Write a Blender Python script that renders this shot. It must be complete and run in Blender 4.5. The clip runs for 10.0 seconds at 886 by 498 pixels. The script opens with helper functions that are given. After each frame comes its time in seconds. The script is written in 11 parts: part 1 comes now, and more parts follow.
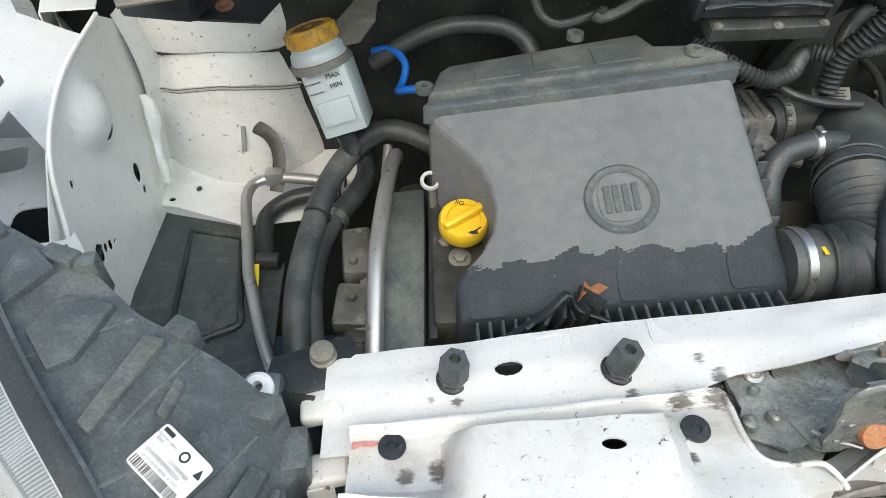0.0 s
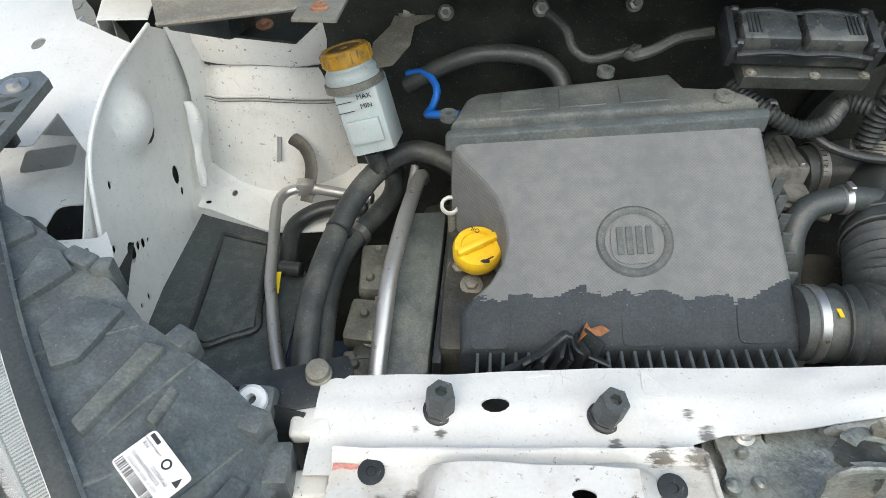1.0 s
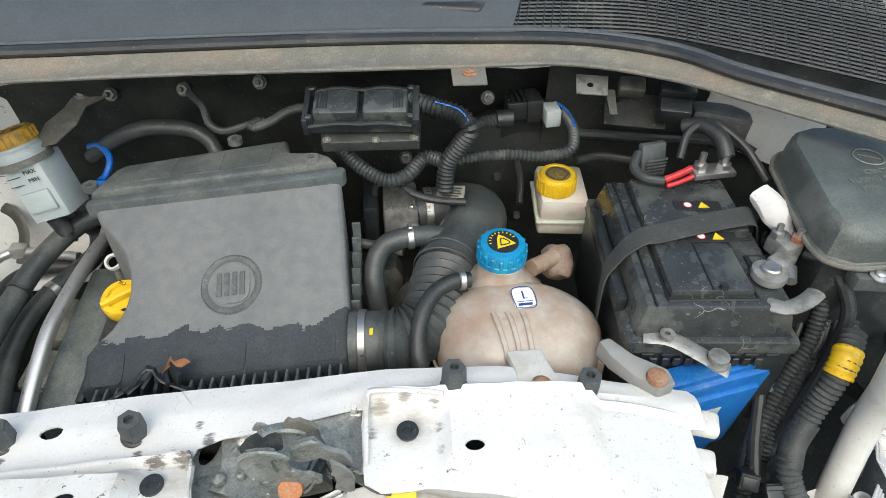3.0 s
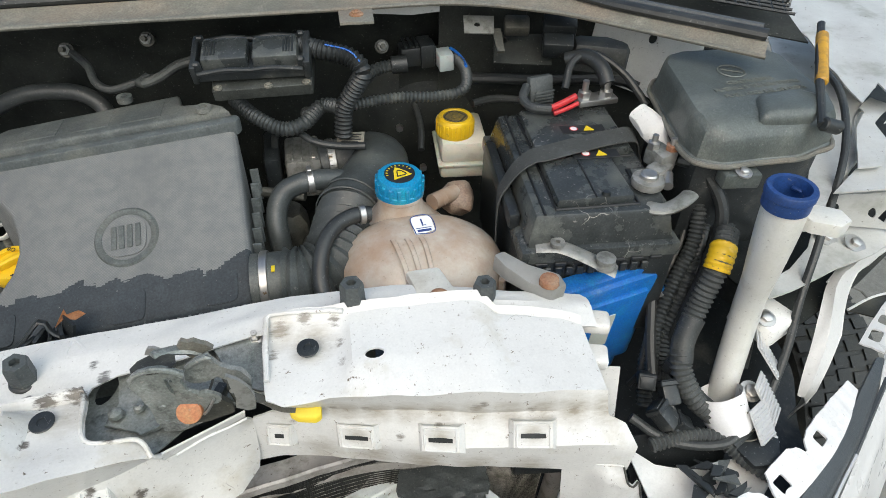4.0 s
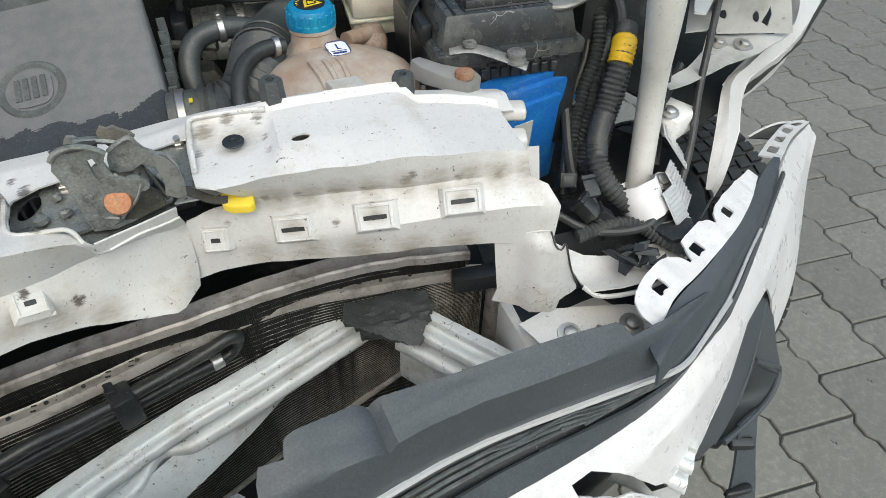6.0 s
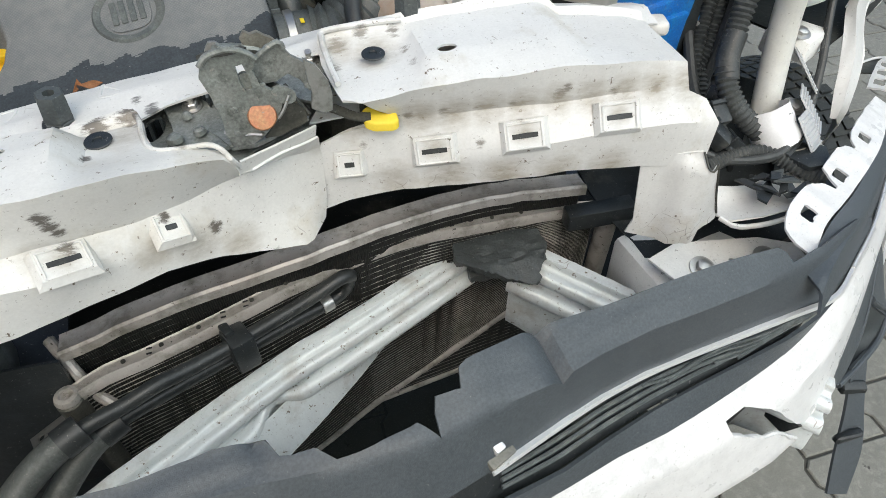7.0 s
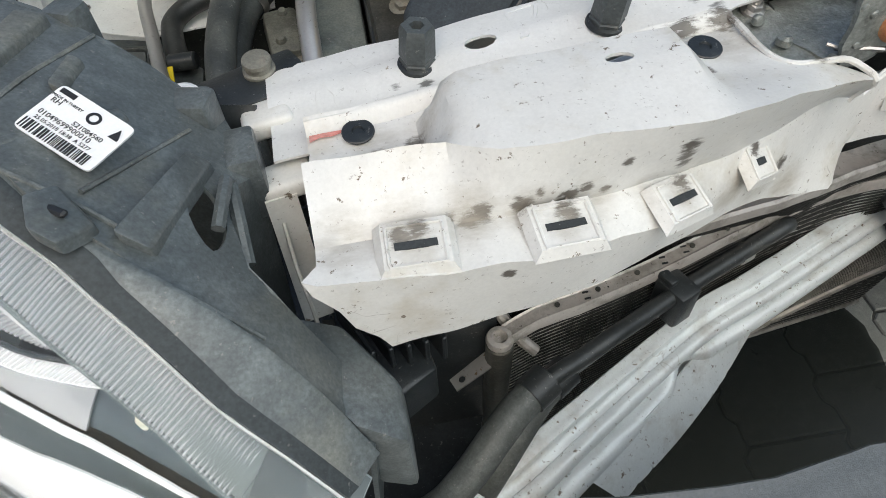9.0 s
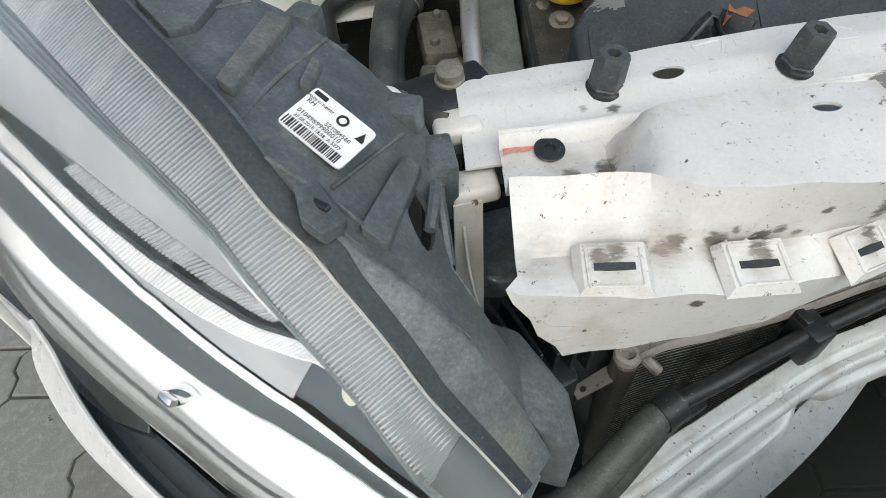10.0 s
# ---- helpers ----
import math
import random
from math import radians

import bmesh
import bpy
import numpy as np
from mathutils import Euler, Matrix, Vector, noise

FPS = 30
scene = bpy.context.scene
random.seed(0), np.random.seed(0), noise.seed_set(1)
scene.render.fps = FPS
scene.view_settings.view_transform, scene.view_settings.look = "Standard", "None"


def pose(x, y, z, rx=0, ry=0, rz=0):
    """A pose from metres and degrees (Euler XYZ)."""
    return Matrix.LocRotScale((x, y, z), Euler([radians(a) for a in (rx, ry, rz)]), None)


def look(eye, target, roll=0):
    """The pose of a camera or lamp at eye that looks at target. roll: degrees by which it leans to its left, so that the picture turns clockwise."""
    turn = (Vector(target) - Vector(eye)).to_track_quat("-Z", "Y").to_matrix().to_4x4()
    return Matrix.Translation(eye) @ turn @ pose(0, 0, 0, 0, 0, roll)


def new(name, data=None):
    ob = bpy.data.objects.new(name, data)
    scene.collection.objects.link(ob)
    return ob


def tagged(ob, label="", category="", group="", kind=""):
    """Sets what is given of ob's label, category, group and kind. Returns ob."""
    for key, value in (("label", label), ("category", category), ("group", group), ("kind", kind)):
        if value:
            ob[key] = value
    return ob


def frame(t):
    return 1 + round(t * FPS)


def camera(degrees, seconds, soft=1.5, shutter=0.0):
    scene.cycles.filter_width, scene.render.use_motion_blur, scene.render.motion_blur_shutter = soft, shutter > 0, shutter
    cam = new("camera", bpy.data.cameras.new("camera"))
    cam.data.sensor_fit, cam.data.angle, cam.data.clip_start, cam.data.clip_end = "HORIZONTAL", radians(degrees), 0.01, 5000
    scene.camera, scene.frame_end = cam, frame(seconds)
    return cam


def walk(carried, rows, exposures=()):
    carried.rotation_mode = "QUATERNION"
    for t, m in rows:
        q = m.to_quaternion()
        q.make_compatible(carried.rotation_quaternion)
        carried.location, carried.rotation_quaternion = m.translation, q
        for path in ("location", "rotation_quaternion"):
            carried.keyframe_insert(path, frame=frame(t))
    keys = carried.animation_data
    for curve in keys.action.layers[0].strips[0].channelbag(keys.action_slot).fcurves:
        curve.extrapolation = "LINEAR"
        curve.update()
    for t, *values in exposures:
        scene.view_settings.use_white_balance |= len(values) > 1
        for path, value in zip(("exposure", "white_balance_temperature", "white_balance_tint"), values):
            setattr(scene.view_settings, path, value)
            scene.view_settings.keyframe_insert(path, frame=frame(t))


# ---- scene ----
# camera and its walk
cam = camera(70.2, 10.0, 0.45)
PATH = [
    (0, (0.041, 0.002, 1.434), (0.092, 1.43, 0.034), -0.6),
    (0.5, (0.023, 0.023, 1.426), (-0.026, 1.471, 0.047), -0.4),
    (1, (0.082, 0.011, 1.455), (-0.024, 1.451, 0.071), -0.3),
    (1.5, (0.175, 0.0, 1.491), (0.081, 1.442, 0.109), 0.3),
    (2, (0.294, -0.016, 1.524), (0.225, 1.434, 0.148), 0.7),
    (2.5, (0.391, -0.041, 1.551), (0.385, 1.436, 0.203), 0.7),
    (3, (0.462, -0.073, 1.56), (0.557, 1.428, 0.241), 0.7),
    (3.2, (0.476, -0.088, 1.555), (0.62, 1.416, 0.245), 1.0),
    (4.3, (0.504, -0.17, 1.48), (0.836, 1.313, 0.18), 0.9),
    (4.5, (0.505, -0.188, 1.465), (0.868, 1.289, 0.166), 0.7),
    (5, (0.51, -0.228, 1.424), (0.923, 1.223, 0.111), 0.6),
    (5.2, (0.507, -0.24, 1.411), (0.936, 1.201, 0.092), 0.3),
    (6.3, (0.454, -0.294, 1.351), (0.934, 1.095, -0.005), -0.2),
    (6.5, (0.431, -0.294, 1.334), (0.911, 1.088, -0.029), -0.4),
    (7, (0.345, -0.244, 1.309), (0.798, 1.106, -0.095), -0.9),
    (7.5, (0.287, -0.184, 1.29), (0.706, 1.124, -0.164), -1.1),
    (8, (0.192, -0.134, 1.267), (0.563, 1.143, -0.227), -1.8),
    (8.5, (0.094, -0.108, 1.244), (0.393, 1.124, -0.303), -2.4),
    (9, (0.007, -0.074, 1.259), (0.216, 1.167, -0.296), -3.4),
    (9.5, (-0.06, -0.047, 1.278), (0.066, 1.203, -0.277), -3.2),
    (10, (-0.073, -0.068, 1.287), (-0.031, 1.177, -0.278), -2.7),
]
walk(cam, [(t, look(eye, target, roll)) for t, eye, target, roll in PATH],
     [(0, 0.54, 6500, 5), (0.6, 0.58, 6500, 5), (1.5, 0.53, 6500, 5), (3.2, 0.51, 6500, 5), (4.5, 0.16, 6500, 5), (5.2, 0.12, 6500, 5), (6.5, 0.21, 6500, 5), (7.4, 0.29, 6500, 5), (8.0, 0.27, 6500, 6), (8.6, 0.19, 6500, 6), (9.3, 0.12, 6500, 6), (10, 0.14, 6500, 6)])

# world, sun
world = bpy.data.worlds.new("overcast")
scene.world = world
world.use_nodes = True
wn = world.node_tree.nodes
sky = wn.new("ShaderNodeTexSky")
sky.sky_type = "NISHITA"
sky.sun_disc = False
sky.sun_elevation = radians(50)
sky.sun_rotation = radians(200)
sky.air_density, sky.dust_density = 1.0, 4.0
wn["Background"].inputs["Strength"].default_value = 0.15
world.node_tree.links.new(sky.outputs[0], wn["Background"].inputs["Color"])
sun = new("sun", bpy.data.lights.new("sun", "SUN"))
sun.data.energy, sun.data.angle, sun.data.color = 1.5, radians(70), (0.95, 1.0, 0.985)
sun.matrix_world = look((2.6, -1.9, 3.6), (0.4, 0.3, 0.0))


# ---- mesh helpers ----
V = Vector


def done(bm):
    bmesh.ops.recalc_face_normals(bm, faces=bm.faces)
    return bm


def mesh_of(name, bm, material, smooth=35):
    me = bpy.data.meshes.new(name)
    bm.normal_update()
    if smooth:
        limit = radians(smooth)
        for f in bm.faces:
            f.smooth = True
        for e in bm.edges:
            if len(e.link_faces) != 2 or e.calc_face_angle(0) > limit:
                e.smooth = False
    bm.to_mesh(me)
    bm.free()
    me.materials.append(material)
    return me


def thing(name, at, label, category, group="", kind=""):
    ob = new(name)
    ob.empty_display_size = 0.02
    ob.location = at
    return tagged(ob, label, category, group, kind)


def base_of(ob):
    p = V(ob.location)
    while ob.parent:
        ob = ob.parent
        p = p + V(ob.location)
    return p


def part(name, bm, material, parent, label="", smooth=35):
    """A mesh given in world places, as a child of a thing or part."""
    off = base_of(parent)
    bmesh.ops.translate(bm, verts=bm.verts, vec=-off)
    ob = new(name, mesh_of(name, bm, material, smooth))
    ob.parent = parent
    return tagged(ob, label)


def solo(name, bm, material, label, category, group="", kind="", smooth=35):
    """A thing that is one mesh."""
    c = V((0, 0, 0))
    for v in bm.verts:
        c += v.co
    c /= len(bm.verts)
    c.z = min(v.co.z for v in bm.verts)
    bmesh.ops.translate(bm, verts=bm.verts, vec=-c)
    ob = new(name, mesh_of(name, bm, material, smooth))
    ob.location = c
    return tagged(ob, label, category, group, kind)


def merge(*bms):
    out = bmesh.new()
    for b in bms:
        me = bpy.data.meshes.new("t")
        b.to_mesh(me)
        b.free()
        out.from_mesh(me)
        bpy.data.meshes.remove(me)
    return out


def moved(bm, m):
    bmesh.ops.transform(bm, matrix=m, verts=bm.verts)
    return bm


def box(sx, sy, sz, m=None, bevel=0.0, seg=2):
    """A box with its base's middle at the origin, rounded by bevel."""
    bm = bmesh.new()
    bmesh.ops.create_cube(bm, size=1, matrix=Matrix.Translation((0, 0, sz / 2)) @ Matrix.Diagonal((sx, sy, sz, 1)))
    if bevel:
        bmesh.ops.bevel(bm, geom=bm.edges[:], offset=bevel, segments=seg, affect="EDGES", profile=0.5)
    return moved(bm, m) if m else bm


def lathe(profile, seg=24, m=None, closed=False):
    """Turns (radius, height) points about z."""
    bm = bmesh.new()
    rings = []
    for r, z in profile:
        if r < 1e-6:
            rings.append([bm.verts.new((0, 0, z))])
        else:
            rings.append([bm.verts.new((r * math.cos(2 * math.pi * k / seg), r * math.sin(2 * math.pi * k / seg), z)) for k in range(seg)])
    for a, b in zip(rings, rings[1:]):
        for k in range(seg):
            q = [a[k % len(a)], a[(k + 1) % len(a)], b[(k + 1) % len(b)], b[k % len(b)]]
            q = list(dict.fromkeys(q))
            if len(q) > 2:
                bm.faces.new(q)
    done(bm)
    return moved(bm, m) if m else bm


def rod(a, b, r, seg=14, r2=None, bevel=0.0):
    """A round bar from a to b."""
    a, b = V(a), V(b)
    n = (b - a).length
    r2 = r if r2 is None else r2
    e = bevel
    prof = [(0, 0), (r - e, 0), (r, e), (r2, n - e), (r2 - e, n), (0, n)] if e else [(0, 0), (r, 0), (r2, n), (0, n)]
    return lathe(prof, seg, Matrix.Translation(a) @ (b - a).to_track_quat("Z", "Y").to_matrix().to_4x4())


def spline(pts, step):
    """Evenly spaced places along a smooth line through pts."""
    P = [V(p) for p in pts]
    P = [P[0] * 2 - P[1]] + P + [P[-1] * 2 - P[-2]]
    raw = []
    for i in range(1, len(P) - 2):
        p0, p1, p2, p3 = P[i - 1:i + 3]
        for k in range(24):
            t = k / 24
            raw.append(0.5 * (2 * p1 + (p2 - p0) * t + (2 * p0 - 5 * p1 + 4 * p2 - p3) * t * t + (3 * p1 - p0 - 3 * p2 + p3) * t ** 3))
    raw.append(P[-2])
    length = sum((b - a).length for a, b in zip(raw, raw[1:]))
    n = max(2, int(round(length / step)))
    out, acc, k = [raw[0]], 0.0, 0
    for j in range(1, n):
        want = length * j / n
        while acc + (raw[k + 1] - raw[k]).length < want:
            acc += (raw[k + 1] - raw[k]).length
            k += 1
        seg = raw[k + 1] - raw[k]
        out.append(raw[k] + seg * ((want - acc) / max(seg.length, 1e-9)))
    out.append(raw[-1])
    return out


def tube(pts, r, seg=12, step=0.008, ridge=0.0, pitch=0.006, radii=None, flat=1.0, caps=True):
    """A bent pipe; ridge > 0 makes it corrugated; radii: (along 0..1, radius) points."""
    if ridge:
        step = pitch / 4
    line = spline(pts, step)
    n = len(line)
    bm = bmesh.new()
    rings = []
    up = V((0, 0, 1))
    t0 = (line[1] - line[0]).normalized()
    side = t0.cross(up) if abs(t0.dot(up)) < 0.95 else t0.cross(V((1, 0, 0)))
    side.normalize()
    for i, p in enumerate(line):
        t = (line[min(i + 1, n - 1)] - line[max(i - 1, 0)]).normalized()
        side = (side - t * side.dot(t)).normalized()
        nor = side.cross(t)
        rr = r
        if radii:
            rr = float(np.interp(i / (n - 1), [a for a, _ in radii], [b for _, b in radii]))
        if ridge:
            rr += ridge * (0, 0.5, 1.0, 0.5)[i % 4] - ridge * 0.5
        rings.append([bm.verts.new(p + (side * math.cos(a) + nor * (flat * math.sin(a))) * rr) for a in (2 * math.pi * k / seg for k in range(seg))])
    for a, b in zip(rings, rings[1:]):
        for k in range(seg):
            bm.faces.new((a[k], a[(k + 1) % seg], b[(k + 1) % seg], b[k]))
    if caps:
        bm.faces.new(rings[0])
        bm.faces.new(rings[-1][::-1])
    return done(bm)


def inside(p, poly):
    c = False
    for i in range(len(poly)):
        (x1, y1), (x2, y2) = poly[i - 1], poly[i]
        if (y1 > p[1]) != (y2 > p[1]) and p[0] < (x2 - x1) * (p[1] - y1) / (y2 - y1) + x1:
            c = not c
    return c


def ring2(cx, cy, rx, ry=None, n=14, turn=0.0, power=2.0):
    """A closed oval or, with a higher power, a rounded rectangle."""
    ry = rx if ry is None else ry
    out = []
    for k in range(n):
        a = 2 * math.pi * (k + 0.5) / n
        c, s = math.cos(a), math.sin(a)
        x = rx * math.copysign(abs(c) ** (2 / power), c)
        y = ry * math.copysign(abs(s) ** (2 / power), s)
        out.append((cx + x * math.cos(turn) - y * math.sin(turn), cy + x * math.sin(turn) + y * math.cos(turn)))
    return out


def dense(poly, step, closed=True):
    out = []
    n = len(poly)
    for i in range(n if closed else n - 1):
        a, b = V(poly[i]), V(poly[(i + 1) % n])
        k = max(1, int((b - a).length / step))
        out += [tuple(a.lerp(b, j / k)) for j in range(k)]
    if not closed:
        out.append(tuple(poly[-1]))
    return out


def thicken(bm, thick):
    """Gives an open sheet a thickness, away from its faces' normals, with rims."""
    bm.normal_update()
    faces = bm.faces[:]
    rim = [e for e in bm.edges if len(e.link_faces) == 1]
    back = {v: bm.verts.new(v.co - v.normal * thick) for v in bm.verts[:]}
    for e in rim:
        f = e.link_faces[0]
        vs = list(f.verts)
        i = vs.index(e.verts[0])
        a, b = (e.verts[0], e.verts[1]) if vs[(i + 1) % len(vs)] is e.verts[1] else (e.verts[1], e.verts[0])
        bm.faces.new((b, a, back[a], back[b]))
    for f in faces:
        bm.faces.new([back[v] for v in reversed(f.verts)])
    bm.normal_update()
    return bm


def plate(outline, place, thick, holes=(), step=None, split=0.02, jag=0.0):
    """Sheet metal or plastic: a flat outline with holes, carried into space by place(u, v) and given a thickness."""
    from mathutils.geometry import delaunay_2d_cdt
    su, sv = step if isinstance(step, tuple) else (step or 1.0, step or 1.0)
    k = su / sv
    outer = dense([(u, v * k) for u, v in outline], split)
    holes = [[(u, v * k) for u, v in h] for h in holes]
    if jag:
        outer = [(u + jag * noise.noise((u * 300, v * 300, 1)), v + jag * noise.noise((u * 300, v * 300, 7))) for u, v in outer]
    pts, edges = [], []
    for loop in [outer, *holes]:
        b = len(pts)
        pts += [V(p) for p in loop]
        edges += [(b + i, b + (i + 1) % len(loop)) for i in range(len(loop))]
    if step:
        us, vs = [p[0] for p in outer], [p[1] for p in outer]
        u = min(us) + su
        while u < max(us):
            v = min(vs) + su
            while v < max(vs):
                if inside((u, v), outer) and not any(inside((u, v), h) for h in holes):
                    pts.append(V((u, v)))
                v += su
            u += su
    vs, _, faces, *_ = delaunay_2d_cdt(pts, edges, [], 0, 1e-6)
    bm = bmesh.new()
    bv = [bm.verts.new(place(p[0], p[1] / k)) for p in vs]
    for f in faces:
        c = ((vs[f[0]][0] + vs[f[1]][0] + vs[f[2]][0]) / 3, (vs[f[0]][1] + vs[f[1]][1] + vs[f[2]][1]) / 3)
        if inside(c, outer) and not any(inside(c, h) for h in holes):
            try:
                bm.faces.new([bv[i] for i in f])
            except ValueError:
                pass
    loose = [v for v in bm.verts if not v.link_faces]
    bmesh.ops.delete(bm, geom=loose, context="VERTS")
    if thick:
        thicken(bm, thick)
    return bm


def flat(origin, u, v):
    """place() for a plane."""
    o, u, v = V(origin), V(u), V(v)
    return lambda a, b: o + u * a + v * b


def loft(stations, per=3):
    """place(x, v) for a sheet whose cross-section is given at some x: (x, [(y, z), ...])."""
    xs = [s[0] for s in stations]
    n = len(stations[0][1])
    ys = np.array([[p[0] for p in s[1]] for s in stations])
    zs = np.array([[p[1] for p in s[1]] for s in stations])

    def place(x, v):
        v = min(max(v, 0.0), n - 1.0)
        k = np.arange(n)
        return V((x, float(np.interp(v, k, [np.interp(x, xs, ys[:, i]) for i in range(n)])), float(np.interp(v, k, [np.interp(x, xs, zs[:, i]) for i in range(n)]))))
    return place


def rowed(rows, wob=0.0, seed=0):
    """place(x, v) for a folded sheet; each row is a line of (x, y, z) and v runs from row to row."""
    R = [([p[0] for p in r], [p[1] for p in r], [p[2] for p in r]) for r in rows]

    def place(x, v):
        v = min(max(v, 0.0), len(R) - 1.0)
        k = min(int(v), len(R) - 2)
        f = v - k
        a, b = R[k], R[k + 1]
        q = wob * noise.noise((x * 35, v * 0.9, seed))
        return V((x, float((1 - f) * np.interp(x, a[0], a[1]) + f * np.interp(x, b[0], b[1])) + q, float((1 - f) * np.interp(x, a[0], a[2]) + f * np.interp(x, b[0], b[2])) + q))
    return place


def ribbon(pts, w, thick, side=(1, 0, 0), step=0.006):
    """A flat strap along a smooth line, w wide across the direction side."""
    line = spline(pts, step)
    bm = bmesh.new()
    g = []
    s = V(side).normalized()
    for i, p in enumerate(line):
        t = (line[min(i + 1, len(line) - 1)] - line[max(i - 1, 0)]).normalized()
        a = (s - t * s.dot(t)).normalized()
        n = t.cross(a) * (thick / 2)
        a = a * (w / 2)
        g.append([bm.verts.new(p + o) for o in (a * 0.96 + n, a, a * 0.96 - n, -a * 0.96 - n, -a, -a * 0.96 + n)])
    for u, v in zip(g, g[1:]):
        for k in range(6):
            bm.faces.new((u[k], u[(k + 1) % 6], v[(k + 1) % 6], v[k]))
    bm.faces.new(g[0])
    bm.faces.new(g[-1])
    return done(bm)


def prism(outline, top, bottom, bevel=0.0, seg=2, m=None, step=None):
    """A solid over a flat outline; top and bottom are heights or functions of x, y."""
    ft = top if callable(top) else (lambda x, y: top)
    fb = bottom if callable(bottom) else (lambda x, y: bottom)
    bm = bmesh.new()
    a = [bm.verts.new((x, y, ft(x, y))) for x, y in outline]
    b = [bm.verts.new((x, y, fb(x, y))) for x, y in outline]
    n = len(outline)
    up = bm.faces.new(a)
    bm.faces.new(b[::-1])
    for i in range(n):
        bm.faces.new((a[i], b[i], b[(i + 1) % n], a[(i + 1) % n]))
    done(bm)
    if bevel:
        es = [e for e in up.edges]
        if n <= 8:
            es += [e for e in bm.edges if (e.verts[0] in a) != (e.verts[1] in a)]
        bmesh.ops.bevel(bm, geom=es, offset=bevel, segments=seg, affect="EDGES", profile=0.5, clamp_overlap=True)
    return moved(bm, m) if m else bm


def rough_up(bm, amount, scale, seed=0):
    for v in bm.verts:
        q = v.co * scale + V((seed, seed * 2.3, 0))
        v.co += V((noise.noise(q), noise.noise(q + V((5, 0, 0))), noise.noise(q + V((0, 9, 0))))) * amount
    return bm


def hexbolt(p, normal, r=0.007, h=0.006, washer=0.011):
    """A flanged hexagon bolt head."""
    b = lathe([(0, 0), (washer, 0), (washer, 0.0015), (r * 1.02, 0.002), (r * 1.02, h), (r * 0.8, h + 0.0008), (0, h + 0.0008)], 6)
    w = lathe([(0, -0.0005), (washer, -0.0005), (washer, 0.0015), (0, 0.0016)], 20)
    return moved(merge(b, w), Matrix.Translation(p) @ V(normal).to_track_quat("Z", "Y").to_matrix().to_4x4())


def words(text, size, m, depth=0.0004):
    """Raised lettering as a mesh, its middle at m."""
    cu = bpy.data.curves.new("text", "FONT")
    cu.body, cu.size, cu.extrude, cu.align_x, cu.align_y = text, size, depth, "CENTER", "CENTER"
    cu.resolution_u = 2
    ob = bpy.data.objects.new("text", cu)
    scene.collection.objects.link(ob)
    dg = bpy.context.evaluated_depsgraph_get()
    dg.update()
    me = bpy.data.meshes.new_from_object(ob.evaluated_get(dg))
    bm = bmesh.new()
    bm.from_mesh(me)
    bpy.data.objects.remove(ob)
    bpy.data.curves.remove(cu)
    bpy.data.meshes.remove(me)
    return moved(bm, m)


def frame_at(o, xdir, ydir):
    """A matrix with its origin at o and its axes along xdir and (nearly) ydir."""
    x = V(xdir).normalized()
    z = x.cross(V(ydir)).normalized()
    y = z.cross(x)
    return Matrix(((x.x, y.x, z.x, o[0]), (x.y, y.y, z.y, o[1]), (x.z, y.z, z.z, o[2]), (0, 0, 0, 1)))


def loft3(lines, along=24):
    """place(s, v): a sheet between several lines; s runs 0..1 along them, v counts the lines."""
    L = []
    for ln in lines:
        q = spline(ln, 0.004)
        L.append([q[int(round(k * (len(q) - 1) / along))] for k in range(along + 1)])

    def place(s, v):
        s = min(max(s, 0.0), 1.0) * along
        i = min(int(s), along - 1)
        v = min(max(v, 0.0), len(L) - 1.0)
        j = min(int(v), len(L) - 2)
        a = L[j][i].lerp(L[j][i + 1], s - i)
        b = L[j + 1][i].lerp(L[j + 1][i + 1], s - i)
        return a.lerp(b, v - j)
    return place

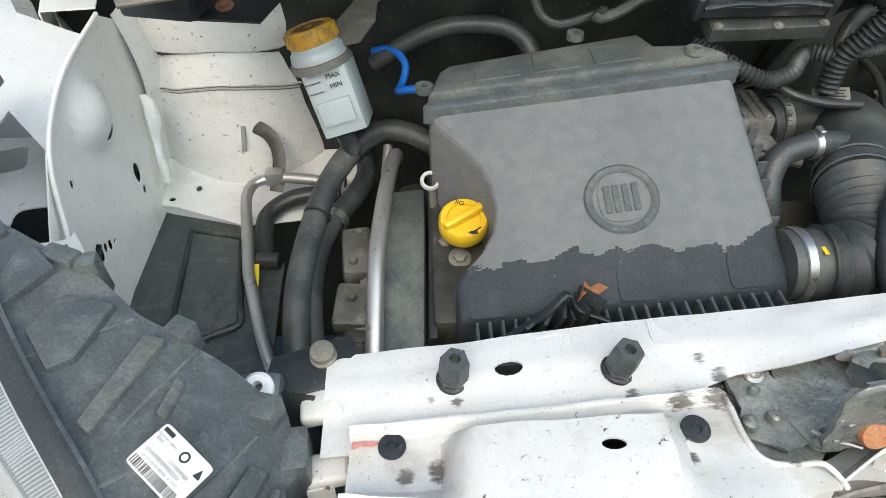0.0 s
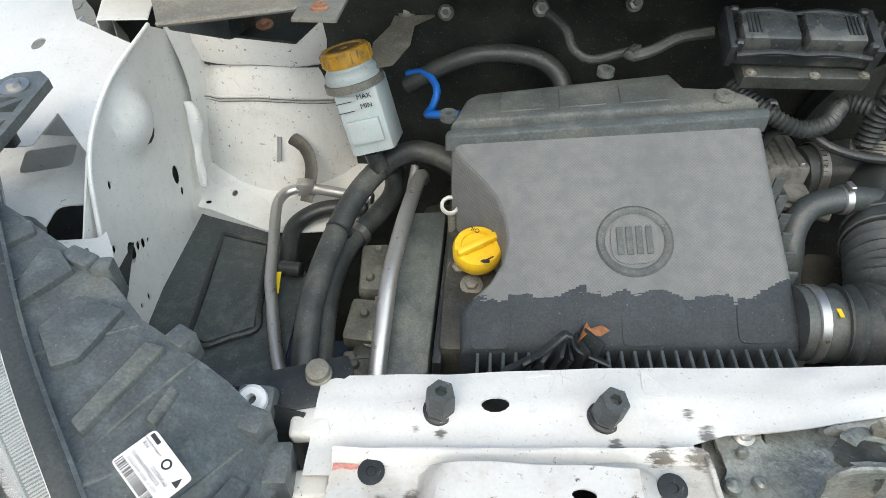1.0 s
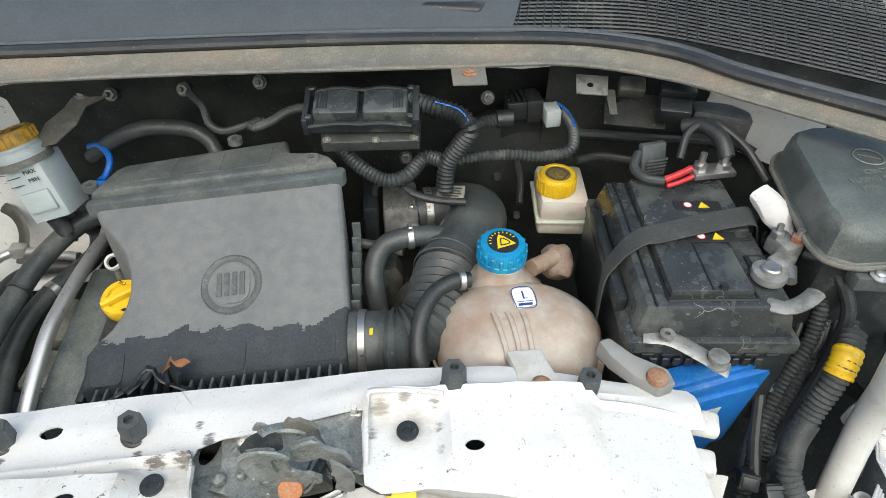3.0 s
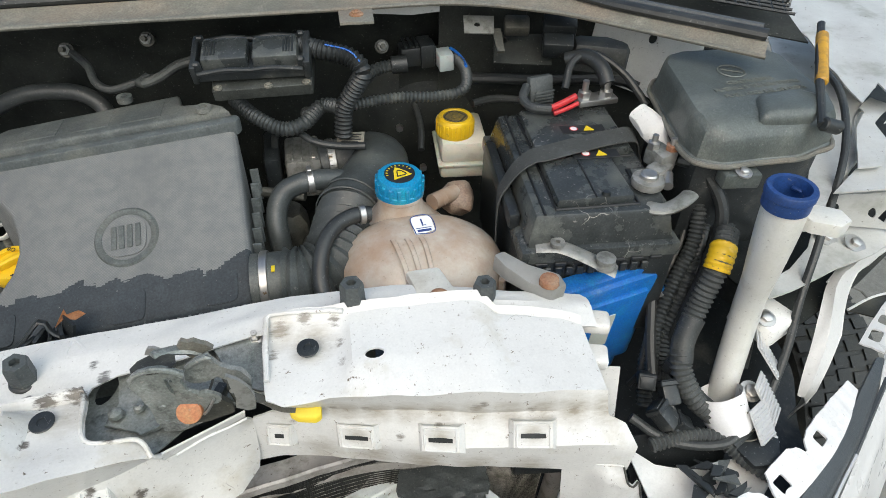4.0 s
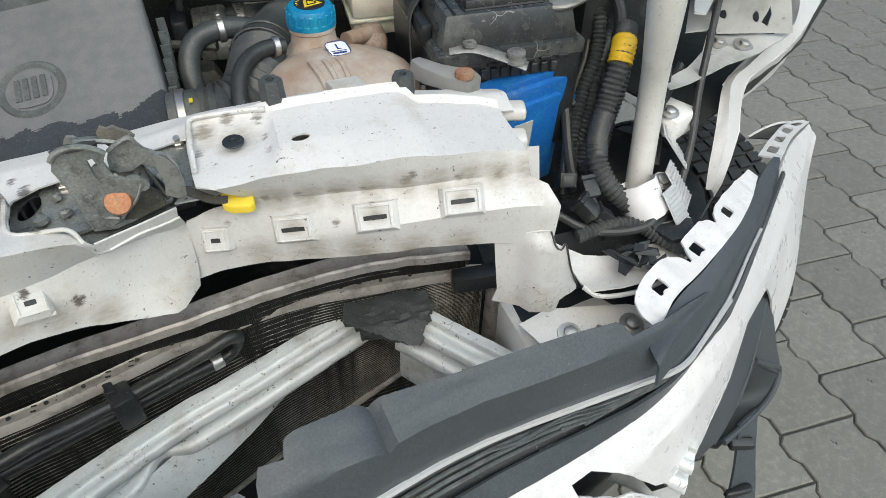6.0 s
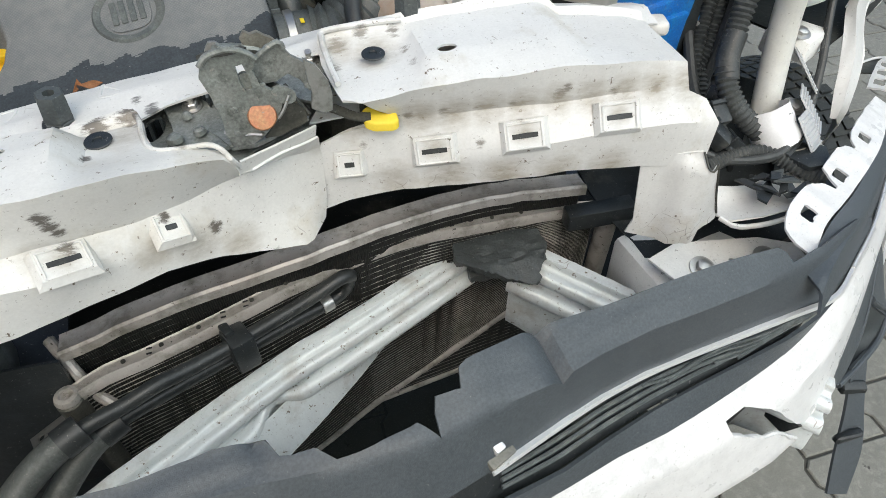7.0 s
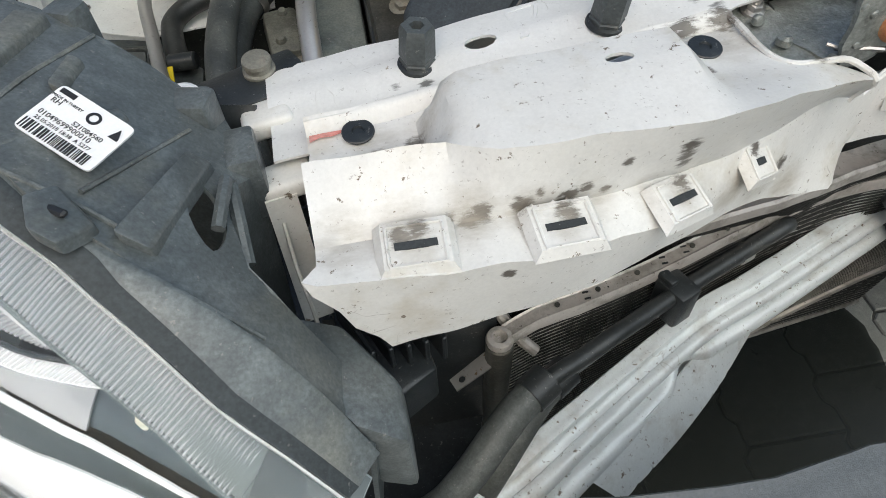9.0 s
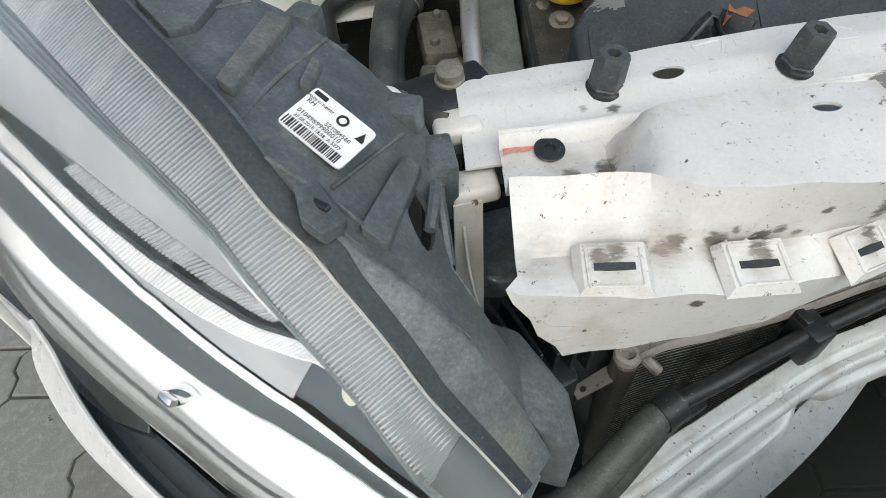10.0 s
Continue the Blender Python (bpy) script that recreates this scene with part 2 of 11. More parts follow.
# ---- materials ----
def stuff(name, base, rough=0.5, metal=0.0, spread=None, fine=(0.34, 420), bump=(0.0, 300), dust=None, dust_scale=8, dust_amount=0.5,
          spots=None, spot_scale=60, spot_amount=0.1, speck=0.055, wear=0.6, scratch=0, **more):
    """A worn surface: two scales of colour change, dust, spots and fine relief."""
    dark = sum(base) < 0.9

    def cool(c):
        return (c[0] * 0.94, c[1] * 1.02, c[2] * 0.99) if max(c) < 0.32 and max(c) - min(c) < 0.08 else tuple(c)

    base, spread, dust = cool(base), spread and cool(spread), dust and cool(dust)
    mat = bpy.data.materials.new(name)
    mat.use_nodes = True
    nt = mat.node_tree
    N, L = nt.nodes, nt.links
    bs = N["Principled BSDF"]
    co = N.new("ShaderNodeTexCoord").outputs["Object"]

    def noise_tex(scale, detail=4.0, rough_=0.6):
        n = N.new("ShaderNodeTexNoise")
        n.inputs["Scale"].default_value, n.inputs["Detail"].default_value, n.inputs["Roughness"].default_value = scale, detail, rough_
        L.new(co, n.inputs["Vector"])
        return n.outputs["Fac"]

    def ramp(src, a, b):
        r = N.new("ShaderNodeMapRange")
        r.inputs["From Min"].default_value, r.inputs["From Max"].default_value = a, b
        L.new(src, r.inputs["Value"])
        return r.outputs["Result"]

    def mix(fac, a, b):
        m = N.new("ShaderNodeMix")
        m.data_type = "RGBA"
        for s, v in ((m.inputs["Factor"], fac), (m.inputs["A"], a), (m.inputs["B"], b)):
            if isinstance(v, (int, float)):
                s.default_value = v
            elif isinstance(v, tuple):
                s.default_value = (*v, 1)
            else:
                L.new(v, s)
        return m.outputs["Result"]

    col = mix(ramp(noise_tex(14), 0.35, 0.7), tuple(base), tuple(spread or [c * 0.82 for c in base]))
    rough_in = None
    if wear:
        worn = tuple(min(0.5, c * 2.0 + 0.012) for c in base) if dark else tuple(c * 0.84 for c in base)
        f = ramp(noise_tex(48, 8, 0.72), 0.48, 0.72)
        g = N.new("ShaderNodeMath")
        g.operation = "MULTIPLY"
        g.inputs[1].default_value = wear
        L.new(f, g.inputs[0])
        col = mix(g.outputs[0], col, worn)
    if dust:
        f = ramp(noise_tex(dust_scale, 8, 0.65), 0.62 - dust_amount * 0.4, 0.78 - dust_amount * 0.25)
        g = N.new("ShaderNodeMath")
        g.operation = "MULTIPLY"
        g.inputs[1].default_value = 0.85
        L.new(f, g.inputs[0])
        col = mix(g.outputs[0], col, tuple(dust))
        rough_in = f
    if spots:
        f = ramp(noise_tex(spot_scale, 6, 0.7), 0.71 - spot_amount, 0.74 - spot_amount * 0.9)
        col = mix(f, col, tuple(spots))
    if speck:
        lum = sum(base) / 3
        f = ramp(noise_tex(230, 3, 0.75), 0.70 - speck, 0.74 - speck)
        g = N.new("ShaderNodeMath")
        g.operation = "MULTIPLY"
        g.inputs[1].default_value = 0.55 if lum < 0.3 else 0.4
        L.new(f, g.inputs[0])
        col = mix(g.outputs[0], col, (0.26, 0.25, 0.23) if lum < 0.3 else (0.16, 0.14, 0.11))
    if scratch:
        warp = N.new("ShaderNodeTexNoise")
        warp.inputs["Scale"].default_value = 30
        L.new(co, warp.inputs["Vector"])
        add = N.new("ShaderNodeVectorMath")
        add.operation = "MULTIPLY_ADD"
        L.new(warp.outputs["Color"], add.inputs[0])
        add.inputs[1].default_value = (0.03, 0.03, 0.03)
        L.new(co, add.inputs[2])
        vo = N.new("ShaderNodeTexVoronoi")
        vo.feature = "DISTANCE_TO_EDGE"
        vo.inputs["Scale"].default_value = 34
        L.new(add.outputs[0], vo.inputs["Vector"])
        line = ramp(vo.outputs["Distance"], 0.018, 0.004)
        part_of = ramp(noise_tex(11, 4), 0.60, 0.67)
        both = N.new("ShaderNodeMath")
        both.operation = "MULTIPLY"
        L.new(line, both.inputs[0])
        L.new(part_of, both.inputs[1])
        col = mix(both.outputs[0], col, (0.36, 0.34, 0.31))
    if fine[0]:
        col = mix(ramp(noise_tex(fine[1], 2), 0.3, 0.7), col, mix(fine[0] if sum(base) < 0.9 else 0.07, col, (0.0, 0.0, 0.0)))
    L.new(col, bs.inputs["Base Color"])
    bs.inputs["Metallic"].default_value = metal
    r = N.new("ShaderNodeMapRange")
    r.inputs["To Min"].default_value, r.inputs["To Max"].default_value = rough * 0.8, min(1.0, rough * 1.25)
    L.new(rough_in or noise_tex(30), r.inputs["Value"])
    L.new(r.outputs["Result"], bs.inputs["Roughness"])
    if bump[0]:
        b = N.new("ShaderNodeBump")
        b.inputs["Strength"].default_value, b.inputs["Distance"].default_value = bump[0], 0.001
        L.new(noise_tex(bump[1], 3), b.inputs["Height"])
        L.new(b.outputs["Normal"], bs.inputs["Normal"])
    for k, v in more.items():
        bs.inputs[k.replace("_", " ")].default_value = v
    return mat


DUST = (0.17, 0.155, 0.135)
white_paint = stuff("white_paint", (0.66, 0.66, 0.645), 0.38, spread=(0.61, 0.61, 0.59), spots=(0.30, 0.26, 0.2), spot_scale=90, spot_amount=0.03, bump=(0.05, 120))
dirty_white = stuff("dirty_white", (0.76, 0.755, 0.73), 0.45, spread=(0.66, 0.65, 0.61), dust=(0.50, 0.46, 0.39), dust_scale=9, dust_amount=0.25,
                    spots=(0.14, 0.11, 0.08), spot_scale=55, spot_amount=0.06, bump=(0.12, 160))
bay_white = stuff("bay_white", (0.84, 0.84, 0.81), 0.5, spread=(0.79, 0.785, 0.755), dust=(0.56, 0.54, 0.49), dust_scale=9, dust_amount=0.06,
                  spots=(0.10, 0.09, 0.07), spot_scale=90, spot_amount=0.045, bump=(0.2, 160))
sealed_white = stuff("sealed_white", (0.84, 0.835, 0.80), 0.55, spread=(0.76, 0.75, 0.71), dust=(0.60, 0.57, 0.50), dust_scale=14, dust_amount=0.10, spots=(0.10, 0.09, 0.07), spot_scale=120, spot_amount=0.085, bump=(0.45, 90), scratch=1)
bumper_white = stuff("bumper_white", (0.67, 0.67, 0.665), 0.28, spread=(0.78, 0.78, 0.77), spots=(0.35, 0.33, 0.3), spot_scale=70, spot_amount=0.0, bump=(0.03, 80))
black_plastic = stuff("black_plastic", (0.017, 0.019, 0.021), 0.45, spread=(0.032, 0.034, 0.037), dust=DUST, dust_scale=10, dust_amount=0.12, bump=(0.25, 700))
lamp_plastic = stuff("lamp_plastic", (0.120, 0.124, 0.128), 0.36, spread=(0.092, 0.096, 0.10), dust=(0.22, 0.205, 0.18), dust_scale=11, dust_amount=0.2, bump=(0.15, 500))
grey_plastic = stuff("grey_plastic", (0.075, 0.080, 0.092), 0.5, spread=(0.065, 0.070, 0.080), dust=(0.14, 0.14, 0.14), dust_scale=5, dust_amount=0.06, bump=(0.3, 1200), wear=0.15, speck=0.02)
rubber = stuff("rubber", (0.036, 0.037, 0.039), 0.55, spread=(0.060, 0.060, 0.059), dust=(0.13, 0.125, 0.115), dust_scale=14, dust_amount=0.25, bump=(0.2, 500))
black_rubber = stuff("black_rubber", (0.018, 0.019, 0.020), 0.5, spread=(0.048, 0.048, 0.049), dust=(0.1, 0.095, 0.085), dust_scale=20, dust_amount=0.08, bump=(0.15, 500))
dark_metal = stuff("dark_metal", (0.045, 0.042, 0.038), 0.55, 0.3, spread=(0.12, 0.11, 0.095), dust=(0.16, 0.14, 0.115), dust_scale=25, dust_amount=0.3, bump=(0.5, 150))
grease_metal = stuff("grease_metal", (0.24, 0.242, 0.23), 0.36, 0.25, spread=(0.36, 0.36, 0.34), dust=(0.05, 0.049, 0.045), dust_scale=70, dust_amount=0.22, spots=(0.36, 0.35, 0.32), spot_scale=150, spot_amount=0.10, bump=(0.9, 220))
cast_alloy = stuff("cast_alloy", (0.34, 0.335, 0.32), 0.5, 0.35, spread=(0.24, 0.235, 0.22), dust=(0.10, 0.09, 0.08), dust_scale=60, dust_amount=0.35, bump=(0.4, 350))
aluminium = stuff("aluminium", (0.62, 0.61, 0.59), 0.38, 0.8, spread=(0.5, 0.49, 0.47), spots=(0.3, 0.28, 0.25), spot_scale=80, spot_amount=0.1, bump=(0.1, 200))
steel = stuff("steel", (0.55, 0.54, 0.52), 0.35, 0.9, spread=(0.42, 0.41, 0.39), spots=(0.25, 0.18, 0.11), spot_scale=90, spot_amount=0.08, bump=(0.1, 300))
zinc_beam = stuff("zinc_beam", (0.76, 0.80, 0.80), 0.40, 0.12, spread=(0.66, 0.70, 0.70), dust=(0.42, 0.40, 0.36), dust_scale=18, dust_amount=0.28, scratch=1, spots=(0.16, 0.13, 0.10), spot_scale=110, spot_amount=0.09, bump=(0.1, 200))
rad_alloy = stuff("rad_alloy", (0.50, 0.475, 0.445), 0.5, 0.25, spread=(0.36, 0.33, 0.30), dust=(0.17, 0.15, 0.125), dust_scale=38, dust_amount=0.4, spots=(0.10, 0.085, 0.07), spot_scale=160, spot_amount=0.08, bump=(0.25, 250))
fin_metal = stuff("fin_metal", (0.16, 0.15, 0.135), 0.55, 0.3, spread=(0.09, 0.085, 0.075), bump=(0.3, 900))
rust = stuff("rust", (0.36, 0.16, 0.08), 0.8, spread=(0.25, 0.12, 0.07), dust=(0.42, 0.3, 0.22), dust_scale=60, dust_amount=0.3, bump=(0.6, 250))
orange_seal = stuff("orange_seal", (0.52, 0.20, 0.09), 0.55, spread=(0.42, 0.17, 0.08), dust=(0.3, 0.2, 0.14), dust_scale=60, dust_amount=0.2, bump=(0.1, 200))
yellow_plastic = stuff("yellow_plastic", (0.80, 0.52, 0.02), 0.4, spread=(0.72, 0.45, 0.02), dust=(0.32, 0.22, 0.07), dust_scale=45, dust_amount=0.1, bump=(0.1, 300))
old_yellow = stuff("old_yellow", (0.62, 0.35, 0.03), 0.45, spread=(0.50, 0.27, 0.03), dust=(0.14, 0.10, 0.06), dust_scale=45, dust_amount=0.45, bump=(0.2, 300))
yellow_foam = stuff("yellow_foam", (0.85, 0.66, 0.03), 0.6, spread=(0.8, 0.6, 0.05), speck=0, wear=0)
cap_blue = stuff("cap_blue", (0.008, 0.27, 0.52), 0.38, spread=(0.01, 0.22, 0.45), dust=(0.12, 0.27, 0.38), dust_scale=40, dust_amount=0.08)
wire_blue = stuff("wire_blue", (0.01, 0.14, 0.55), 0.35, spread=(0.01, 0.12, 0.48), speck=0, wear=0)
ecu_blue = stuff("ecu_blue", (0.012, 0.16, 0.55), 0.45, spread=(0.015, 0.14, 0.48), dust=(0.2, 0.28, 0.4), dust_scale=30, dust_amount=0.1, bump=(0.15, 120))
ring_blue = stuff("ring_blue", (0.012, 0.05, 0.19), 0.45, spread=(0.02, 0.06, 0.2))
milky = stuff("milky_plastic", (0.66, 0.66, 0.62), 0.45, spread=(0.58, 0.57, 0.52), dust=(0.42, 0.39, 0.33), dust_scale=16, dust_amount=0.15, Subsurface_Weight=0.25)
milky.node_tree.nodes["Principled BSDF"].inputs["Subsurface Radius"].default_value = (0.01, 0.01, 0.008)
tank_plastic = stuff("tank_plastic", (0.52, 0.47, 0.41), 0.24, spread=(0.34, 0.25, 0.18), dust=(0.36, 0.24, 0.165), dust_scale=7, dust_amount=0.40, Subsurface_Weight=0.3, bump=(0.08, 60))
tank_plastic.node_tree.nodes["Principled BSDF"].inputs["Subsurface Radius"].default_value = (0.012, 0.008, 0.006)
reservoir_grey = stuff("reservoir_grey", (0.42, 0.47, 0.47), 0.45, spread=(0.36, 0.40, 0.40), dust=(0.24, 0.22, 0.19), dust_scale=18, dust_amount=0.15, Subsurface_Weight=0.15)
brake_white = stuff("brake_white", (0.68, 0.65, 0.56), 0.45, spread=(0.60, 0.57, 0.48), dust=(0.33, 0.29, 0.22), dust_scale=18, dust_amount=0.2, Subsurface_Weight=0.2)
label_white = stuff("label_white", (0.82, 0.82, 0.82), 0.4, spread=(0.78, 0.78, 0.78), speck=0, wear=0)
cloth_white = stuff("cloth_white", (0.78, 0.77, 0.74), 0.8, spread=(0.68, 0.66, 0.62), bump=(0.4, 500))
ink = stuff("ink", (0.02, 0.02, 0.022), 0.5, speck=0, wear=0)
ink_blue = stuff("ink_blue", (0.02, 0.06, 0.25), 0.5, speck=0, wear=0)
ink_red = stuff("ink_red", (0.65, 0.03, 0.03), 0.5, speck=0, wear=0)
ink_yellow = stuff("ink_yellow", (0.8, 0.6, 0.02), 0.5, speck=0, wear=0)
red_plastic = stuff("red_plastic", (0.62, 0.03, 0.035), 0.4, spread=(0.5, 0.03, 0.03))
red_mark = stuff("red_mark", (0.66, 0.10, 0.07), 0.6, spread=(0.72, 0.4, 0.36))
webbing = stuff("webbing", (0.05, 0.05, 0.05), 0.8, spread=(0.07, 0.068, 0.065), bump=(0.8, 900))
stop_rubber = stuff("stop_rubber", (0.085, 0.088, 0.09), 0.65, spread=(0.065, 0.067, 0.07), dust=(0.16, 0.155, 0.145), dust_scale=30, dust_amount=0.15, bump=(0.2, 500))
tape_black = stuff("tape_black", (0.046, 0.048, 0.050), 0.5, spread=(0.085, 0.088, 0.090), bump=(1.0, 260))
chrome = stuff("chrome", (0.85, 0.86, 0.87), 0.12, 1.0, spread=(0.8, 0.81, 0.82), fine=(0, 1), speck=0, wear=0)
satin_chrome = stuff("satin_chrome", (0.78, 0.78, 0.77), 0.3, 0.5, spread=(0.70, 0.70, 0.69), spots=(0.3, 0.28, 0.26), spot_scale=80, spot_amount=0.05)
leaf_dry = stuff("leaf_dry", (0.30, 0.12, 0.04), 0.7, spread=(0.2, 0.09, 0.04), bump=(0.4, 300))
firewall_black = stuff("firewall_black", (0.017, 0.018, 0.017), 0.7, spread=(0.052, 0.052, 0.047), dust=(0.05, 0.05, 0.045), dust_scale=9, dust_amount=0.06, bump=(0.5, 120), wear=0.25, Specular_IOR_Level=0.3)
seal_grey = stuff("seal_grey", (0.15, 0.138, 0.122), 0.6, spread=(0.21, 0.185, 0.155), dust=(0.24, 0.20, 0.155), dust_scale=9, dust_amount=0.3, bump=(0.3, 200))
rim_black = stuff("lamp_rim_black", (0.046, 0.049, 0.052), 0.45, spread=(0.06, 0.063, 0.067), bump=(0.05, 200), speck=0.03, wear=0.2, Specular_IOR_Level=0.3)
dust_bolt = stuff("dust_bolt", (0.24, 0.215, 0.185), 0.7, 0.2, spread=(0.17, 0.15, 0.125), dust=(0.32, 0.28, 0.23), dust_scale=60, dust_amount=0.3, bump=(0.3, 400))
tyre = stuff("tyre", (0.03, 0.03, 0.03), 0.75, spread=(0.045, 0.044, 0.042), dust=(0.12, 0.11, 0.09), dust_scale=20, dust_amount=0.2, bump=(0.3, 300))


def stained(mat, base, marks, colour, grain=90, lo=0.24, hi=0.36, top=0.75, stretch=0.35):
    """Adds dirt, on the crossmember faces with some shade, round some places: (x, y, z, radius)."""
    nt = mat.node_tree
    N, L = nt.nodes, nt.links
    bs = N["Principled BSDF"]
    old = bs.inputs["Base Color"].links[0].from_socket
    co = N.new("ShaderNodeTexCoord").outputs["Object"]
    tot = None
    for x, y, z, r in marks:
        d = N.new("ShaderNodeVectorMath")
        d.operation = "DISTANCE"
        L.new(co, d.inputs[0])
        d.inputs[1].default_value = (x - base[0], y - base[1], z - base[2])
        f = N.new("ShaderNodeMapRange")
        f.inputs["From Min"].default_value, f.inputs["From Max"].default_value = r, 0.0
        L.new(d.outputs["Value"], f.inputs["Value"])
        if tot is None:
            tot = f.outputs["Result"]
        else:
            a = N.new("ShaderNodeMath")
            a.operation = "MAXIMUM"
            L.new(tot, a.inputs[0])
            L.new(f.outputs["Result"], a.inputs[1])
            tot = a.outputs[0]
    n = N.new("ShaderNodeTexNoise")
    n.inputs["Scale"].default_value, n.inputs["Detail"].default_value, n.inputs["Roughness"].default_value = grain, 6, 0.7
    mp = N.new("ShaderNodeMapping")
    mp.inputs["Scale"].default_value = (stretch, 1.0, 1.0)
    mp.inputs["Rotation"].default_value = (0.0, 0.0, 0.25)
    L.new(co, mp.inputs["Vector"])
    L.new(mp.outputs[0], n.inputs["Vector"])
    s = N.new("ShaderNodeMath")
    s.operation = "MULTIPLY"
    L.new(tot, s.inputs[0])
    L.new(n.outputs["Fac"], s.inputs[1])
    g = N.new("ShaderNodeMapRange")
    g.inputs["From Min"].default_value, g.inputs["From Max"].default_value, g.inputs["To Max"].default_value = lo, hi, top
    L.new(s.outputs[0], g.inputs["Value"])
    m = N.new("ShaderNodeMix")
    m.data_type = "RGBA"
    L.new(g.outputs["Result"], m.inputs["Factor"])
    L.new(old, m.inputs["A"])
    m.inputs["B"].default_value = (*colour, 1)
    L.new(m.outputs["Result"], bs.inputs["Base Color"])
    return mat


def clear(name, tint, rough, ior=1.25):
    mat = bpy.data.materials.new(name)
    mat.use_nodes = True
    b = mat.node_tree.nodes["Principled BSDF"]
    b.inputs["Base Color"].default_value = (*tint, 1)
    b.inputs["Transmission Weight"].default_value = 1.0
    b.inputs["Roughness"].default_value, b.inputs["IOR"].default_value = rough, ior
    return mat


lens_clear = clear("lens_clear", (0.97, 0.975, 0.98), 0.06, 1.3)

# ---- body of the car round the bay ----
def lerp_rows(rows, x):
    return [float(np.interp(x, [r[0] for r in rows], [r[k] for r in rows])) for k in range(1, len(rows[0]))]


# inner wing panel, white, with press holes
wing = thing("wing_inner_sheet", (-0.335, 0.6, 0.8), "white dusty inner wing panel with punched holes", "car panel")


def wing_place(y, z):
    d = math.hypot(y - 0.635, z - 1.045)
    dome = 0.022 * max(0.0, 1 - (d / 0.042) ** 2)
    return V((-0.337 + dome + 0.012 * max(0, (0.56 - y) * 4), y, z))


out = [(0.455, 0.90), (0.478, 0.985), (0.470, 1.0), (0.535, 1.062), (0.62, 1.10), (0.74, 1.115), (0.80, 1.08), (0.80, 0.95), (0.735, 0.86), (0.71, 0.83), (0.60, 0.80), (0.50, 0.775), (0.455, 0.80)]
holes = [ring2(0.646, 1.025, 0.006, 0.008, 10), ring2(0.666, 1.012, 0.004, 0.006, 8), ring2(0.684, 0.927, 0.009, 0.015, 14), ring2(0.685, 0.898, 0.005, 0.007, 8),
         ring2(0.55, 1.013, 0.004, 0.006, 8), ring2(0.535, 0.922, 0.010, 0.015, 14), ring2(0.551, 0.918, 0.005, 0.007, 8), ring2(0.562, 0.912, 0.005, 0.008, 8),
         ring2(0.573, 0.908, 0.003, 0.004, 8), ring2(0.527, 0.851, 0.0035, 0.007, 6), ring2(0.507, 0.855, 0.003, 0.005, 8), ring2(0.508, 0.953, 0.004, 0.006, 8),
         ring2(0.70, 1.06, 0.002, 0.003, 8)]
part("panel", plate(out, wing_place, 0.002, holes, step=0.014), bay_white, wing)
# a black disc behind each hole stands in for the shade there
for cy, cz in ((0.646, 1.025), (0.666, 1.012), (0.684, 0.927), (0.685, 0.898), (0.55, 1.013), (0.535, 0.922), (0.551, 0.918), (0.562, 0.912), (0.573, 0.908), (0.527, 0.851), (0.507, 0.855), (0.508, 0.953)):
    c = wing_place(cy, cz)
    part("cavity", lathe([(0, 0), (0.018, 0), (0.018, 0.002), (0, 0.002)], 12, Matrix.Translation(c + V((-0.010, 0, 0))) @ Matrix.Rotation(radians(90), 4, "Y")), firewall_black, wing, "black disc that paints the shade behind a hole")
part("rolled_edge", tube([(-0.322, 0.478, 0.985), (-0.333, 0.535, 1.064), (-0.337, 0.62, 1.103), (-0.337, 0.74, 1.117)], 0.0028, 8), bay_white, wing)

# strut tower with its sealed seam
tower = thing("strut_tower", (-0.2, 0.85, 0.84), "white strut tower dome with sealed seams", "car panel")


def tower_bm():
    bm = bmesh.new()
    rings = []
    prof = [(0.172, 0.80), (0.168, 0.88), (0.158, 0.95), (0.152, 0.985), (0.148, 1.0), (0.140, 1.022), (0.136, 1.030), (0.144, 1.036), (0.150, 1.07), (0.145, 1.13), (0.09, 1.15), (0.0, 1.155)]
    for r, z in prof:
        rings.append([bm.verts.new((-0.235 + r * math.cos(a), 0.928 + r * math.sin(a), z + 0.006 * math.sin(3 * a))) for a in (2 * math.pi * k / 48 for k in range(48))] if r else [bm.verts.new((-0.235, 0.928, z))])
    for a, b in zip(rings, rings[1:]):
        for k in range(48):
            q = list(dict.fromkeys([a[k], a[(k + 1) % 48], b[(k + 1) % len(b)], b[k % len(b)]]))
            bm.faces.new(q)
    return done(bm)


part("dome", rough_up(tower_bm(), 0.0035, 22), sealed_white, tower)
def round_tower(r, z, lo, hi, wave):
    return [(-0.235 + r * math.cos(radians(a)), 0.928 + r * math.sin(radians(a)), z + wave * math.sin(radians(a * 3)) + 0.006 * math.sin(3 * radians(a))) for a in range(lo, hi, 8)]


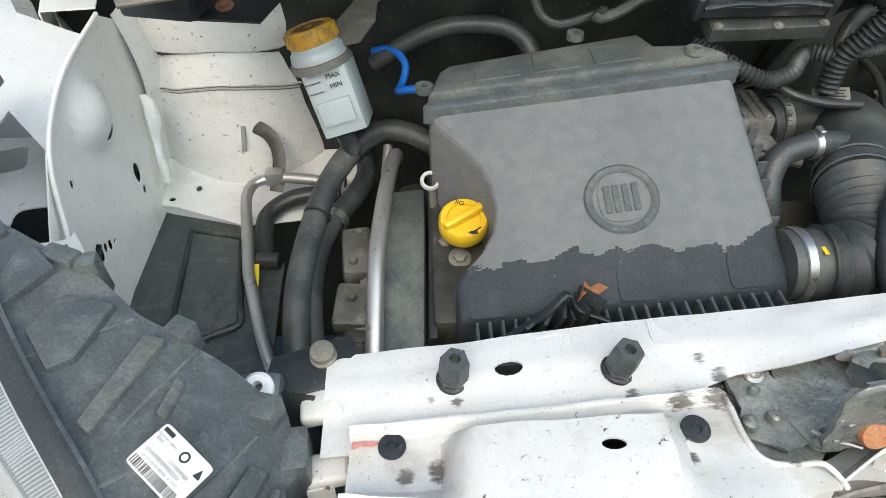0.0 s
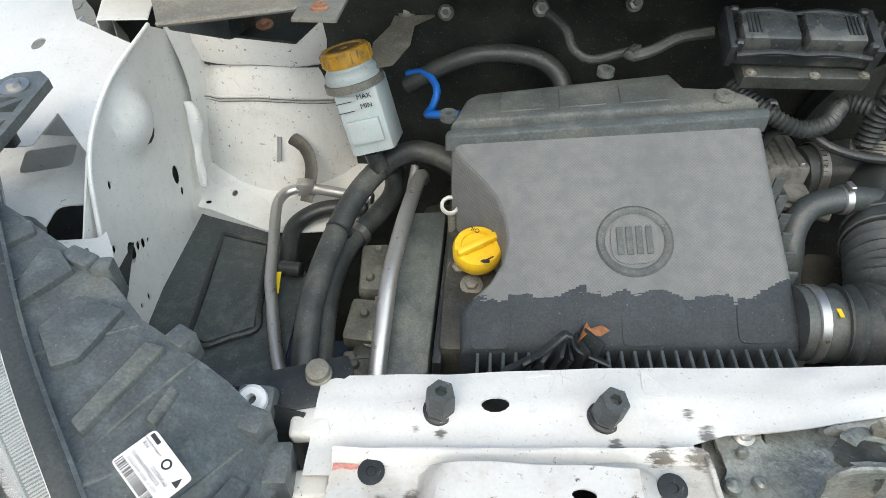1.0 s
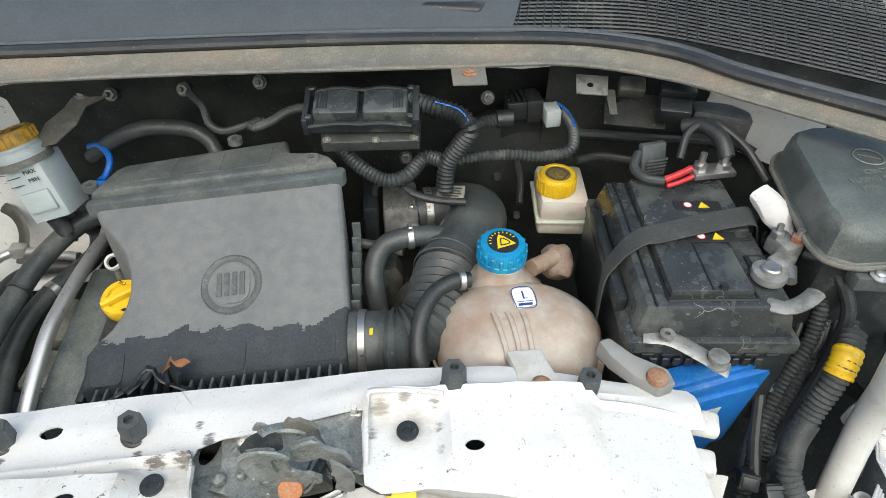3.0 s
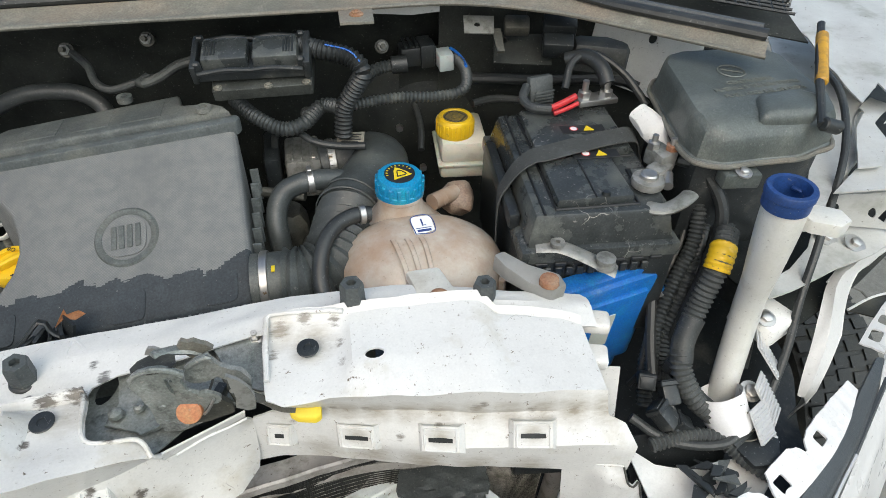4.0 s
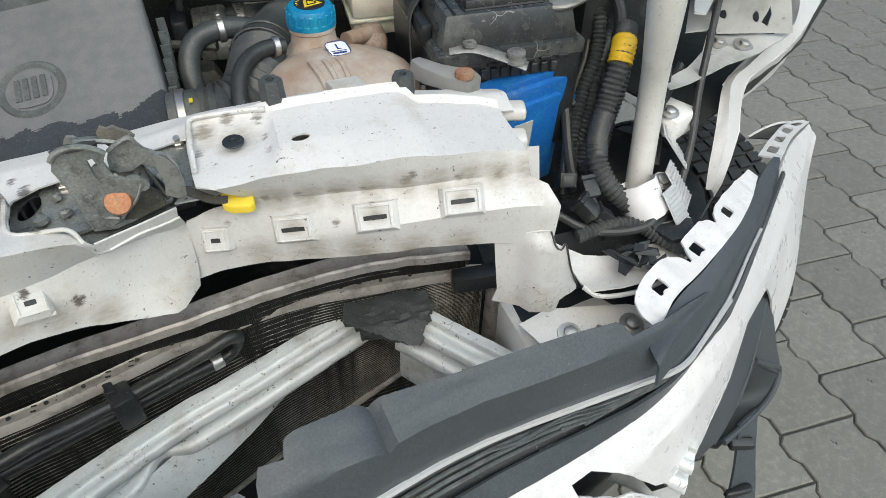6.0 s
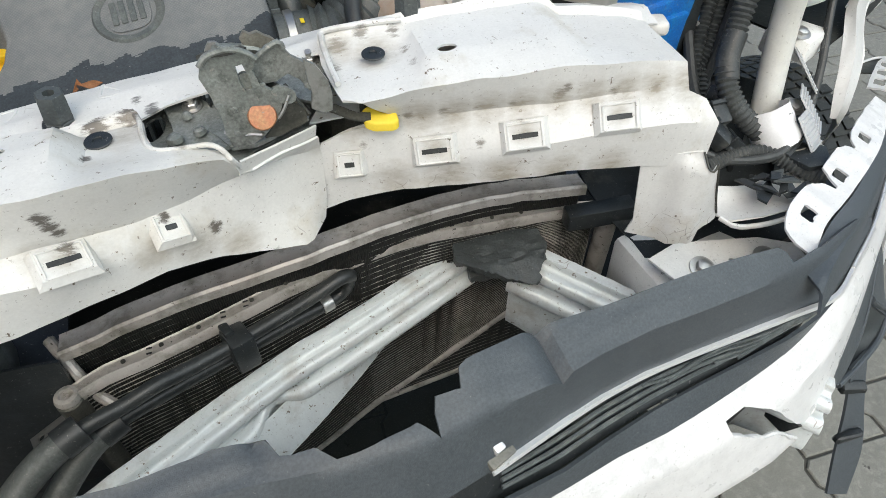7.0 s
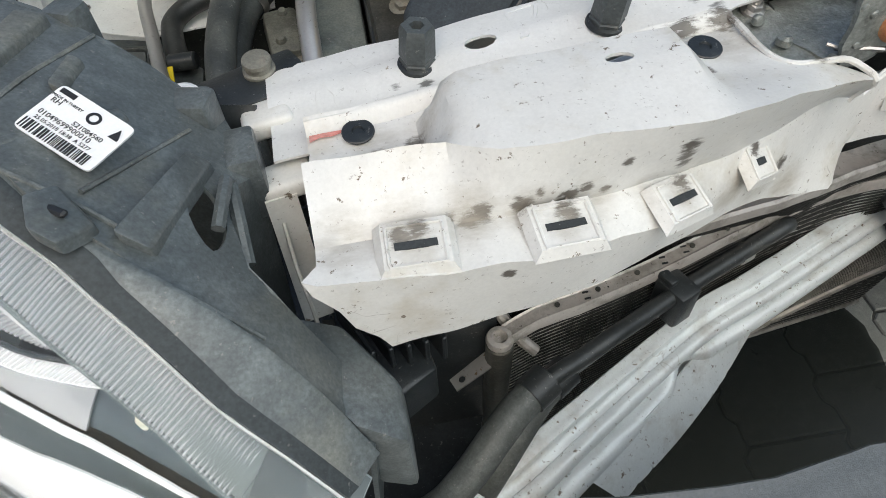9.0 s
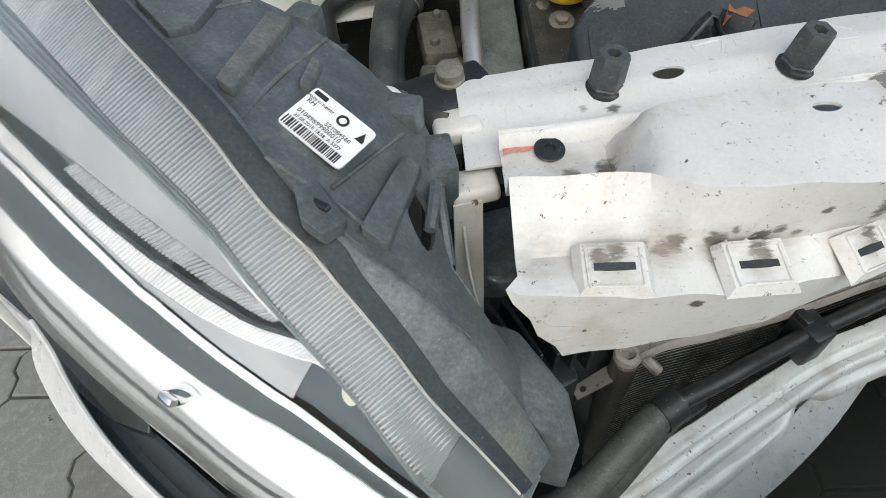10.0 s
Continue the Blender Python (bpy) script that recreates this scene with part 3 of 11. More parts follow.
for k, r in ((0, 0.1545), (1, 0.1525)):
    part("seam_sealer", tube([(x, y, z + 0.004 * noise.noise((x * 40, y * 40, 0)) - 0.005 * k) for x, y, z in round_tower(r, 0.987, 215, 332, 0.007)], 0.0016, 6), sealed_white, tower)
for k, r in ((0, 0.1558), (1, 0.1538)):
    part("seam_crack", tube([(x, y, z + 0.004 * noise.noise((x * 40, y * 40, 0)) - 0.0022 - 0.0055 * k) for x, y, z in round_tower(r, 0.987, 215, 332, 0.007)], 0.0007, 5), dust_bolt, tower, "dark cracked edge of the sealant")
part("side_sheet", plate([(0.0, 0.84), (0.13, 0.84), (0.13, 1.13), (0.0, 1.10)], lambda u, z: V((-0.337 + 0.35 * u + 0.01 * math.sin(z * 20), 0.775 + u, z)), 0.002, step=0.03), bay_white, tower)
part("seam_sealer", tube(round_tower(0.1385, 1.031, 200, 345, 0.005), 0.0022, 8), black_rubber, tower, "dark open seam")
part("seam_lump", rough_up(tube([(-0.325, 0.755, 1.0), (-0.322, 0.75, 0.985), (-0.32, 0.742, 0.965), (-0.322, 0.735, 0.94), (-0.318, 0.72, 0.925), (-0.315, 0.71, 0.89)], 0.008, 10, radii=[(0, 0.006), (0.2, 0.011), (0.5, 0.006), (1, 0.006)]), 0.003, 60), bay_white, tower)

# shelf below the tower
shelf = thing("wing_shelf", (-0.22, 0.72, 0.84), "white pressed shelf panel below the strut tower", "car panel")
sh = [(-0.350, 0.735), (-0.335, 0.708), (-0.318, 0.706), (-0.215, 0.672), (-0.175, 0.675), (-0.135, 0.68), (-0.085, 0.69), (-0.06, 0.70), (-0.06, 0.82), (-0.35, 0.85)]
part("shelf", plate(sh, lambda x, y: V((x, y, 0.838 + 0.32 * max(0, y - 0.735) + 0.10 * max(0, -0.22 - x))), 0.002,
                    [ring2(-0.325, 0.722, 0.0045), ring2(-0.292, 0.745, 0.0045, 0.005)], step=0.012), bay_white, shelf)
part("front_lip", plate([(-0.345, 0), (-0.215, 0), (-0.215, -0.014), (-0.345, -0.014)], lambda x, v: V((x, 0.7155 - (x + 0.345) * 0.31, 0.846 + v - (x + 0.345) * 0.06)), 0.0015, step=0.02), bay_white, shelf)

# outer wing rail with large openings
rail = thing("wing_rail", (-0.4, 0.55, 1.1), "bright white wing rail with rectangular openings", "car panel")


def rail_top(x, y):
    return float(np.interp(y, [0.50, 0.535, 0.62, 0.74, 0.86], [1.045, 1.062, 1.098, 1.115, 1.12])) + 0.05 * max(0.0, -0.36 - x)


ro = [(-0.338, 0.700), (-0.338, 0.600), (-0.338, 0.540), (-0.385, 0.585), (-0.400, 0.545), (-0.432, 0.540), (-0.47, 0.55), (-0.62, 0.62), (-0.62, 0.95), (-0.50, 0.87), (-0.455, 0.785), (-0.430, 0.745)]
part("rail_top", plate(ro, lambda x, y: V((x, y, rail_top(x, y))), 0.002, [ring2(-0.452, 0.690, 0.007, 0.012, 14)], step=0.02), white_paint, rail)
part("rail_fold", plate([(0, 0), (0.26, 0), (0.24, 0.03), (0.0, 0.03)], flat((-0.36, 0.70, 1.088), (-0.45, 0.75, 0.02), (0.3, 0.2, -0.9)), 0.002), bay_white, rail)
part("hinge_channel", plate([(-0.338, 0.745), (-0.40, 0.74), (-0.47, 0.95), (-0.39, 0.95)], lambda x, y: V((x, y, 1.122 + 0.03 * (y - 0.74))), 0.002, step=0.03), bay_white, rail)
part("hinge_wall", plate([(0, 0), (0.24, 0), (0.24, -0.06), (0, -0.06)], flat((-0.402, 0.742, 1.118), (-0.3, 0.9, 0.03), (0, 0, 1)), 0.002), bay_white, rail)
lo = [(-0.338, 0.555), (-0.336, 0.535), (-0.325, 0.500), (-0.298, 0.462), (-0.285, 0.44), (-0.34, 0.40), (-0.55, 0.44), (-0.56, 0.66), (-0.42, 0.66), (-0.37, 0.60)]
part("lower_web", plate(lo, lambda x, y: V((x, y, 1.002)), 0.002,
                        [ring2(-0.447, 0.612, 0.030, 0.026, 20, 0.35, 7), ring2(-0.352, 0.500, 0.034, 0.030, 20, 0.15, 7)], step=0.02), bay_white, rail)
# black sheet added to give the openings their shade
part("web_shadow", plate([(-0.30, 0.44), (-0.34, 0.42), (-0.52, 0.46), (-0.52, 0.65), (-0.42, 0.65), (-0.345, 0.57)], lambda x, y: V((x, y, 0.93)), 0.002, step=0.05), firewall_black, rail, "black sheet that paints the shade below the openings")
part("corner_gusset", plate([(-0.262, 0.40), (-0.30, 0.385), (-0.37, 0.42), (-0.35, 0.45), (-0.28, 0.435)], lambda x, y: V((x, y, 1.015 - 0.1 * (y - 0.36))), 0.002, [ring2(-0.312, 0.417, 0.005)]), bay_white, rail)
lb = thing("lamp_bracket", (-0.46, 0.6, 1.08), "black ribbed plastic wing bracket with a bolt", "bracket")
lbm = frame_at((-0.372, 0.500, 1.132), (-0.10, 1.0, 0.02), (-1.0, -0.10, 0))
part("lattice", box(0.012, 0.030, 0.020, lbm @ Matrix.Translation((-0.02, 0, -0.018)), 0.002), black_plastic, lb)
part("frame", plate([(-0.12, -0.024), (0.050, -0.027), (0.066, -0.012), (0.062, 0.012), (0.045, 0.024), (-0.12, 0.022)], lambda u, v: lbm @ V((u, v, 0.012)), 0.010,
                    [h for k in range(4) for h in ([(-0.112 + 0.034 * k, -0.018), (-0.090 + 0.034 * k, -0.018), (-0.112 + 0.034 * k, 0.004)], [(-0.086 + 0.034 * k, -0.012), (-0.086 + 0.034 * k, 0.016), (-0.108 + 0.034 * k, 0.016)])], split=0.03), lamp_plastic, lb)
part("bolt", hexbolt(lbm @ V((0.035, 0.0, 0.012)), (0, -0.1, 1), 0.007, 0.006, 0.014), steel, lb, "bright flange bolt")
wp = thing("wing_wheelarch_wall", (-0.42, 0.6, 0.5), "white wing wall beside the engine bay", "car panel", kind="structure")
part("wall", plate([(0.35, 0.3), (0.95, 0.3), (0.95, 1.03), (0.35, 1.03)], lambda y, z: V((-0.56, y, z)), 0.003), bay_white, wp)

# wheel-arch liner below the shelf
liner_plastic = stuff("liner_plastic", (0.075, 0.081, 0.084), 0.42, spread=(0.055, 0.059, 0.062), dust=(0.16, 0.155, 0.14), dust_scale=9, dust_amount=0.15, bump=(0.1, 300))
liner = thing("wheel_arch_liner", (-0.25, 0.58, 0.8), "black plastic liner panel with a raised rectangle", "car panel")
lp = lambda x, y: V((x, y, 0.832 - 0.02 * abs(x + 0.26) - 0.07 * max(0, 0.56 - y)))
part("panel", plate([(-0.352, 0.725), (-0.21, 0.685), (-0.15, 0.60), (-0.145, 0.42), (-0.33, 0.42), (-0.34, 0.50)], lp, 0.004, step=0.03), liner_plastic, liner)
inner = [(-0.288, 0.668), (-0.215, 0.650), (-0.192, 0.50), (-0.25, 0.47), (-0.272, 0.48)]
part("raised_rib", tube([lp(*p) + V((0, 0, 0.002)) for p in dense(inner, 0.03)] + [lp(*inner[0]) + V((0, 0, 0.002))], 0.0045, 8), black_plastic, liner)
part("raised_panel", prism([(x * 0.94 - 0.0148, y * 0.95 + 0.028) for x, y in inner], lambda x, y: lp(x, y).z + 0.005, lambda x, y: lp(x, y).z - 0.002, 0.002), liner_plastic, liner)

# firewall
fw = thing("firewall", (0.35, 0.8, 0.6), "dark sound-deadened firewall behind the engine", "car panel", kind="structure")
part("panel", plate([(-0.45, 0.4), (1.25, 0.4), (1.25, 1.2), (-0.45, 1.2)], lambda x, z: V((x, 0.815 + 0.012 * noise.noise((x * 6, z * 6, 0)) - 0.05 * max(0, z - 1.1) / 0.1, z)), 0.006, step=0.05), firewall_black, fw)
# lower engine-bay closing panels
fl = thing("bay_undertray", (0.35, 0.55, 0.35), "dark plastic undertray below the engine", "car panel", kind="structure")
part("tray", plate([(-0.55, 0.42), (1.3, 0.42), (1.3, 0.9), (-0.55, 0.9)], lambda x, y: V((x, y, 0.36)), 0.004, step=0.3), black_plastic, fl)

# gutter flange and bonnet seal along the cowl
cowl = thing("cowl_gutter", (0.35, 0.68, 1.2), "dusty grey cowl gutter with a rubber bonnet seal", "car panel")
LIP = [(-0.22, 0.55, 1.205), (-0.11, 0.585, 1.207), (-0.075, 0.60, 1.208), (-0.03, 0.645, 1.21), (0.05, 0.655, 1.21), (0.194, 0.664, 1.21), (0.36, 0.668, 1.21), (0.525, 0.672, 1.21), (0.668, 0.674, 1.21), (0.784, 0.628, 1.21), (0.863, 0.572, 1.208), (1.0, 0.48, 1.20)]
BACK = [(-0.25, 0.61, 1.212), (-0.138, 0.655, 1.215), (-0.105, 0.675, 1.215), (-0.069, 0.699, 1.215), (0.03, 0.707, 1.215), (0.16, 0.716, 1.215), (0.36, 0.727, 1.215), (0.525, 0.729, 1.215), (0.69, 0.718, 1.215), (0.801, 0.672, 1.215), (0.876, 0.602, 1.213), (1.02, 0.51, 1.205)]


def strip_bm(a, b, drop, thick=0.003, n=60):
    A, B = spline(a, 0.01), spline(b, 0.01)
    rows = []
    for k in range(n + 1):
        p, q = A[int(k * (len(A) - 1) / n)], B[int(k * (len(B) - 1) / n)]
        rows.append((p, q))
    place = lambda u, v: rows[min(n, max(0, int(round(u))))][0].lerp(rows[min(n, max(0, int(round(u))))][1], v) - V((0, 0, drop * 4 * v * (1 - v)))
    bm = bmesh.new()
    g = [[bm.verts.new(place(k, j / 4)) for j in range(5)] for k in range(n + 1)]
    for k in range(n):
        for j in range(4):
            bm.faces.new((g[k][j], g[k + 1][j], g[k + 1][j + 1], g[k][j + 1]))
    bmesh.ops.recalc_face_normals(bm, faces=bm.faces)
    thicken(bm, thick)
    return done(bm)


gutter_dust = stuff("gutter_dust", (0.20, 0.178, 0.150), 0.7, spread=(0.15, 0.142, 0.128), dust=(0.29, 0.235, 0.175), dust_scale=7, dust_amount=0.5, bump=(0.4, 200))
part("gutter", strip_bm(LIP, BACK, 0.006), gutter_dust, cowl, "brown dusty gutter")
part("lip_edge", tube(LIP, 0.0028, 8), seal_grey, cowl)
part("seal", tube([(x, y + 0.006, z + 0.006) for x, y, z in BACK], 0.009, 10, flat=0.8), black_rubber, cowl)
part("seal_ridge", tube([(x, y + 0.018, z + 0.012) for x, y, z in BACK], 0.004, 8), grey_plastic, cowl)
for bx, by in ((0.538, 0.652), (-0.075, 0.585)):
    tb = prism([(bx - 0.022, by - 0.024), (bx + 0.02, by - 0.024), (bx + 0.022, by + 0.03), (bx - 0.022, by + 0.03)], 1.2095, 1.206, 0.001)
    tab = part("tab", tb, seal_grey, cowl)
    part("bolt", lathe([(0, 1.2085), (0.009, 1.2085), (0.009, 1.211), (0.006, 1.2115), (0.006, 1.214), (0.003, 1.2145), (0.002, 1.2125), (0, 1.2125)], 14, Matrix.Translation((bx, by, 0))), rust, tab, "rusty bolt head")

# scuttle panel behind the seal, with its air grille
scut = thing("scuttle_panel", (0.4, 0.8, 1.2), "dark grey plastic scuttle panel with an air grille", "car panel")
part("panel", plate([(-0.35, 0.0), (0.60, 0.0), (0.665, 0.17), (-0.35, 0.17)], lambda x, v: V((x, 0.738 + v + 0.14 * min(0, x + 0.06), 1.224 + 0.32 * v + 0.02 * math.sin(v * 18))), 0.004, step=0.03), grey_plastic, scut)
part("cover_rib", prism([(0.48, 0.775), (0.56, 0.765), (0.59, 0.80), (0.50, 0.805)], lambda x, y: 1.248 + 0.3 * (y - 0.77), 1.225, 0.004), black_plastic, scut)
gm = bmesh.new()
gx0, gy0 = 0.585, 0.742


def grille_place(u, v):
    return V((gx0 + u, gy0 + v - 0.85 * max(0, u - 0.16) ** 1.25, 1.226 + 0.30 * v))


bars = []
for k in range(42):
    u = k * 0.0115
    bars.append(tube([grille_place(u, 0), grille_place(u + 0.02, 0.09), grille_place(u + 0.04, 0.18)], 0.0017, 4, step=0.03, caps=False))
for j in range(24):
    v = j * 0.0078
    bars.append(tube([grille_place(u, v) for u in (0.0, 0.1, 0.2, 0.3, 0.4, 0.48)], 0.0019, 4, step=0.03, caps=False))
part("air_grille", merge(*bars), black_plastic, scut, "black plastic mesh grille")
part("grille_back", plate([(0, 0), (0.5, 0), (0.5, 0.19), (0, 0.19)], lambda u, v: grille_place(u, v) - V((0, 0, 0.03)), 0.002, step=0.05), firewall_black, scut)

# firewall brackets and fixings
for sx, sy, sz in ((0.146, 0.762, 1.14), (0.254, 0.76, 1.15), (0.576, 0.75, 1.125), (0.03, 0.79, 1.12), (0.455, 0.76, 1.02)):
    st = thing("stud", (sx, sy, sz), "zinc stud with a nut on the firewall", "stud", "firewall studs")
    d = V((0, -0.75, 0.35)).normalized()
    part("washer", rod(V((sx, sy, sz)) - d * 0.01, V((sx, sy, sz)) + d * 0.002, 0.010, 16), dark_metal, st)
    part("nut", lathe([(0, 0), (0.0075, 0), (0.0075, 0.007), (0.005, 0.008), (0, 0.008)], 6, Matrix.Translation(V((sx, sy, sz)) + d * 0.002) @ d.to_track_quat("Z", "Y").to_matrix().to_4x4()), cast_alloy, st)
    part("thread", rod(V((sx, sy, sz)), V((sx, sy, sz)) + d * 0.02, 0.0035, 10), dark_metal, st)

# right inner wing and crumpled outer edge
wing_paint = stuff("inner_wing_paint", (0.56, 0.57, 0.55), 0.42, spread=(0.44, 0.445, 0.43), dust=(0.30, 0.285, 0.25), dust_scale=14, dust_amount=0.2, spots=(0.10, 0.09, 0.07), spot_scale=90, spot_amount=0.05, bump=(0.2, 120))
rw = thing("crumpled_wing", (1.2, 0.45, 0.9), "crumpled white inner wing beside the fuse box", "car panel")
def crease(x, y, a):
    return a * (noise.noise((x * 22, y * 22, 1)) + 0.5 * abs(noise.noise((x * 45, y * 45, 2))))


part("upper_sheet", plate([(1.283, 0.816), (1.271, 0.739), (1.234, 0.631), (1.213, 0.528), (1.272, 0.574), (1.260, 0.527), (1.320, 0.547), (1.364, 0.552), (1.457, 0.628), (1.602, 0.794), (1.62, 0.95), (1.40, 0.97)], lambda x, y: V((x, y, 1.10 + crease(x, y, 0.002) + 0.004 * abs(math.sin((x - 0.55 * y) * 34)))), 0.002, [[(1.385, 0.666), (1.413, 0.691), (1.434, 0.690), (1.425, 0.658), (1.391, 0.625), (1.361, 0.617), (1.367, 0.641)]], step=0.010, split=0.01), wing_paint, rw)
part("torn_sheet", plate([(1.242, 0.556), (1.303, 0.605), (1.289, 0.552), (1.219, 0.500), (1.201, 0.447), (1.153, 0.402), (1.121, 0.403), (1.184, 0.491), (1.229, 0.533)], lambda x, y: V((x, y, 1.085 + crease(x, y, 0.002) - 0.25 * max(0, y - 0.52))), 0.0018, step=0.008, split=0.008), wing_paint, rw)
part("torn_strip", plate([(1.223, 0.490), (1.270, 0.529), (1.336, 0.540), (1.297, 0.507)], lambda x, y: V((x, y, 1.090)), 0.0018, step=0.012), wing_paint, rw)
part("lower_sheet", plate([(1.214, 0.460), (1.307, 0.513), (1.214, 0.400), (1.180, 0.371), (1.153, 0.367), (1.068, 0.370), (1.130, 0.413), (1.163, 0.412)], lambda x, y: V((x, y, 1.076 + crease(x, y, 0.002) - 0.22 * max(0, x - 1.18))), 0.0018, step=0.008, split=0.008), wing_paint, rw)
part("inner_fold", plate([(1.318, 0.752), (1.312, 0.694), (1.271, 0.582), (1.215, 0.526), (1.157, 0.443), (1.094, 0.398), (1.025, 0.331), (1.010, 0.335), (1.100, 0.456), (1.181, 0.587)], lambda x, y: V((x, y, 1.066 + crease(x, y, 0.003))), 0.0018, step=0.010, split=0.01), wing_paint, rw)
part("fold_edge", tube([(1.312, 0.694, 1.068), (1.271, 0.582, 1.068), (1.240, 0.552, 1.068), (1.215, 0.526, 1.068), (1.180, 0.478, 1.068), (1.157, 0.443, 1.068), (1.094, 0.398, 1.068)], 0.0022, 6, 0.008), wing_paint, rw)
part("inner_panel", plate([(1.371, 0.989), (1.487, 0.965), (1.401, 0.795), (1.334, 0.637), (1.220, 0.499), (1.126, 0.417), (1.057, 0.358), (1.029, 0.364), (1.146, 0.515)], lambda x, y: V((x, y, 1.03 + crease(x, y, 0.003))), 0.002, step=0.02, split=0.02), wing_paint, rw)
part("ledge", plate([(1.089, 0.405), (1.124, 0.421), (1.168, 0.435), (1.225, 0.438), (1.228, 0.414), (1.196, 0.378), (1.157, 0.387), (1.101, 0.391)], lambda x, y: V((x, y, 1.055 + crease(x, y, 0.003))), 0.002, step=0.008, split=0.008), wing_paint, rw)
part("step_wall", plate([(0, 0), (1, 0), (1, 1), (0, 1)], loft3([[(1.094, 0.403, 1.052), (1.145, 0.392, 1.052), (1.201, 0.383, 1.052)], [(1.114, 0.402, 1.000), (1.166, 0.387, 1.000), (1.217, 0.370, 1.000)]], 20), 0.002, [ring2(0.10, 0.45, 0.045, 0.13, 10), ring2(0.52, 0.55, 0.05, 0.16, 8), [(0.60, 0.70), (0.72, 0.28), (0.74, 0.50), (0.66, 0.82)]], step=(0.05, 0.15), split=0.05), wing_paint, rw)
part("lower_plate", plate([(1.107, 0.411), (1.165, 0.395), (1.222, 0.377), (1.143, 0.342), (1.078, 0.324), (1.016, 0.303), (0.965, 0.289), (0.967, 0.310), (1.020, 0.333), (1.067, 0.366)], lambda x, y: V((x, y, 0.995 + crease(x, y, 0.004))), 0.002, step=0.012, split=0.012), wing_paint, rw)
for bx, by, bz in ((1.100, 0.378, 0.998), (1.128, 0.361, 0.998)):
    part("bolt", hexbolt((bx, by, bz), (0.1, -0.3, 0.9), 0.007, 0.006, 0.014), steel, rw, "zinc flange bolt")
# added black sheet: the deep shade under the torn wing as a surface
part("dark_void", plate([(0.98, 0.45), (1.10, 0.667), (1.573, 0.963), (2.117, 1.296), (1.730, 0.751), (1.345, 0.460), (1.164, 0.356), (1.025, 0.293)], lambda x, y: V((x, y, 0.93)), 0.003, step=0.08), firewall_black, rw, "black sheet added as the shade below the torn wing")
edge = thing("wing_edge", (1.2, 0.38, 0.95), "torn bright white front wing edge hanging outwards", "car panel")
E_IN = [(1.80, 0.83, 0.985), (1.669, 0.737, 0.985), (1.54, 0.657, 0.985), (1.437, 0.593, 0.985), (1.379, 0.551, 0.985), (1.335, 0.498, 0.98), (1.305, 0.461, 0.975), (1.275, 0.443, 0.972), (1.207, 0.406, 0.965), (1.143, 0.371, 0.96), (1.096, 0.341, 0.955), (1.058, 0.290, 0.92), (1.036, 0.258, 0.88), (1.030, 0.245, 0.86)]
E_MID = [(1.77, 0.80, 0.991), (1.642, 0.709, 0.991), (1.519, 0.62, 0.991), (1.414, 0.548, 0.991), (1.355, 0.504, 0.991), (1.319, 0.465, 0.986), (1.286, 0.433, 0.977), (1.267, 0.422, 0.974), (1.208, 0.391, 0.971), (1.146, 0.358, 0.966), (1.100, 0.331, 0.961), (1.070, 0.282, 0.925), (1.046, 0.250, 0.885), (1.036, 0.240, 0.86)]
E_OUT = [(1.81, 0.81, 0.97), (1.682, 0.732, 0.97), (1.558, 0.625, 0.97), (1.443, 0.536, 0.97), (1.379, 0.486, 0.97), (1.35, 0.463, 0.965), (1.311, 0.437, 0.96), (1.307, 0.434, 0.957), (1.257, 0.408, 0.95), (1.193, 0.377, 0.945), (1.146, 0.351, 0.94), (1.090, 0.280, 0.905), (1.056, 0.246, 0.87), (1.042, 0.238, 0.85)]
edge_place = loft3([E_IN, E_MID, E_OUT], 60)
part("skin", plate([(0, 0), (1, 0), (1, 2), (0, 2)], lambda u, v: edge_place(u, v) + V((0, 0, 0.003 * noise.noise((u * 30, v * 1.5, 2)))), 0.002, step=(0.012, 0.25), split=0.012), white_paint, edge)
part("bent_lip", tube([V(p) + V((0, 0, -0.001)) for p in E_IN[1:11]], 0.0016, 6, 0.012), white_paint, edge, "rolled lip of the wing edge")
part("outer_skirt", rough_up(plate([(0, 0), (1, 0), (1, 1), (0, 1)], loft3([E_OUT, [(x + 0.004, y + 0.012, z - 0.05) for x, y, z in E_OUT]], 40), 0.002, step=(0.03, 0.5)), 0.003, 30), white_paint, edge)

# front wheel behind the torn wing
wheel = thing("car_wheel", (1.40, 0.66, 0.0), "black worn front tyre behind the torn wing", "wheel")
axis = Matrix.Translation((1.40, 0.66, 0.31)) @ Matrix.Rotation(radians(90), 4, "Y")
part("tyre", lathe([(0.20, -0.09), (0.27, -0.10), (0.305, -0.085), (0.313, -0.05), (0.313, 0.05), (0.305, 0.085), (0.27, 0.10), (0.20, 0.09)], 64, axis), tyre, wheel)
blocks = []
for k in range(64):
    a = 2 * math.pi * k / 64
    for j, off in enumerate((-0.066, -0.033, 0.0, 0.033, 0.066)):
        m = axis @ Matrix.Rotation(a + 0.03 * (j % 2), 4, "Z") @ Matrix.Translation((0.311, 0, off)) @ Matrix.Rotation(radians(90), 4, "Y")
        blocks.append(box(0.027, 0.022, 0.006, m))
part("tread", merge(*blocks), tyre, wheel)
part("rim", lathe([(0.05, -0.03), (0.18, -0.06), (0.205, -0.088), (0.21, -0.085), (0.19, 0.0), (0.0, 0.0)], 40, axis), cast_alloy, wheel)

# ---- front crossmember ----
xm = thing("front_crossmember", (0.35, 0.25, 0.9), "bent white dusty upper front crossmember, torn at its middle", "car panel")
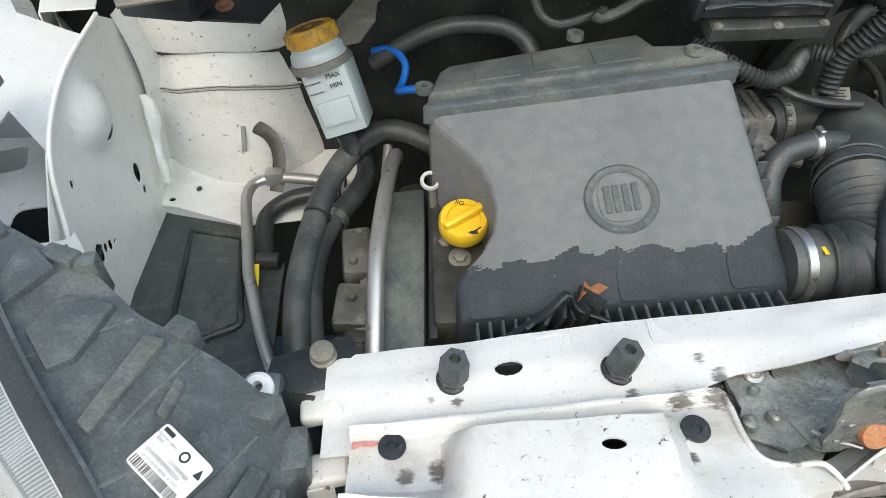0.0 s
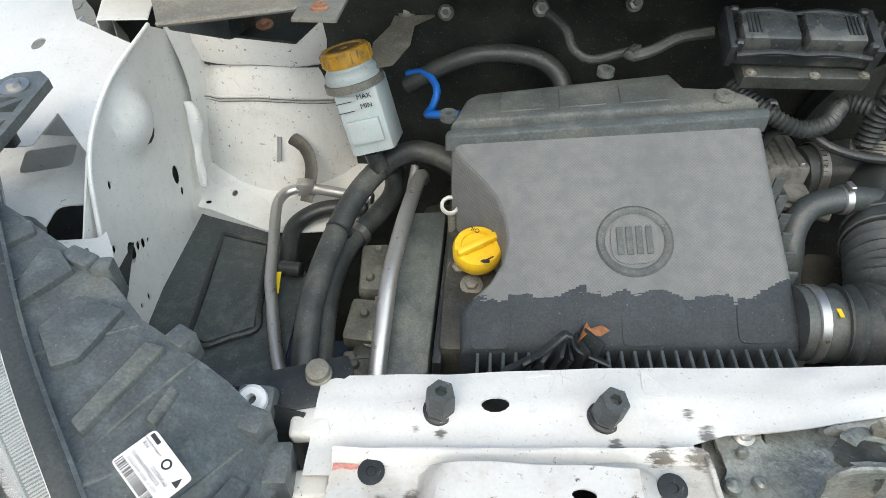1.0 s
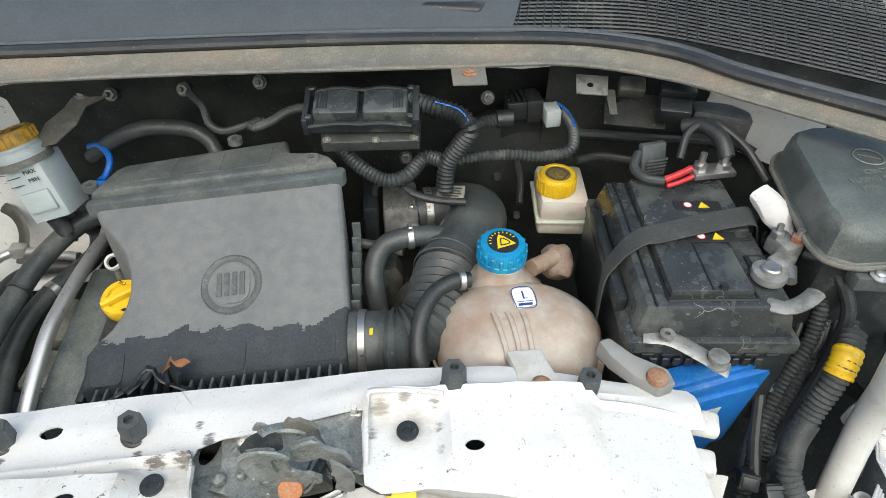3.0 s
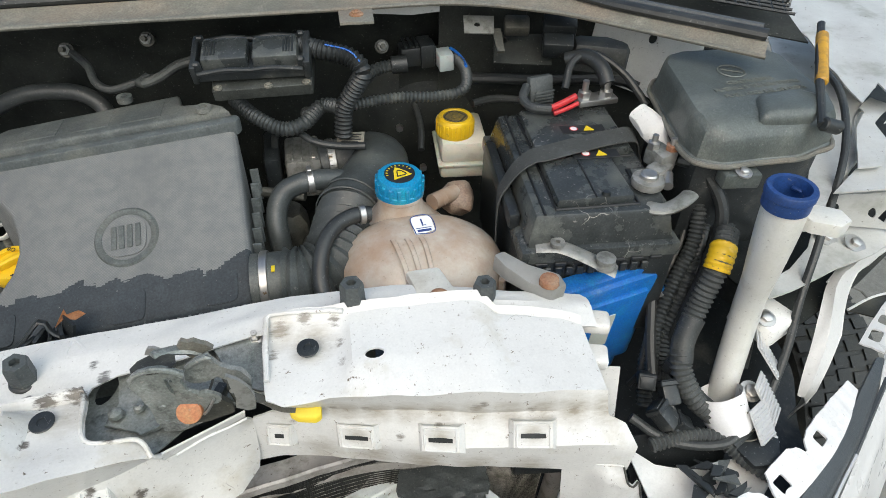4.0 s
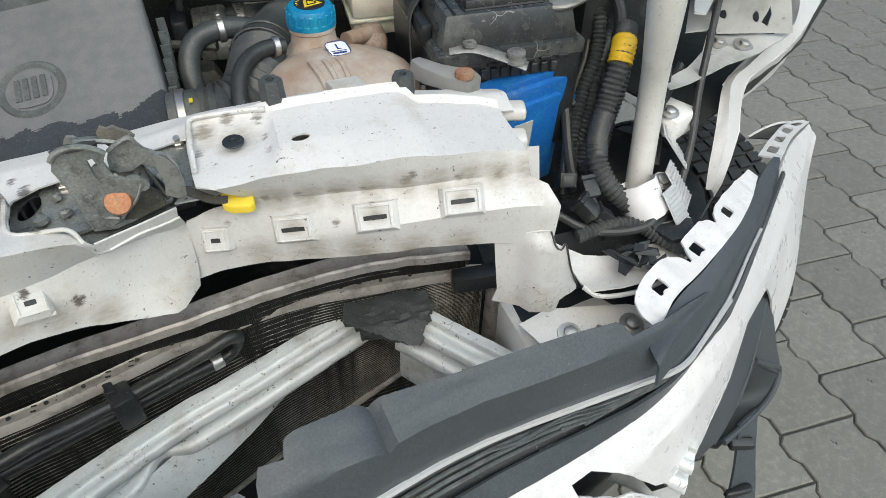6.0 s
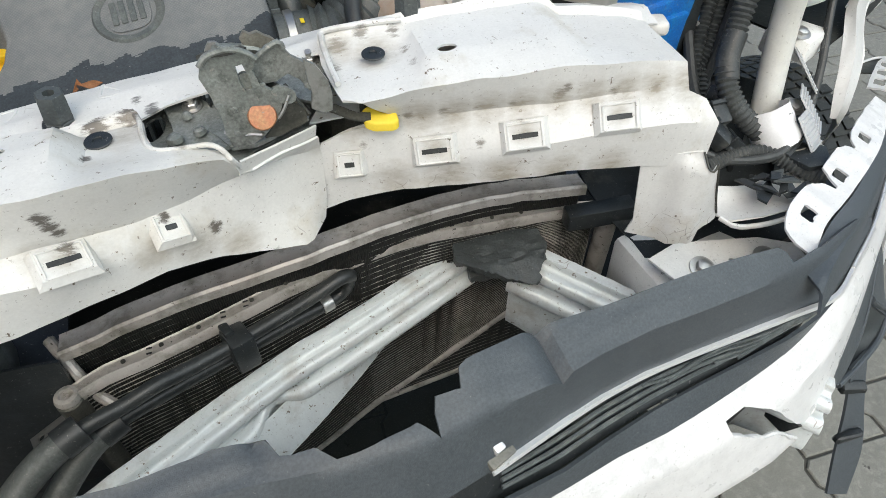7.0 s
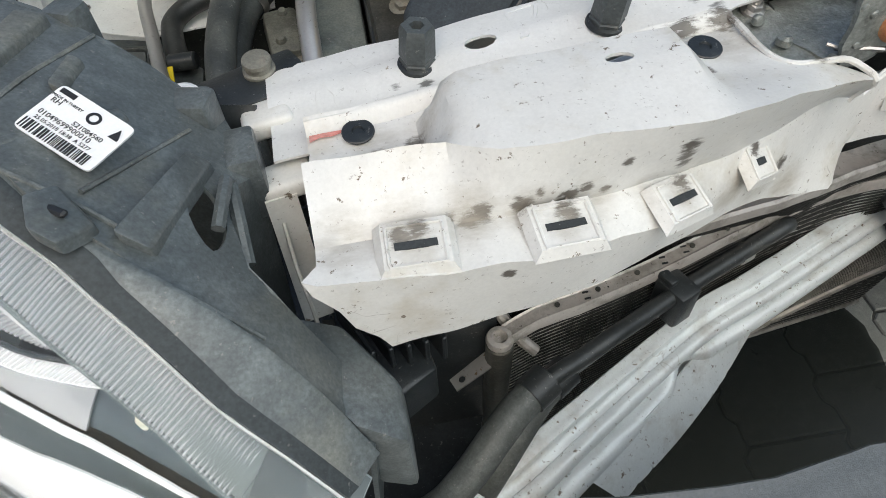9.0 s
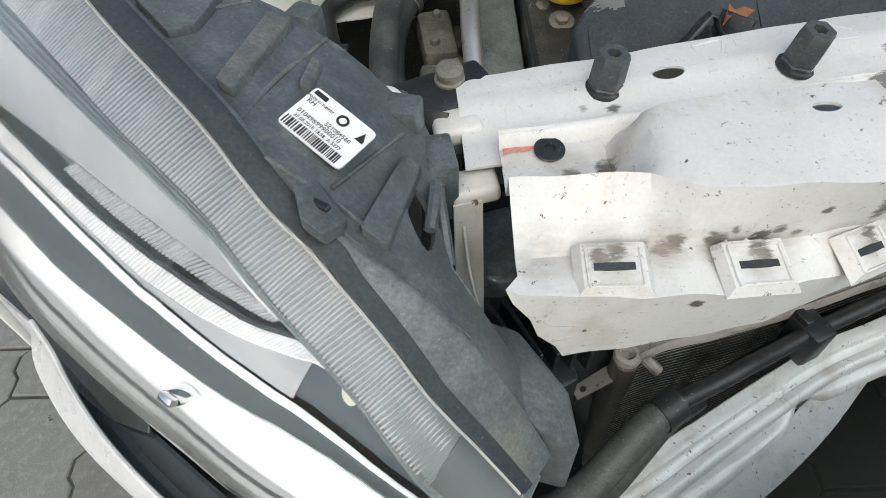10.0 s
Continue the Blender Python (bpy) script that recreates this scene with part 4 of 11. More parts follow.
# rear strip that carries the bump stops
RS = [(-0.045, [(0.322, 0.965), (0.320, 0.996), (0.29, 0.998), (0.262, 0.990), (0.235, 0.988)]),
      (0.06, [(0.324, 0.975), (0.322, 1.006), (0.292, 1.008), (0.262, 1.001), (0.235, 0.998)]),
      (0.20, [(0.330, 0.985), (0.328, 1.020), (0.295, 1.022), (0.265, 1.014), (0.238, 1.010)]),
      (0.30, [(0.332, 0.995), (0.328, 1.028), (0.298, 1.032), (0.268, 1.026), (0.246, 1.020)]),
      (0.43, [(0.336, 1.005), (0.332, 1.040), (0.305, 1.044), (0.292, 1.040), (0.284, 1.036)]),
      (0.55, [(0.330, 1.005), (0.326, 1.046), (0.303, 1.050), (0.285, 1.044), (0.275, 1.040)]),
      (0.74, [(0.300, 0.99), (0.296, 1.030), (0.280, 1.034), (0.265, 1.030), (0.255, 1.026)])]
rs_place = loft(RS)


def rs(x, v):
    p = rs_place(x, v)
    p.z += 0.0022 * noise.noise((x * 22, v * 2, 3)) * (1 if v > 0.5 else 0.3)
    return p


strip_paint = stained(stuff("strip_paint", (0.67, 0.67, 0.655), 0.38, spread=(0.62, 0.62, 0.60), spots=(0.30, 0.26, 0.2), spot_scale=90, spot_amount=0.03, bump=(0.1, 120), scratch=1),
                      (0.35, 0.25, 0.9), [(0.215, 0.258, 1.012, 0.014), (0.23, 0.262, 1.014, 0.016), (0.245, 0.256, 1.016, 0.016), (0.262, 0.270, 1.026, 0.016), (0.25, 0.285, 1.028, 0.012), (0.20, 0.264, 1.012, 0.010), (0.195, 0.262, 1.014, 0.014), (0.06, 0.27, 1.002, 0.012), (0.04, 0.275, 1.0, 0.010)], (0.03, 0.028, 0.025), 300, 0.26, 0.38, 0.8, 0.2)
ov = [ring2(0.103, 2.0, 0.0115, 0.22, 12)]
part("rear_strip", plate([(-0.045, 0), (0.74, 0), (0.74, 4), (0.425, 4), (0.418, 3.1), (0.40, 2.9), (0.275, 2.9), (0.252, 3.1), (0.246, 4), (-0.045, 4)], rs, 0.002, ov, step=(0.012, 0.25), split=0.02), strip_paint, xm)
for tri in (((0.128, 0.318), (0.150, 0.318), (0.132, 0.286)), ((0.222, 0.322), (0.240, 0.300), (0.222, 0.300))):
    part("pressing", tube([rs_place(x, 1.05 + (0.322 - y) / 0.03) + V((0, 0, 0.001)) for x, y in tri + tri[:1]], 0.0022, 6, 0.004), strip_paint, xm)

# left front plate: rim, bolt pads, raised middle, sloped face, slotted shelf, lower lip
XB = (0.35, 0.25, 0.9)
MARKS_L = [(0.186, 0.154, 1.022, 0.013), (0.188, 0.154, 1.012, 0.012), (0.190, 0.157, 1.002, 0.011), (0.117, 0.150, 1.003, 0.012), (0.128, 0.151, 1.006, 0.008), (0.090, 0.150, 1.004, 0.012), (0.068, 0.151, 1.002, 0.012), (0.060, 0.151, 0.998, 0.012), (0.050, 0.15, 1.004, 0.008), (0.03, 0.142, 1.008, 0.012), (0.022, 0.139, 1.008, 0.012),
           (0.112, 0.138, 1.004, 0.013), (0.19, 0.156, 0.989, 0.012), (0.256, 0.182, 0.979, 0.009), (0.222, 0.247, 1.03, 0.020), (0.25, 0.249, 1.033, 0.022), (0.275, 0.246, 1.034, 0.02), (0.278, 0.215, 1.03, 0.016), (0.285, 0.20, 1.03, 0.014), (0.215, 0.20, 1.03, 0.010), (0.045, 0.215, 1.0, 0.016), (0.0, 0.205, 1.01, 0.016), (0.02, 0.212, 1.0, 0.012),
           (0.29, 0.188, 0.952, 0.012), (0.33, 0.20, 0.90, 0.012), (0.15, 0.152, 1.02, 0.007), (0.10, 0.150, 1.012, 0.006), (0.14, 0.151, 1.0, 0.007), (0.075, 0.12, 0.985, 0.008), (0.30, 0.19, 0.985, 0.010)]
xm_dirty = stained(stuff("crossmember_paint", (0.68, 0.675, 0.65), 0.42, spread=(0.63, 0.62, 0.585), dust=(0.50, 0.46, 0.38), dust_scale=14, dust_amount=0.22, spots=(0.12, 0.09, 0.06), spot_scale=130, spot_amount=0.075,
                         bump=(0.18, 130), scratch=1), XB, [(x, y, z, r * 1.2) for x, y, z, r in MARKS_L], (0.060, 0.048, 0.036), 300, 0.24, 0.36, 0.9)
# soft brown dirt; along the face it also carries the lip's shade
stained(xm_dirty, XB, [(-0.01 + 0.035 * k, 0.148 + 0.0006 * k * k, 1.006 - 0.001 * k * k, 0.030) for k in range(10)] + [(0.02 + 0.03 * k, 0.222, 1.008 + 0.004 * k, 0.026) for k in range(9)] + [(0.028, 0.136, 1.006, 0.02), (0.109, 0.133, 1.003, 0.02), (0.188, 0.148, 0.988, 0.02), (0.24, 0.226, 1.03, 0.035)], (0.33, 0.30, 0.25), 160, 0.12, 0.52, 0.8, 0.4)
PAD = [(-0.025, 0.996), (0.035, 1.0), (0.062, 1.004), (0.12, 1.010), (0.20, 1.022), (0.245, 1.027), (0.29, 1.027)]
MID = [(-0.025, 0.996), (0.048, 0.999), (0.062, 1.034), (0.072, 1.040), (0.12, 1.043), (0.203, 1.047), (0.212, 1.029), (0.285, 1.028), (0.32, 1.01)]


def pad_z(x):
    return float(np.interp(x, [p[0] for p in PAD], [p[1] for p in PAD]))


L_ROWS = [[(x, 0.251, z + 0.010) for x, z in PAD], [(x, 0.248, z + 0.009) for x, z in PAD], [(x, 0.242, z + 0.001) for x, z in PAD],
          [(x, 0.226, z) for x, z in MID], [(x, 0.200, z + 0.001) for x, z in MID],
          [(-0.035, 0.19, 1.020), (-0.02, 0.19, 1.022), (0.055, 0.178, 1.032), (0.078, 0.158, 1.041), (0.112, 0.152, 1.043), (0.19, 0.150, 1.043), (0.23, 0.155, 1.041), (0.28, 0.172, 1.030), (0.318, 0.181, 1.021), (0.322, 0.190, 1.0), (0.389, 0.225, 0.998)],
          [(-0.035, 0.150, 0.998), (0.1, 0.150, 0.995), (0.17, 0.160, 0.993), (0.24, 0.180, 0.983), (0.32, 0.210, 0.986), (0.355, 0.226, 0.982), (0.39, 0.237, 0.978)],
          [(-0.035, 0.125, 1.0), (0.013, 0.121, 0.998), (0.093, 0.118, 0.994), (0.175, 0.140, 0.976), (0.241, 0.172, 0.960), (0.283, 0.188, 0.950), (0.39, 0.235, 0.921)],
          [(-0.035, 0.127, 0.93), (0.006, 0.125, 0.929), (0.084, 0.128, 0.935), (0.136, 0.134, 0.937), (0.243, 0.172, 0.932), (0.259, 0.180, 0.927), (0.29, 0.190, 0.919), (0.363, 0.205, 0.893), (0.385, 0.235, 0.90)]]
left_place = rowed(L_ROWS, 0.0012, 2)
lo = [(-0.022, 0), (0.246, 0), (0.254, 0.8), (0.257, 2), (0.259, 3.2), (0.264, 4.0), (0.272, 4.24), (0.306, 4.2), (0.314, 4.5), (0.319, 5.05), (0.322, 5.05), (0.389, 5.0), (0.391, 6), (0.388, 7.0), (0.383, 8), (0.30, 8), (0.006, 8), (0.0, 7.8), (-0.012, 7.62), (-0.018, 7.35), (-0.029, 7.1), (-0.033, 6.9), (-0.025, 6.5), (-0.024, 5), (-0.022, 3)]
part("front_plate_left", plate(lo, left_place, 0.002, [ring2(0.161, 3.79, 0.0085, 0.17, 14)], step=(0.008, 0.25), split=0.008), xm_dirty, xm)


def slot_pad(c, ux, uy, w, h, half, mat, lift=0.0):
    """A raised pressing with a slot through it."""
    m = frame_at(c, ux, uy)
    hole = ring2(0, 0, half, 0.0026, 12, 0, 3)
    o = [(-w - 0.003, h), (w + 0.003, h), (w + 0.003, -h - 0.002), (-w - 0.003, -h - 0.002)]

    def at(u, v):
        e = max(abs(u) - (w - 0.001), -v - (h - 0.002), 0.0)
        return m @ V((u, v, lift - 1.5 * min(e, 0.004)))
    part("slot_pad", plate(o, at, 0.0016, [hole], step=0.004, split=0.004), mat, xm)
    # solid black strip in place of the shade inside the slot
    part("slot_shadow", box(2 * half, 0.0044, 0.001, m @ Matrix.Translation((0, 0, lift - 0.0006))), black_rubber, xm, "black strip that paints the shade inside the slot")
    k = 0.8
    part("pad_edge", tube([at(u, v) + (m.to_3x3() @ V((0, 0, 0.0004))) for u, v in dense([(-w * k, h * k), (w * k, h * k), (w * k, -h * k), (-w * k, -h * k), (-w * k, h * k)], 0.003, False)], 0.0010, 6, 0.003), mat, xm)


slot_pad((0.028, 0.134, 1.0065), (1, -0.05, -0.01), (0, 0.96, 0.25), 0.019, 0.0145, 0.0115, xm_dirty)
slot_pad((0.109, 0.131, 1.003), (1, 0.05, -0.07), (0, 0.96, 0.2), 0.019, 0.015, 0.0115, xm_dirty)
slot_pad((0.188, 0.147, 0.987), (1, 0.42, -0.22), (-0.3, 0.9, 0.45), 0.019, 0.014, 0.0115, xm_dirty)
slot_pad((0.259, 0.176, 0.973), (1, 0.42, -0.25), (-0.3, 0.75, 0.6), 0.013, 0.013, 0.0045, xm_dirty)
# torn lower corner and the rim of the latch recess
part("recess_rim", tube([(0.250, 0.252, 1.036), (0.255, 0.238, 1.034), (0.257, 0.218, 1.032), (0.261, 0.203, 1.031), (0.270, 0.195, 1.031), (0.288, 0.194, 1.030), (0.304, 0.195, 1.028), (0.312, 0.190, 1.025), (0.317, 0.181, 1.022), (0.320, 0.184, 1.014), (0.3215, 0.189, 1.008)], 0.0021, 8, 0.004), xm_dirty, xm)
part("recess_flange", ribbon([(0.321, 0.190, 1.004), (0.355, 0.209, 1.001), (0.388, 0.226, 1.0)], 0.018, 0.002, (0.1, -0.3, 1)), xm_dirty, xm, "white turned-up edge of the latch recess")
part("recess_floor", plate([(0.236, 0.305), (0.42, 0.315), (0.42, 0.262), (0.392, 0.250), (0.335, 0.222), (0.31, 0.196), (0.27, 0.19), (0.252, 0.205), (0.246, 0.24)], lambda x, y: V((x, y, 1.000 - 0.05 * (x - 0.28))), 0.002, [ring2(0.257, 0.277, 0.009, 0.020, 12, -0.2)], step=0.02), grease_metal, xm, "dirty bare metal recess floor")

# right front plate
MARKS_R = [(0.425, 0.285, 1.045, 0.018), (0.418, 0.262, 1.04, 0.014), (0.45, 0.292, 1.05, 0.016), (0.478, 0.285, 1.05, 0.012), (0.483, 0.262, 1.04, 0.012), (0.485, 0.24, 1.038, 0.012), (0.60, 0.186, 1.016, 0.012), (0.606, 0.185, 1.022, 0.010), (0.56, 0.194, 1.008, 0.010), (0.53, 0.199, 1.008, 0.012), (0.50, 0.207, 1.006, 0.012), (0.47, 0.216, 1.004, 0.012), (0.44, 0.222, 1.002, 0.012),
           (0.65, 0.178, 1.014, 0.010), (0.69, 0.172, 1.012, 0.010), (0.565, 0.188, 0.992, 0.008), (0.489, 0.209, 0.978, 0.008), (0.53, 0.196, 0.975, 0.010), (0.62, 0.172, 0.955, 0.009), (0.43, 0.232, 0.975, 0.010), (0.70, 0.135, 0.90, 0.012)]
xr_paint = stained(stuff("crossmember_paint_clean", (0.70, 0.70, 0.68), 0.38, spread=(0.655, 0.65, 0.63), dust=(0.55, 0.51, 0.43), dust_scale=12, dust_amount=0.12, spots=(0.14, 0.11, 0.08), spot_scale=130, spot_amount=0.07,
                         bump=(0.12, 130), scratch=1), XB, [(x, y, z, r * 1.2) for x, y, z, r in MARKS_R], (0.10, 0.082, 0.06), 300, 0.27, 0.42, 0.75, 0.3)
# brown dirt again, with shade under the right lip painted along the face
stained(xr_paint, XB, [(0.42 + 0.03 * k, 0.230 - 0.0062 * k, 1.003 + 0.001 * k, 0.030) for k in range(11)] + [(0.455, 0.268, 1.045, 0.036), (0.425, 0.28, 1.05, 0.03), (0.489, 0.206, 0.974, 0.018), (0.566, 0.181, 0.988, 0.020), (0.649, 0.164, 0.998, 0.018)] + [(0.45 + 0.05 * k, 0.205 - 0.01 * k, 0.94, 0.035) for k in range(5)], (0.30, 0.265, 0.21), 170, 0.10, 0.50, 0.85, 0.35)
RB = [(0.40, 0.302, 1.046), (0.42, 0.303, 1.05), (0.50, 0.299, 1.057), (0.60, 0.297, 1.058), (0.625, 0.293, 1.058), (0.635, 0.283, 1.047), (0.70, 0.272, 1.040), (0.73, 0.262, 1.034)]
RM = [(0.40, 1.034), (0.483, 1.040), (0.490, 1.050), (0.62, 1.053), (0.632, 1.045), (0.70, 1.037), (0.73, 1.03)]
R_ROWS = [[(x, y + 0.002, z - 0.004) for x, y, z in RB], [(x, y - 0.003, z + 0.003) for x, y, z in RB], [(x, y - 0.009, z - 0.004) for x, y, z in RB],
          [(x, 0.272 - 0.12 * max(0, x - 0.6), z) for x, z in RM], [(x, 0.228, z - 0.002) for x, z in RM],
          [(0.40, 0.206, 1.030), (0.414, 0.203, 1.031), (0.468, 0.207, 1.034), (0.53, 0.195, 1.040), (0.60, 0.185, 1.042), (0.65, 0.178, 1.040), (0.706, 0.178, 1.032), (0.73, 0.178, 1.025)],
          [(0.40, 0.236, 0.990), (0.414, 0.236, 0.991), (0.489, 0.216, 1.002), (0.566, 0.198, 1.004), (0.608, 0.188, 1.006), (0.649, 0.182, 1.010), (0.70, 0.172, 1.009), (0.745, 0.162, 1.0)],
          [(0.38, 0.238, 0.945), (0.388, 0.238, 0.947), (0.429, 0.228, 0.948), (0.484, 0.208, 0.957), (0.562, 0.180, 0.973), (0.647, 0.160, 0.983), (0.703, 0.153, 0.984), (0.75, 0.146, 0.978)],
          [(0.38, 0.240, 0.902), (0.41, 0.236, 0.912), (0.462, 0.218, 0.925), (0.544, 0.190, 0.932), (0.604, 0.173, 0.940), (0.688, 0.158, 0.936), (0.75, 0.145, 0.93)]]
right_place = rowed(R_ROWS, 0.0012, 8)
rout = [(0.418, 0), (0.50, 0), (0.628, 0), (0.636, 0.4), (0.70, 0.3), (0.722, 0.5), (0.722, 3), (0.720, 5), (0.722, 6.0), (0.738, 6.2), (0.748, 7.0), (0.745, 8), (0.383, 8), (0.381, 7.0), (0.392, 6.2), (0.43, 5.9), (0.452, 5.6), (0.428, 5.02), (0.413, 4.6), (0.408, 3), (0.412, 1)]
part("front_plate_right", plate(rout, right_place, 0.002, [ring2(0.513, 3.80, 0.009, 0.13, 14)], step=(0.008, 0.25), split=0.008), xr_paint, xm)
part("pad_rim", tube([(0.414, 0.230, 1.039), (0.413, 0.26, 1.044), (0.414, 0.290, 1.052), (0.420, 0.297, 1.055), (0.47, 0.293, 1.057), (0.487, 0.288, 1.058)], 0.0028, 8, 0.005), xr_paint, xm)
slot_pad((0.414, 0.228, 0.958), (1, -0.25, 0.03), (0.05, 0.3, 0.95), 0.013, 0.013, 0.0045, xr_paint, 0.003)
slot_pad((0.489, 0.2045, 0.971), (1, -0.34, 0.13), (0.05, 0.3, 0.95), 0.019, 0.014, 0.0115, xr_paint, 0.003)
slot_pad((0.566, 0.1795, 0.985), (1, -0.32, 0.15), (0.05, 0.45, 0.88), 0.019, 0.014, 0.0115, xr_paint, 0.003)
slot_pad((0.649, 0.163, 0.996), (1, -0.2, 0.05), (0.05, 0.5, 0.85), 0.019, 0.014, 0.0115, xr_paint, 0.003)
# leg at the right end
LEG = [(0.684, 0.945), (0.686, 0.92), (0.691, 0.864), (0.686, 0.846), (0.716, 0.837), (0.754, 0.835), (0.759, 0.847), (0.781, 0.855), (0.780, 0.863), (0.766, 0.895), (0.753, 0.936), (0.748, 0.932), (0.742, 0.936), (0.739, 0.950)]


def leg_place(x, z):
    fold = 0.010 * max(0.0, min(1.0, (x - 0.716) / 0.006)) * max(0.0, min(1.0, (0.945 - z) / 0.01))
    crush = 0.005 * abs(noise.noise((x * 110, z * 60, 4))) * max(0.0, min(1.0, (x - 0.715) / 0.03))
    return V((x, 0.1585 - 0.35 * (x - 0.69) - fold + crush + 0.6 * max(0, x - 0.745), z))


part("leg", plate(LEG, leg_place, 0.002, step=0.007, split=0.007), xr_paint, xm, "crumpled white end leg")
part("leg_tear", tube([leg_place(x, z) + V((0, -0.001, 0)) for x, z in LEG[8:14]], 0.0011, 6, 0.004), dark_metal, xm, "dark torn edge of the leg")
# end brackets
for o, xd, yd, sx, sy in (((-0.046, 0.279, 0.982), (1, 0.1, 0.1), (0, 1, 0), 0.036, 0.028), ((-0.040, 0.232, 0.968), (1, 0.1, 0.1), (0, 1, 0), 0.036, 0.026), ((0.744, 0.268, 1.012), (1, -0.3, 0), (0.3, 1, 0), 0.030, 0.026), ((0.732, 0.235, 0.998), (1, -0.3, 0), (0.3, 1, 0), 0.030, 0.026)):
    part("clip_bracket", box(sx, sy, 0.015, frame_at(o, xd, yd), 0.005, 3), dirty_white, xm, "folded clip bracket")
part("end_post_left", plate([(0, 0), (0.02, 0), (0.022, -0.12), (0.0, -0.12)], flat((-0.055, 0.215, 0.975), (1, 0.2, 0), (0, 0.1, 1)), 0.002), dirty_white, xm)
part("end_post_right", plate([(0, 0), (0.022, 0), (0.022, -0.07), (0.0, -0.07)], flat((0.735, 0.225, 1.0), (1, -0.2, 0), (0, 0.25, 1)), 0.002), dirty_white, xm)
red = plate([(-0.0205, 0.2405), (-0.012, 0.2410), (0.000, 0.2395), (0.006, 0.2380), (-0.006, 0.2365), (-0.014, 0.2370), (-0.0205, 0.2340)], lambda x, y: V((x, y, pad_z(x) + 0.0045)), 0.0)
part("red_paint_mark", rough_up(red, 0.001, 90), red_mark, xm, "smear of red paint")


def torx_bolt(x, y, z, tilt=(0, -0.12, 1)):
    t = thing("torx_bolt", (x, y, z), "black flat torx bolt in the crossmember", "bolt", "crossmember bolts")
    m = Matrix.Translation((x, y, z)) @ V(tilt).to_track_quat("Z", "Y").to_matrix().to_4x4()
    part("head", lathe([(0, 0.0), (0.0104, 0.0), (0.0104, 0.0008), (0.0098, 0.0013), (0.0040, 0.0014), (0.0034, 0.0003), (0, 0.0003)], 28, m), black_plastic, t, smooth=20)


torx_bolt(0.010, 0.235, 1.0022)
torx_bolt(0.452, 0.257, 1.046)
torx_bolt(0.225, 0.222, 1.0325)


def bump_stop(x, y, z, lean):
    t = thing("bump_stop", (x, y, z), "grey rubber hexagonal bonnet bump stop", "bump stop", "bonnet bump stops")
    m = Matrix.Translation((x, y, z)) @ V(lean).to_track_quat("Z", "Y").to_matrix().to_4x4()
    body = lathe([(0, 0), (0.0118, 0), (0.0120, 0.003), (0.0124, 0.005), (0.0116, 0.006), (0.0124, 0.008), (0.0118, 0.027), (0.0108, 0.030), (0.0105, 0.0305), (0.005, 0.0305), (0.0045, 0.024), (0, 0.024)], 6, m)
    part("body", body, stop_rubber, t, smooth=20)
    part("foot_ring", lathe([(0.011, 0), (0.0142, 0), (0.0135, 0.002), (0.011, 0.003)], 24, m), black_rubber, t)


bump_stop(0.058, 0.289, 1.006, (0.05, -0.05, 1))
bump_stop(0.188, 0.284, 1.018, (0.1, -0.1, 1))
bump_stop(0.498, 0.303, 1.050, (0.0, 0.0, 1))
bump_stop(0.630, 0.296, 1.038, (0.0, 0.0, 1))

# ---- bonnet latch ----
latch = thing("bonnet_latch", (0.35, 0.24, 0.99), "greasy dirty metal bonnet latch with an orange round seal", "latch")


def latch_plate(name, outline, z0, k, thick, mat, holes=(), rim=None, label="", dent=0.0012):
    """A greasy plate cut to an outline, sloping up to the rear from y 0.22."""
    at = lambda x, y: V((x, y, z0 + k * (y - 0.22)))
    part(name, rough_up(plate(outline, at, thick, list(holes), step=0.005, split=0.005), dent, 110), mat, latch, label)
    if rim:
        e = [at(*outline[i % len(outline)]) + V((0, -0.001, 0.003)) for i in range(*rim)]
        part("rolled_rim", tube(spline([tuple(q) for q in e], 0.004), 0.0014, 8), mat, latch)


latch_plate("base_plate", [(0.303, 0.246), (0.319, 0.216), (0.334, 0.214), (0.386, 0.236), (0.387, 0.243), (0.372, 0.302), (0.342, 0.302), (0.312, 0.285)], 1.008, 0.1, 0.004, grease_metal, dent=0.002)
LP = frame_at((0.348, 0.214, 1.032), (1, 0, 0), (0, 0, 1))


def standing(name, outline, lift, thick, mat, holes=(), label="", dent=0.0008):
    """A plate that stands up across the car."""
    at = lambda u, v: LP @ V((u, v, lift))
    return part(name, rough_up(plate(outline, at, thick, list(holes), step=0.004, split=0.004), dent, 130), mat, latch, label)


CATCH = [(-0.0354, 0.0504), (-0.0295, 0.0573), (-0.0196, 0.0600), (-0.0097, 0.0595), (-0.0005, 0.0552), (0.0053, 0.0496), (0.0011, 0.0402), (0.0040, 0.0277), (0.0113, 0.0213), (0.0172, 0.0176), (0.0175, 0.0074), (0.0102, -0.0068), (-0.0012, -0.0178), (-0.0168, -0.0263), (-0.0258, -0.0258), (-0.0311, -0.0107), (-0.0301, 0.0023), (-0.0317, 0.0129), (-0.0354, 0.0309), (-0.0380, 0.0408)]
LOBE = [(0.0056, 0.0441), (0.0146, 0.0504), (0.0248, 0.0541), (0.0271, 0.0482), (0.0322, 0.0402), (0.0400, 0.0340), (0.0484, 0.0300), (0.0541, 0.0164), (0.0537, 0.0071), (0.0417, 0.0085), (0.0353, 0.0200), (0.0275, 0.0266), (0.0175, 0.0211), (0.0065, 0.0217), (0.0010, 0.0268), (0.0013, 0.0364)]
